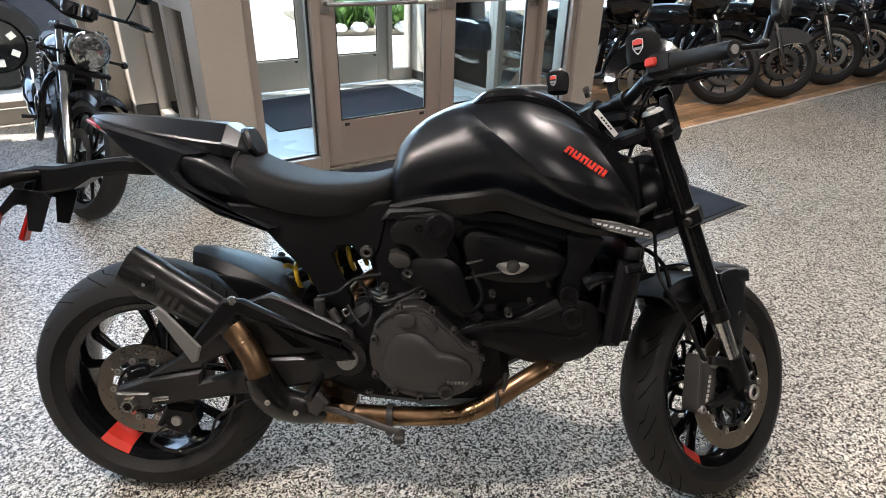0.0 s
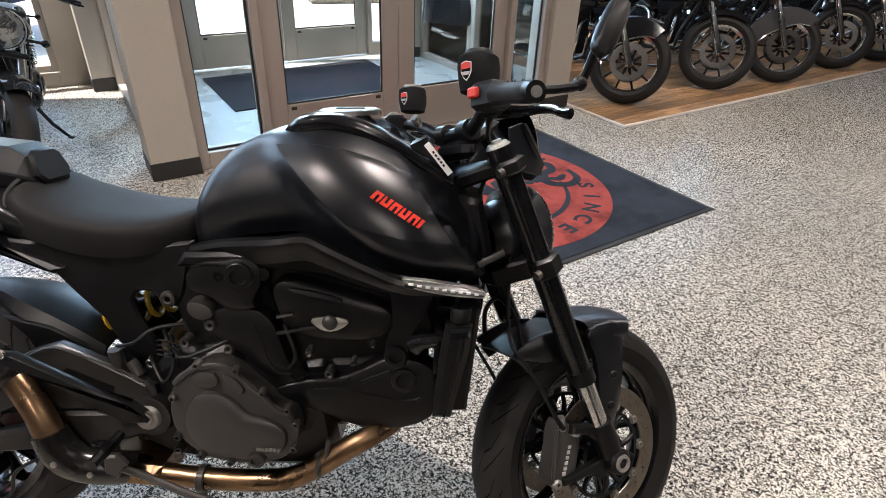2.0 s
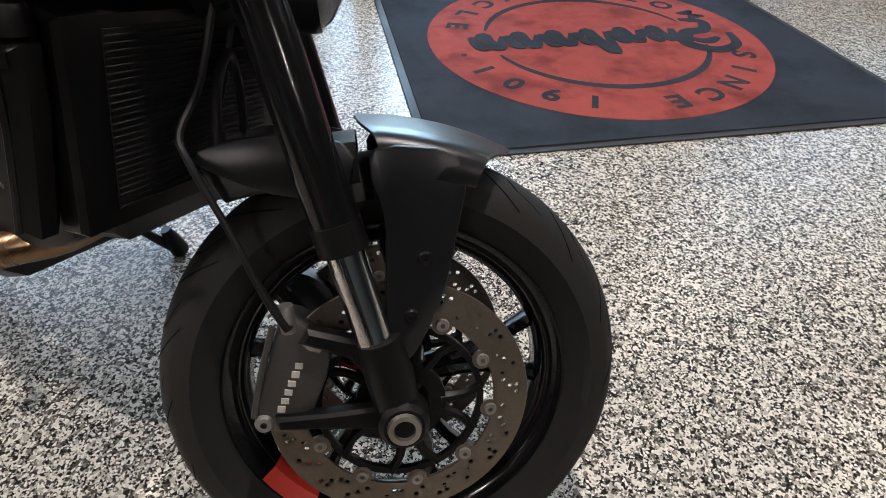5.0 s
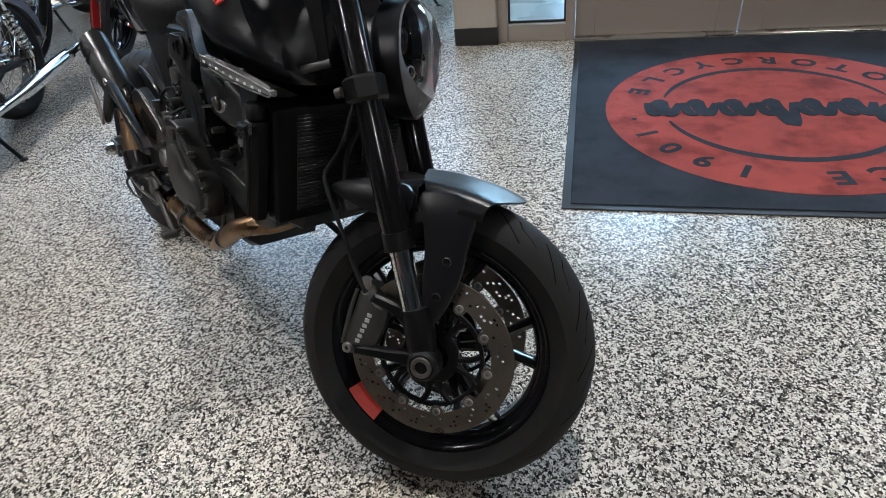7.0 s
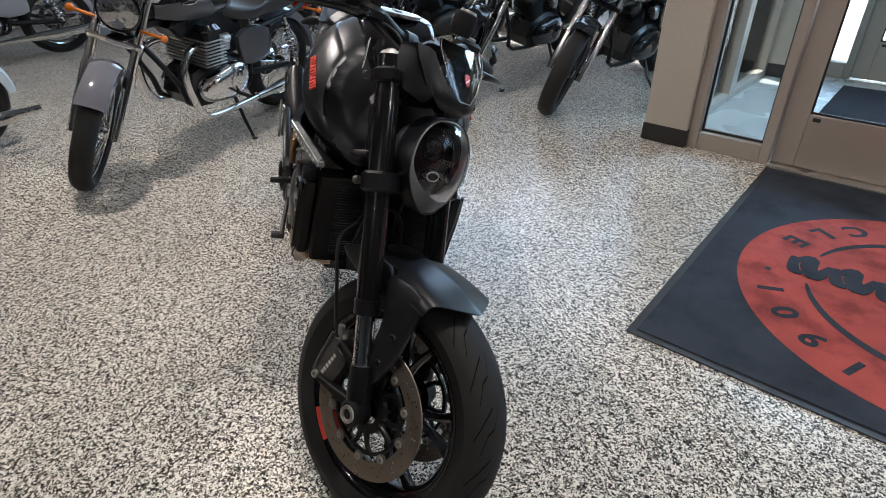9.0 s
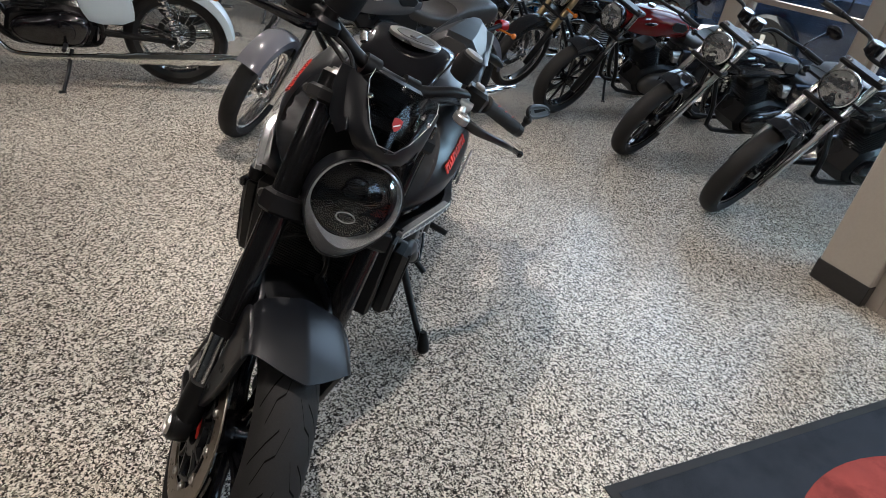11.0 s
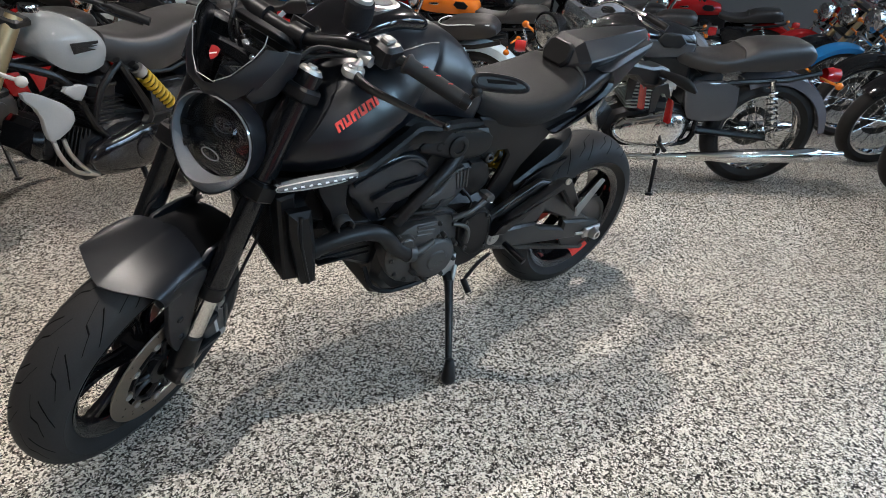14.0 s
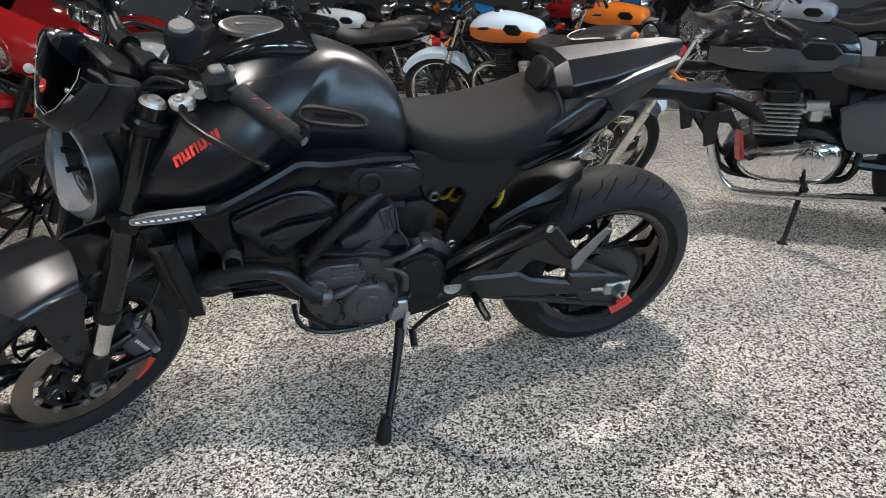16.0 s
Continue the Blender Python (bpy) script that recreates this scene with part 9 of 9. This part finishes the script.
cycle("black and chrome classic twin by the windows", (-3.75, -0.30), -56, dict(fork=M_CHROME, lampm=M_CHROME), GROUP_W)
cycle("bright blue classic twin with chrome headlight", (-4.45, -0.78), -56, dict(tank=BLUEP, fend=BLUEP, side=BLUEP, lampm=M_CHROME), GROUP_W)
cycle("black roadster with gold fork tubes by the windows", (-5.15, -1.25), -56, dict(fork=M_GOLD, twin=True, wire=False), GROUP_W)
cycle("red classic twin parked at the row's end", (-5.85, -1.72), -56, dict(tank=REDP, fend=REDP, side=BLACK), GROUP_W)
cycle("orange roadster standing in the second row", (-2.15, -4.25), -58, dict(tank=ORANGE, fend=BLACK, side=BLACK, fork=M_MATT))
cycle("black classic twin with silver-topped seat in the second row", (-0.60, -5.95), -60, dict(tank=BLACK, fend=BLACK, engine=M_DKALLOY))
cycle("silver classic twin standing in the second row", (-3.45, -3.45), -56, dict(tank=SILVER, fend=SILVER, side=SILVER))
cycle("red sport tourer with round fairing", (2.50, -2.20), 33, dict(tank=REDP, fend=REDP, side=REDP, fairing=1, wire=False, twin=True, fork=M_MATT, engine=M_DKALLOY, mufflers=M_MATT))
cycle("black roadster with gold fork tubes beyond the red tourer", (3.1, -3.15), 33, dict(fork=M_GOLD, twin=True, wire=False, engine=M_DKALLOY))
cycle("black classic twin with chrome trim in the back row", (1.05, -4.55), -20, dict(lampm=M_CHROME))
cycle("white classic twin in the back row", (0.55, -5.75), -30, dict(tank=WHITE_, fend=WHITE_))
BG = dict(rimm=M_CHROME, signal=M_CHROME, engine=M_GLOSS, wb=1.66, Rf=0.325, hf=0.066, hr=0.09, vee=True, wire=False, lampm=M_CHROME, fairing=1, bags=1, guards=1, seat_z=0.71, tank_z=0.87, bar_z=0.98, lean=8, wide=0.03, fork=M_CHROME, z=0.0185, steer=24, valance=0.09, rake=26, front_arc=(195, 55), pull=0.1)
for i, (at, extra, label) in enumerate((((2.463, 3.97), dict(BG), "black touring motorcycle with chrome-edged fender and fairing"), ((3.392, 4.557), dict(BG, valance=0.03, front_arc=(140, 60)), "black touring motorcycle with short front fender"), ((4.149, 4.931), dict(BG, fend=GREYP), "black touring motorcycle with bronze-grey valanced fender"), ((5.07, 5.64), dict(BG, valance=0.03, front_arc=(140, 60), fairing=0, guards=0, wide=0.0, lamp_z=0.84), "black cruiser with chrome wheels on the platform"), ((5.85, 6.17), dict(BG, fairing=0, guards=0, valance=0.03, front_arc=(140, 60), lamp_z=0.84), "black cruiser with saddlebags on the platform"), ((6.68, 6.70), dict(BG), "black touring motorcycle at the platform's end"))):
    cycle(label, at, -42, extra, GROUP_P)

def park_again(label, x, y, heading, wb=1.49, lean=10):
    """One more motorcycle like an earlier one, its front wheel at x, y."""
    ob, g = next(q for q in parked if q[0]["label"] == label)
    h = radians(heading)
    m = Matrix.Translation((x - g["wb"] * math.cos(h), y - g["wb"] * math.sin(h), 0)) @ Matrix.Rotation(h, 4, "Z") @ Matrix.Rotation(radians(-g["lean"]), 4, "X")
    return copy_thing(ob, m)


for label, x, y, heading in (("bright blue classic twin with chrome headlight", -1.37, -6.24, -56), ("red classic twin parked at the row's end", -2.47, -5.84, -56), ("black and chrome classic twin by the windows", -3.57, -5.24, -56), ("silver classic twin standing in the second row", -4.57, -4.54, -58), ("black classic twin with chrome trim in the back row", -0.37, -8.84, -56), ("orange roadster standing in the second row", -1.77, -8.44, -56), ("black and chrome classic twin by the windows", -3.17, -7.84, -56), ("bright blue classic twin with chrome headlight", -4.37, -7.14, -58), ("black roadster with gold fork tubes beyond the red tourer", 3.9, -4.3, 33), ("black classic twin with chrome trim in the back row", 4.7, -5.4, 33), ("black and chrome classic twin by the windows", 1.6, -7.2, -40), ("red classic twin parked at the row's end", 2.6, -6.6, -40), ("black classic twin with chrome trim in the back row", 0.9, -8.9, -50), ("black and chrome classic twin by the windows", -5.6, -6.3, -58), ("red classic twin parked at the row's end", -5.55, -3.55, -56)):
    park_again(label, x, y, heading)

off_roader(-3.2, 4.6, 8, "dark blue off-road vehicle parked outside the windows")
off_roader(-8.0, 4.8, 4, "dark blue off-road vehicle parked farther along outside")
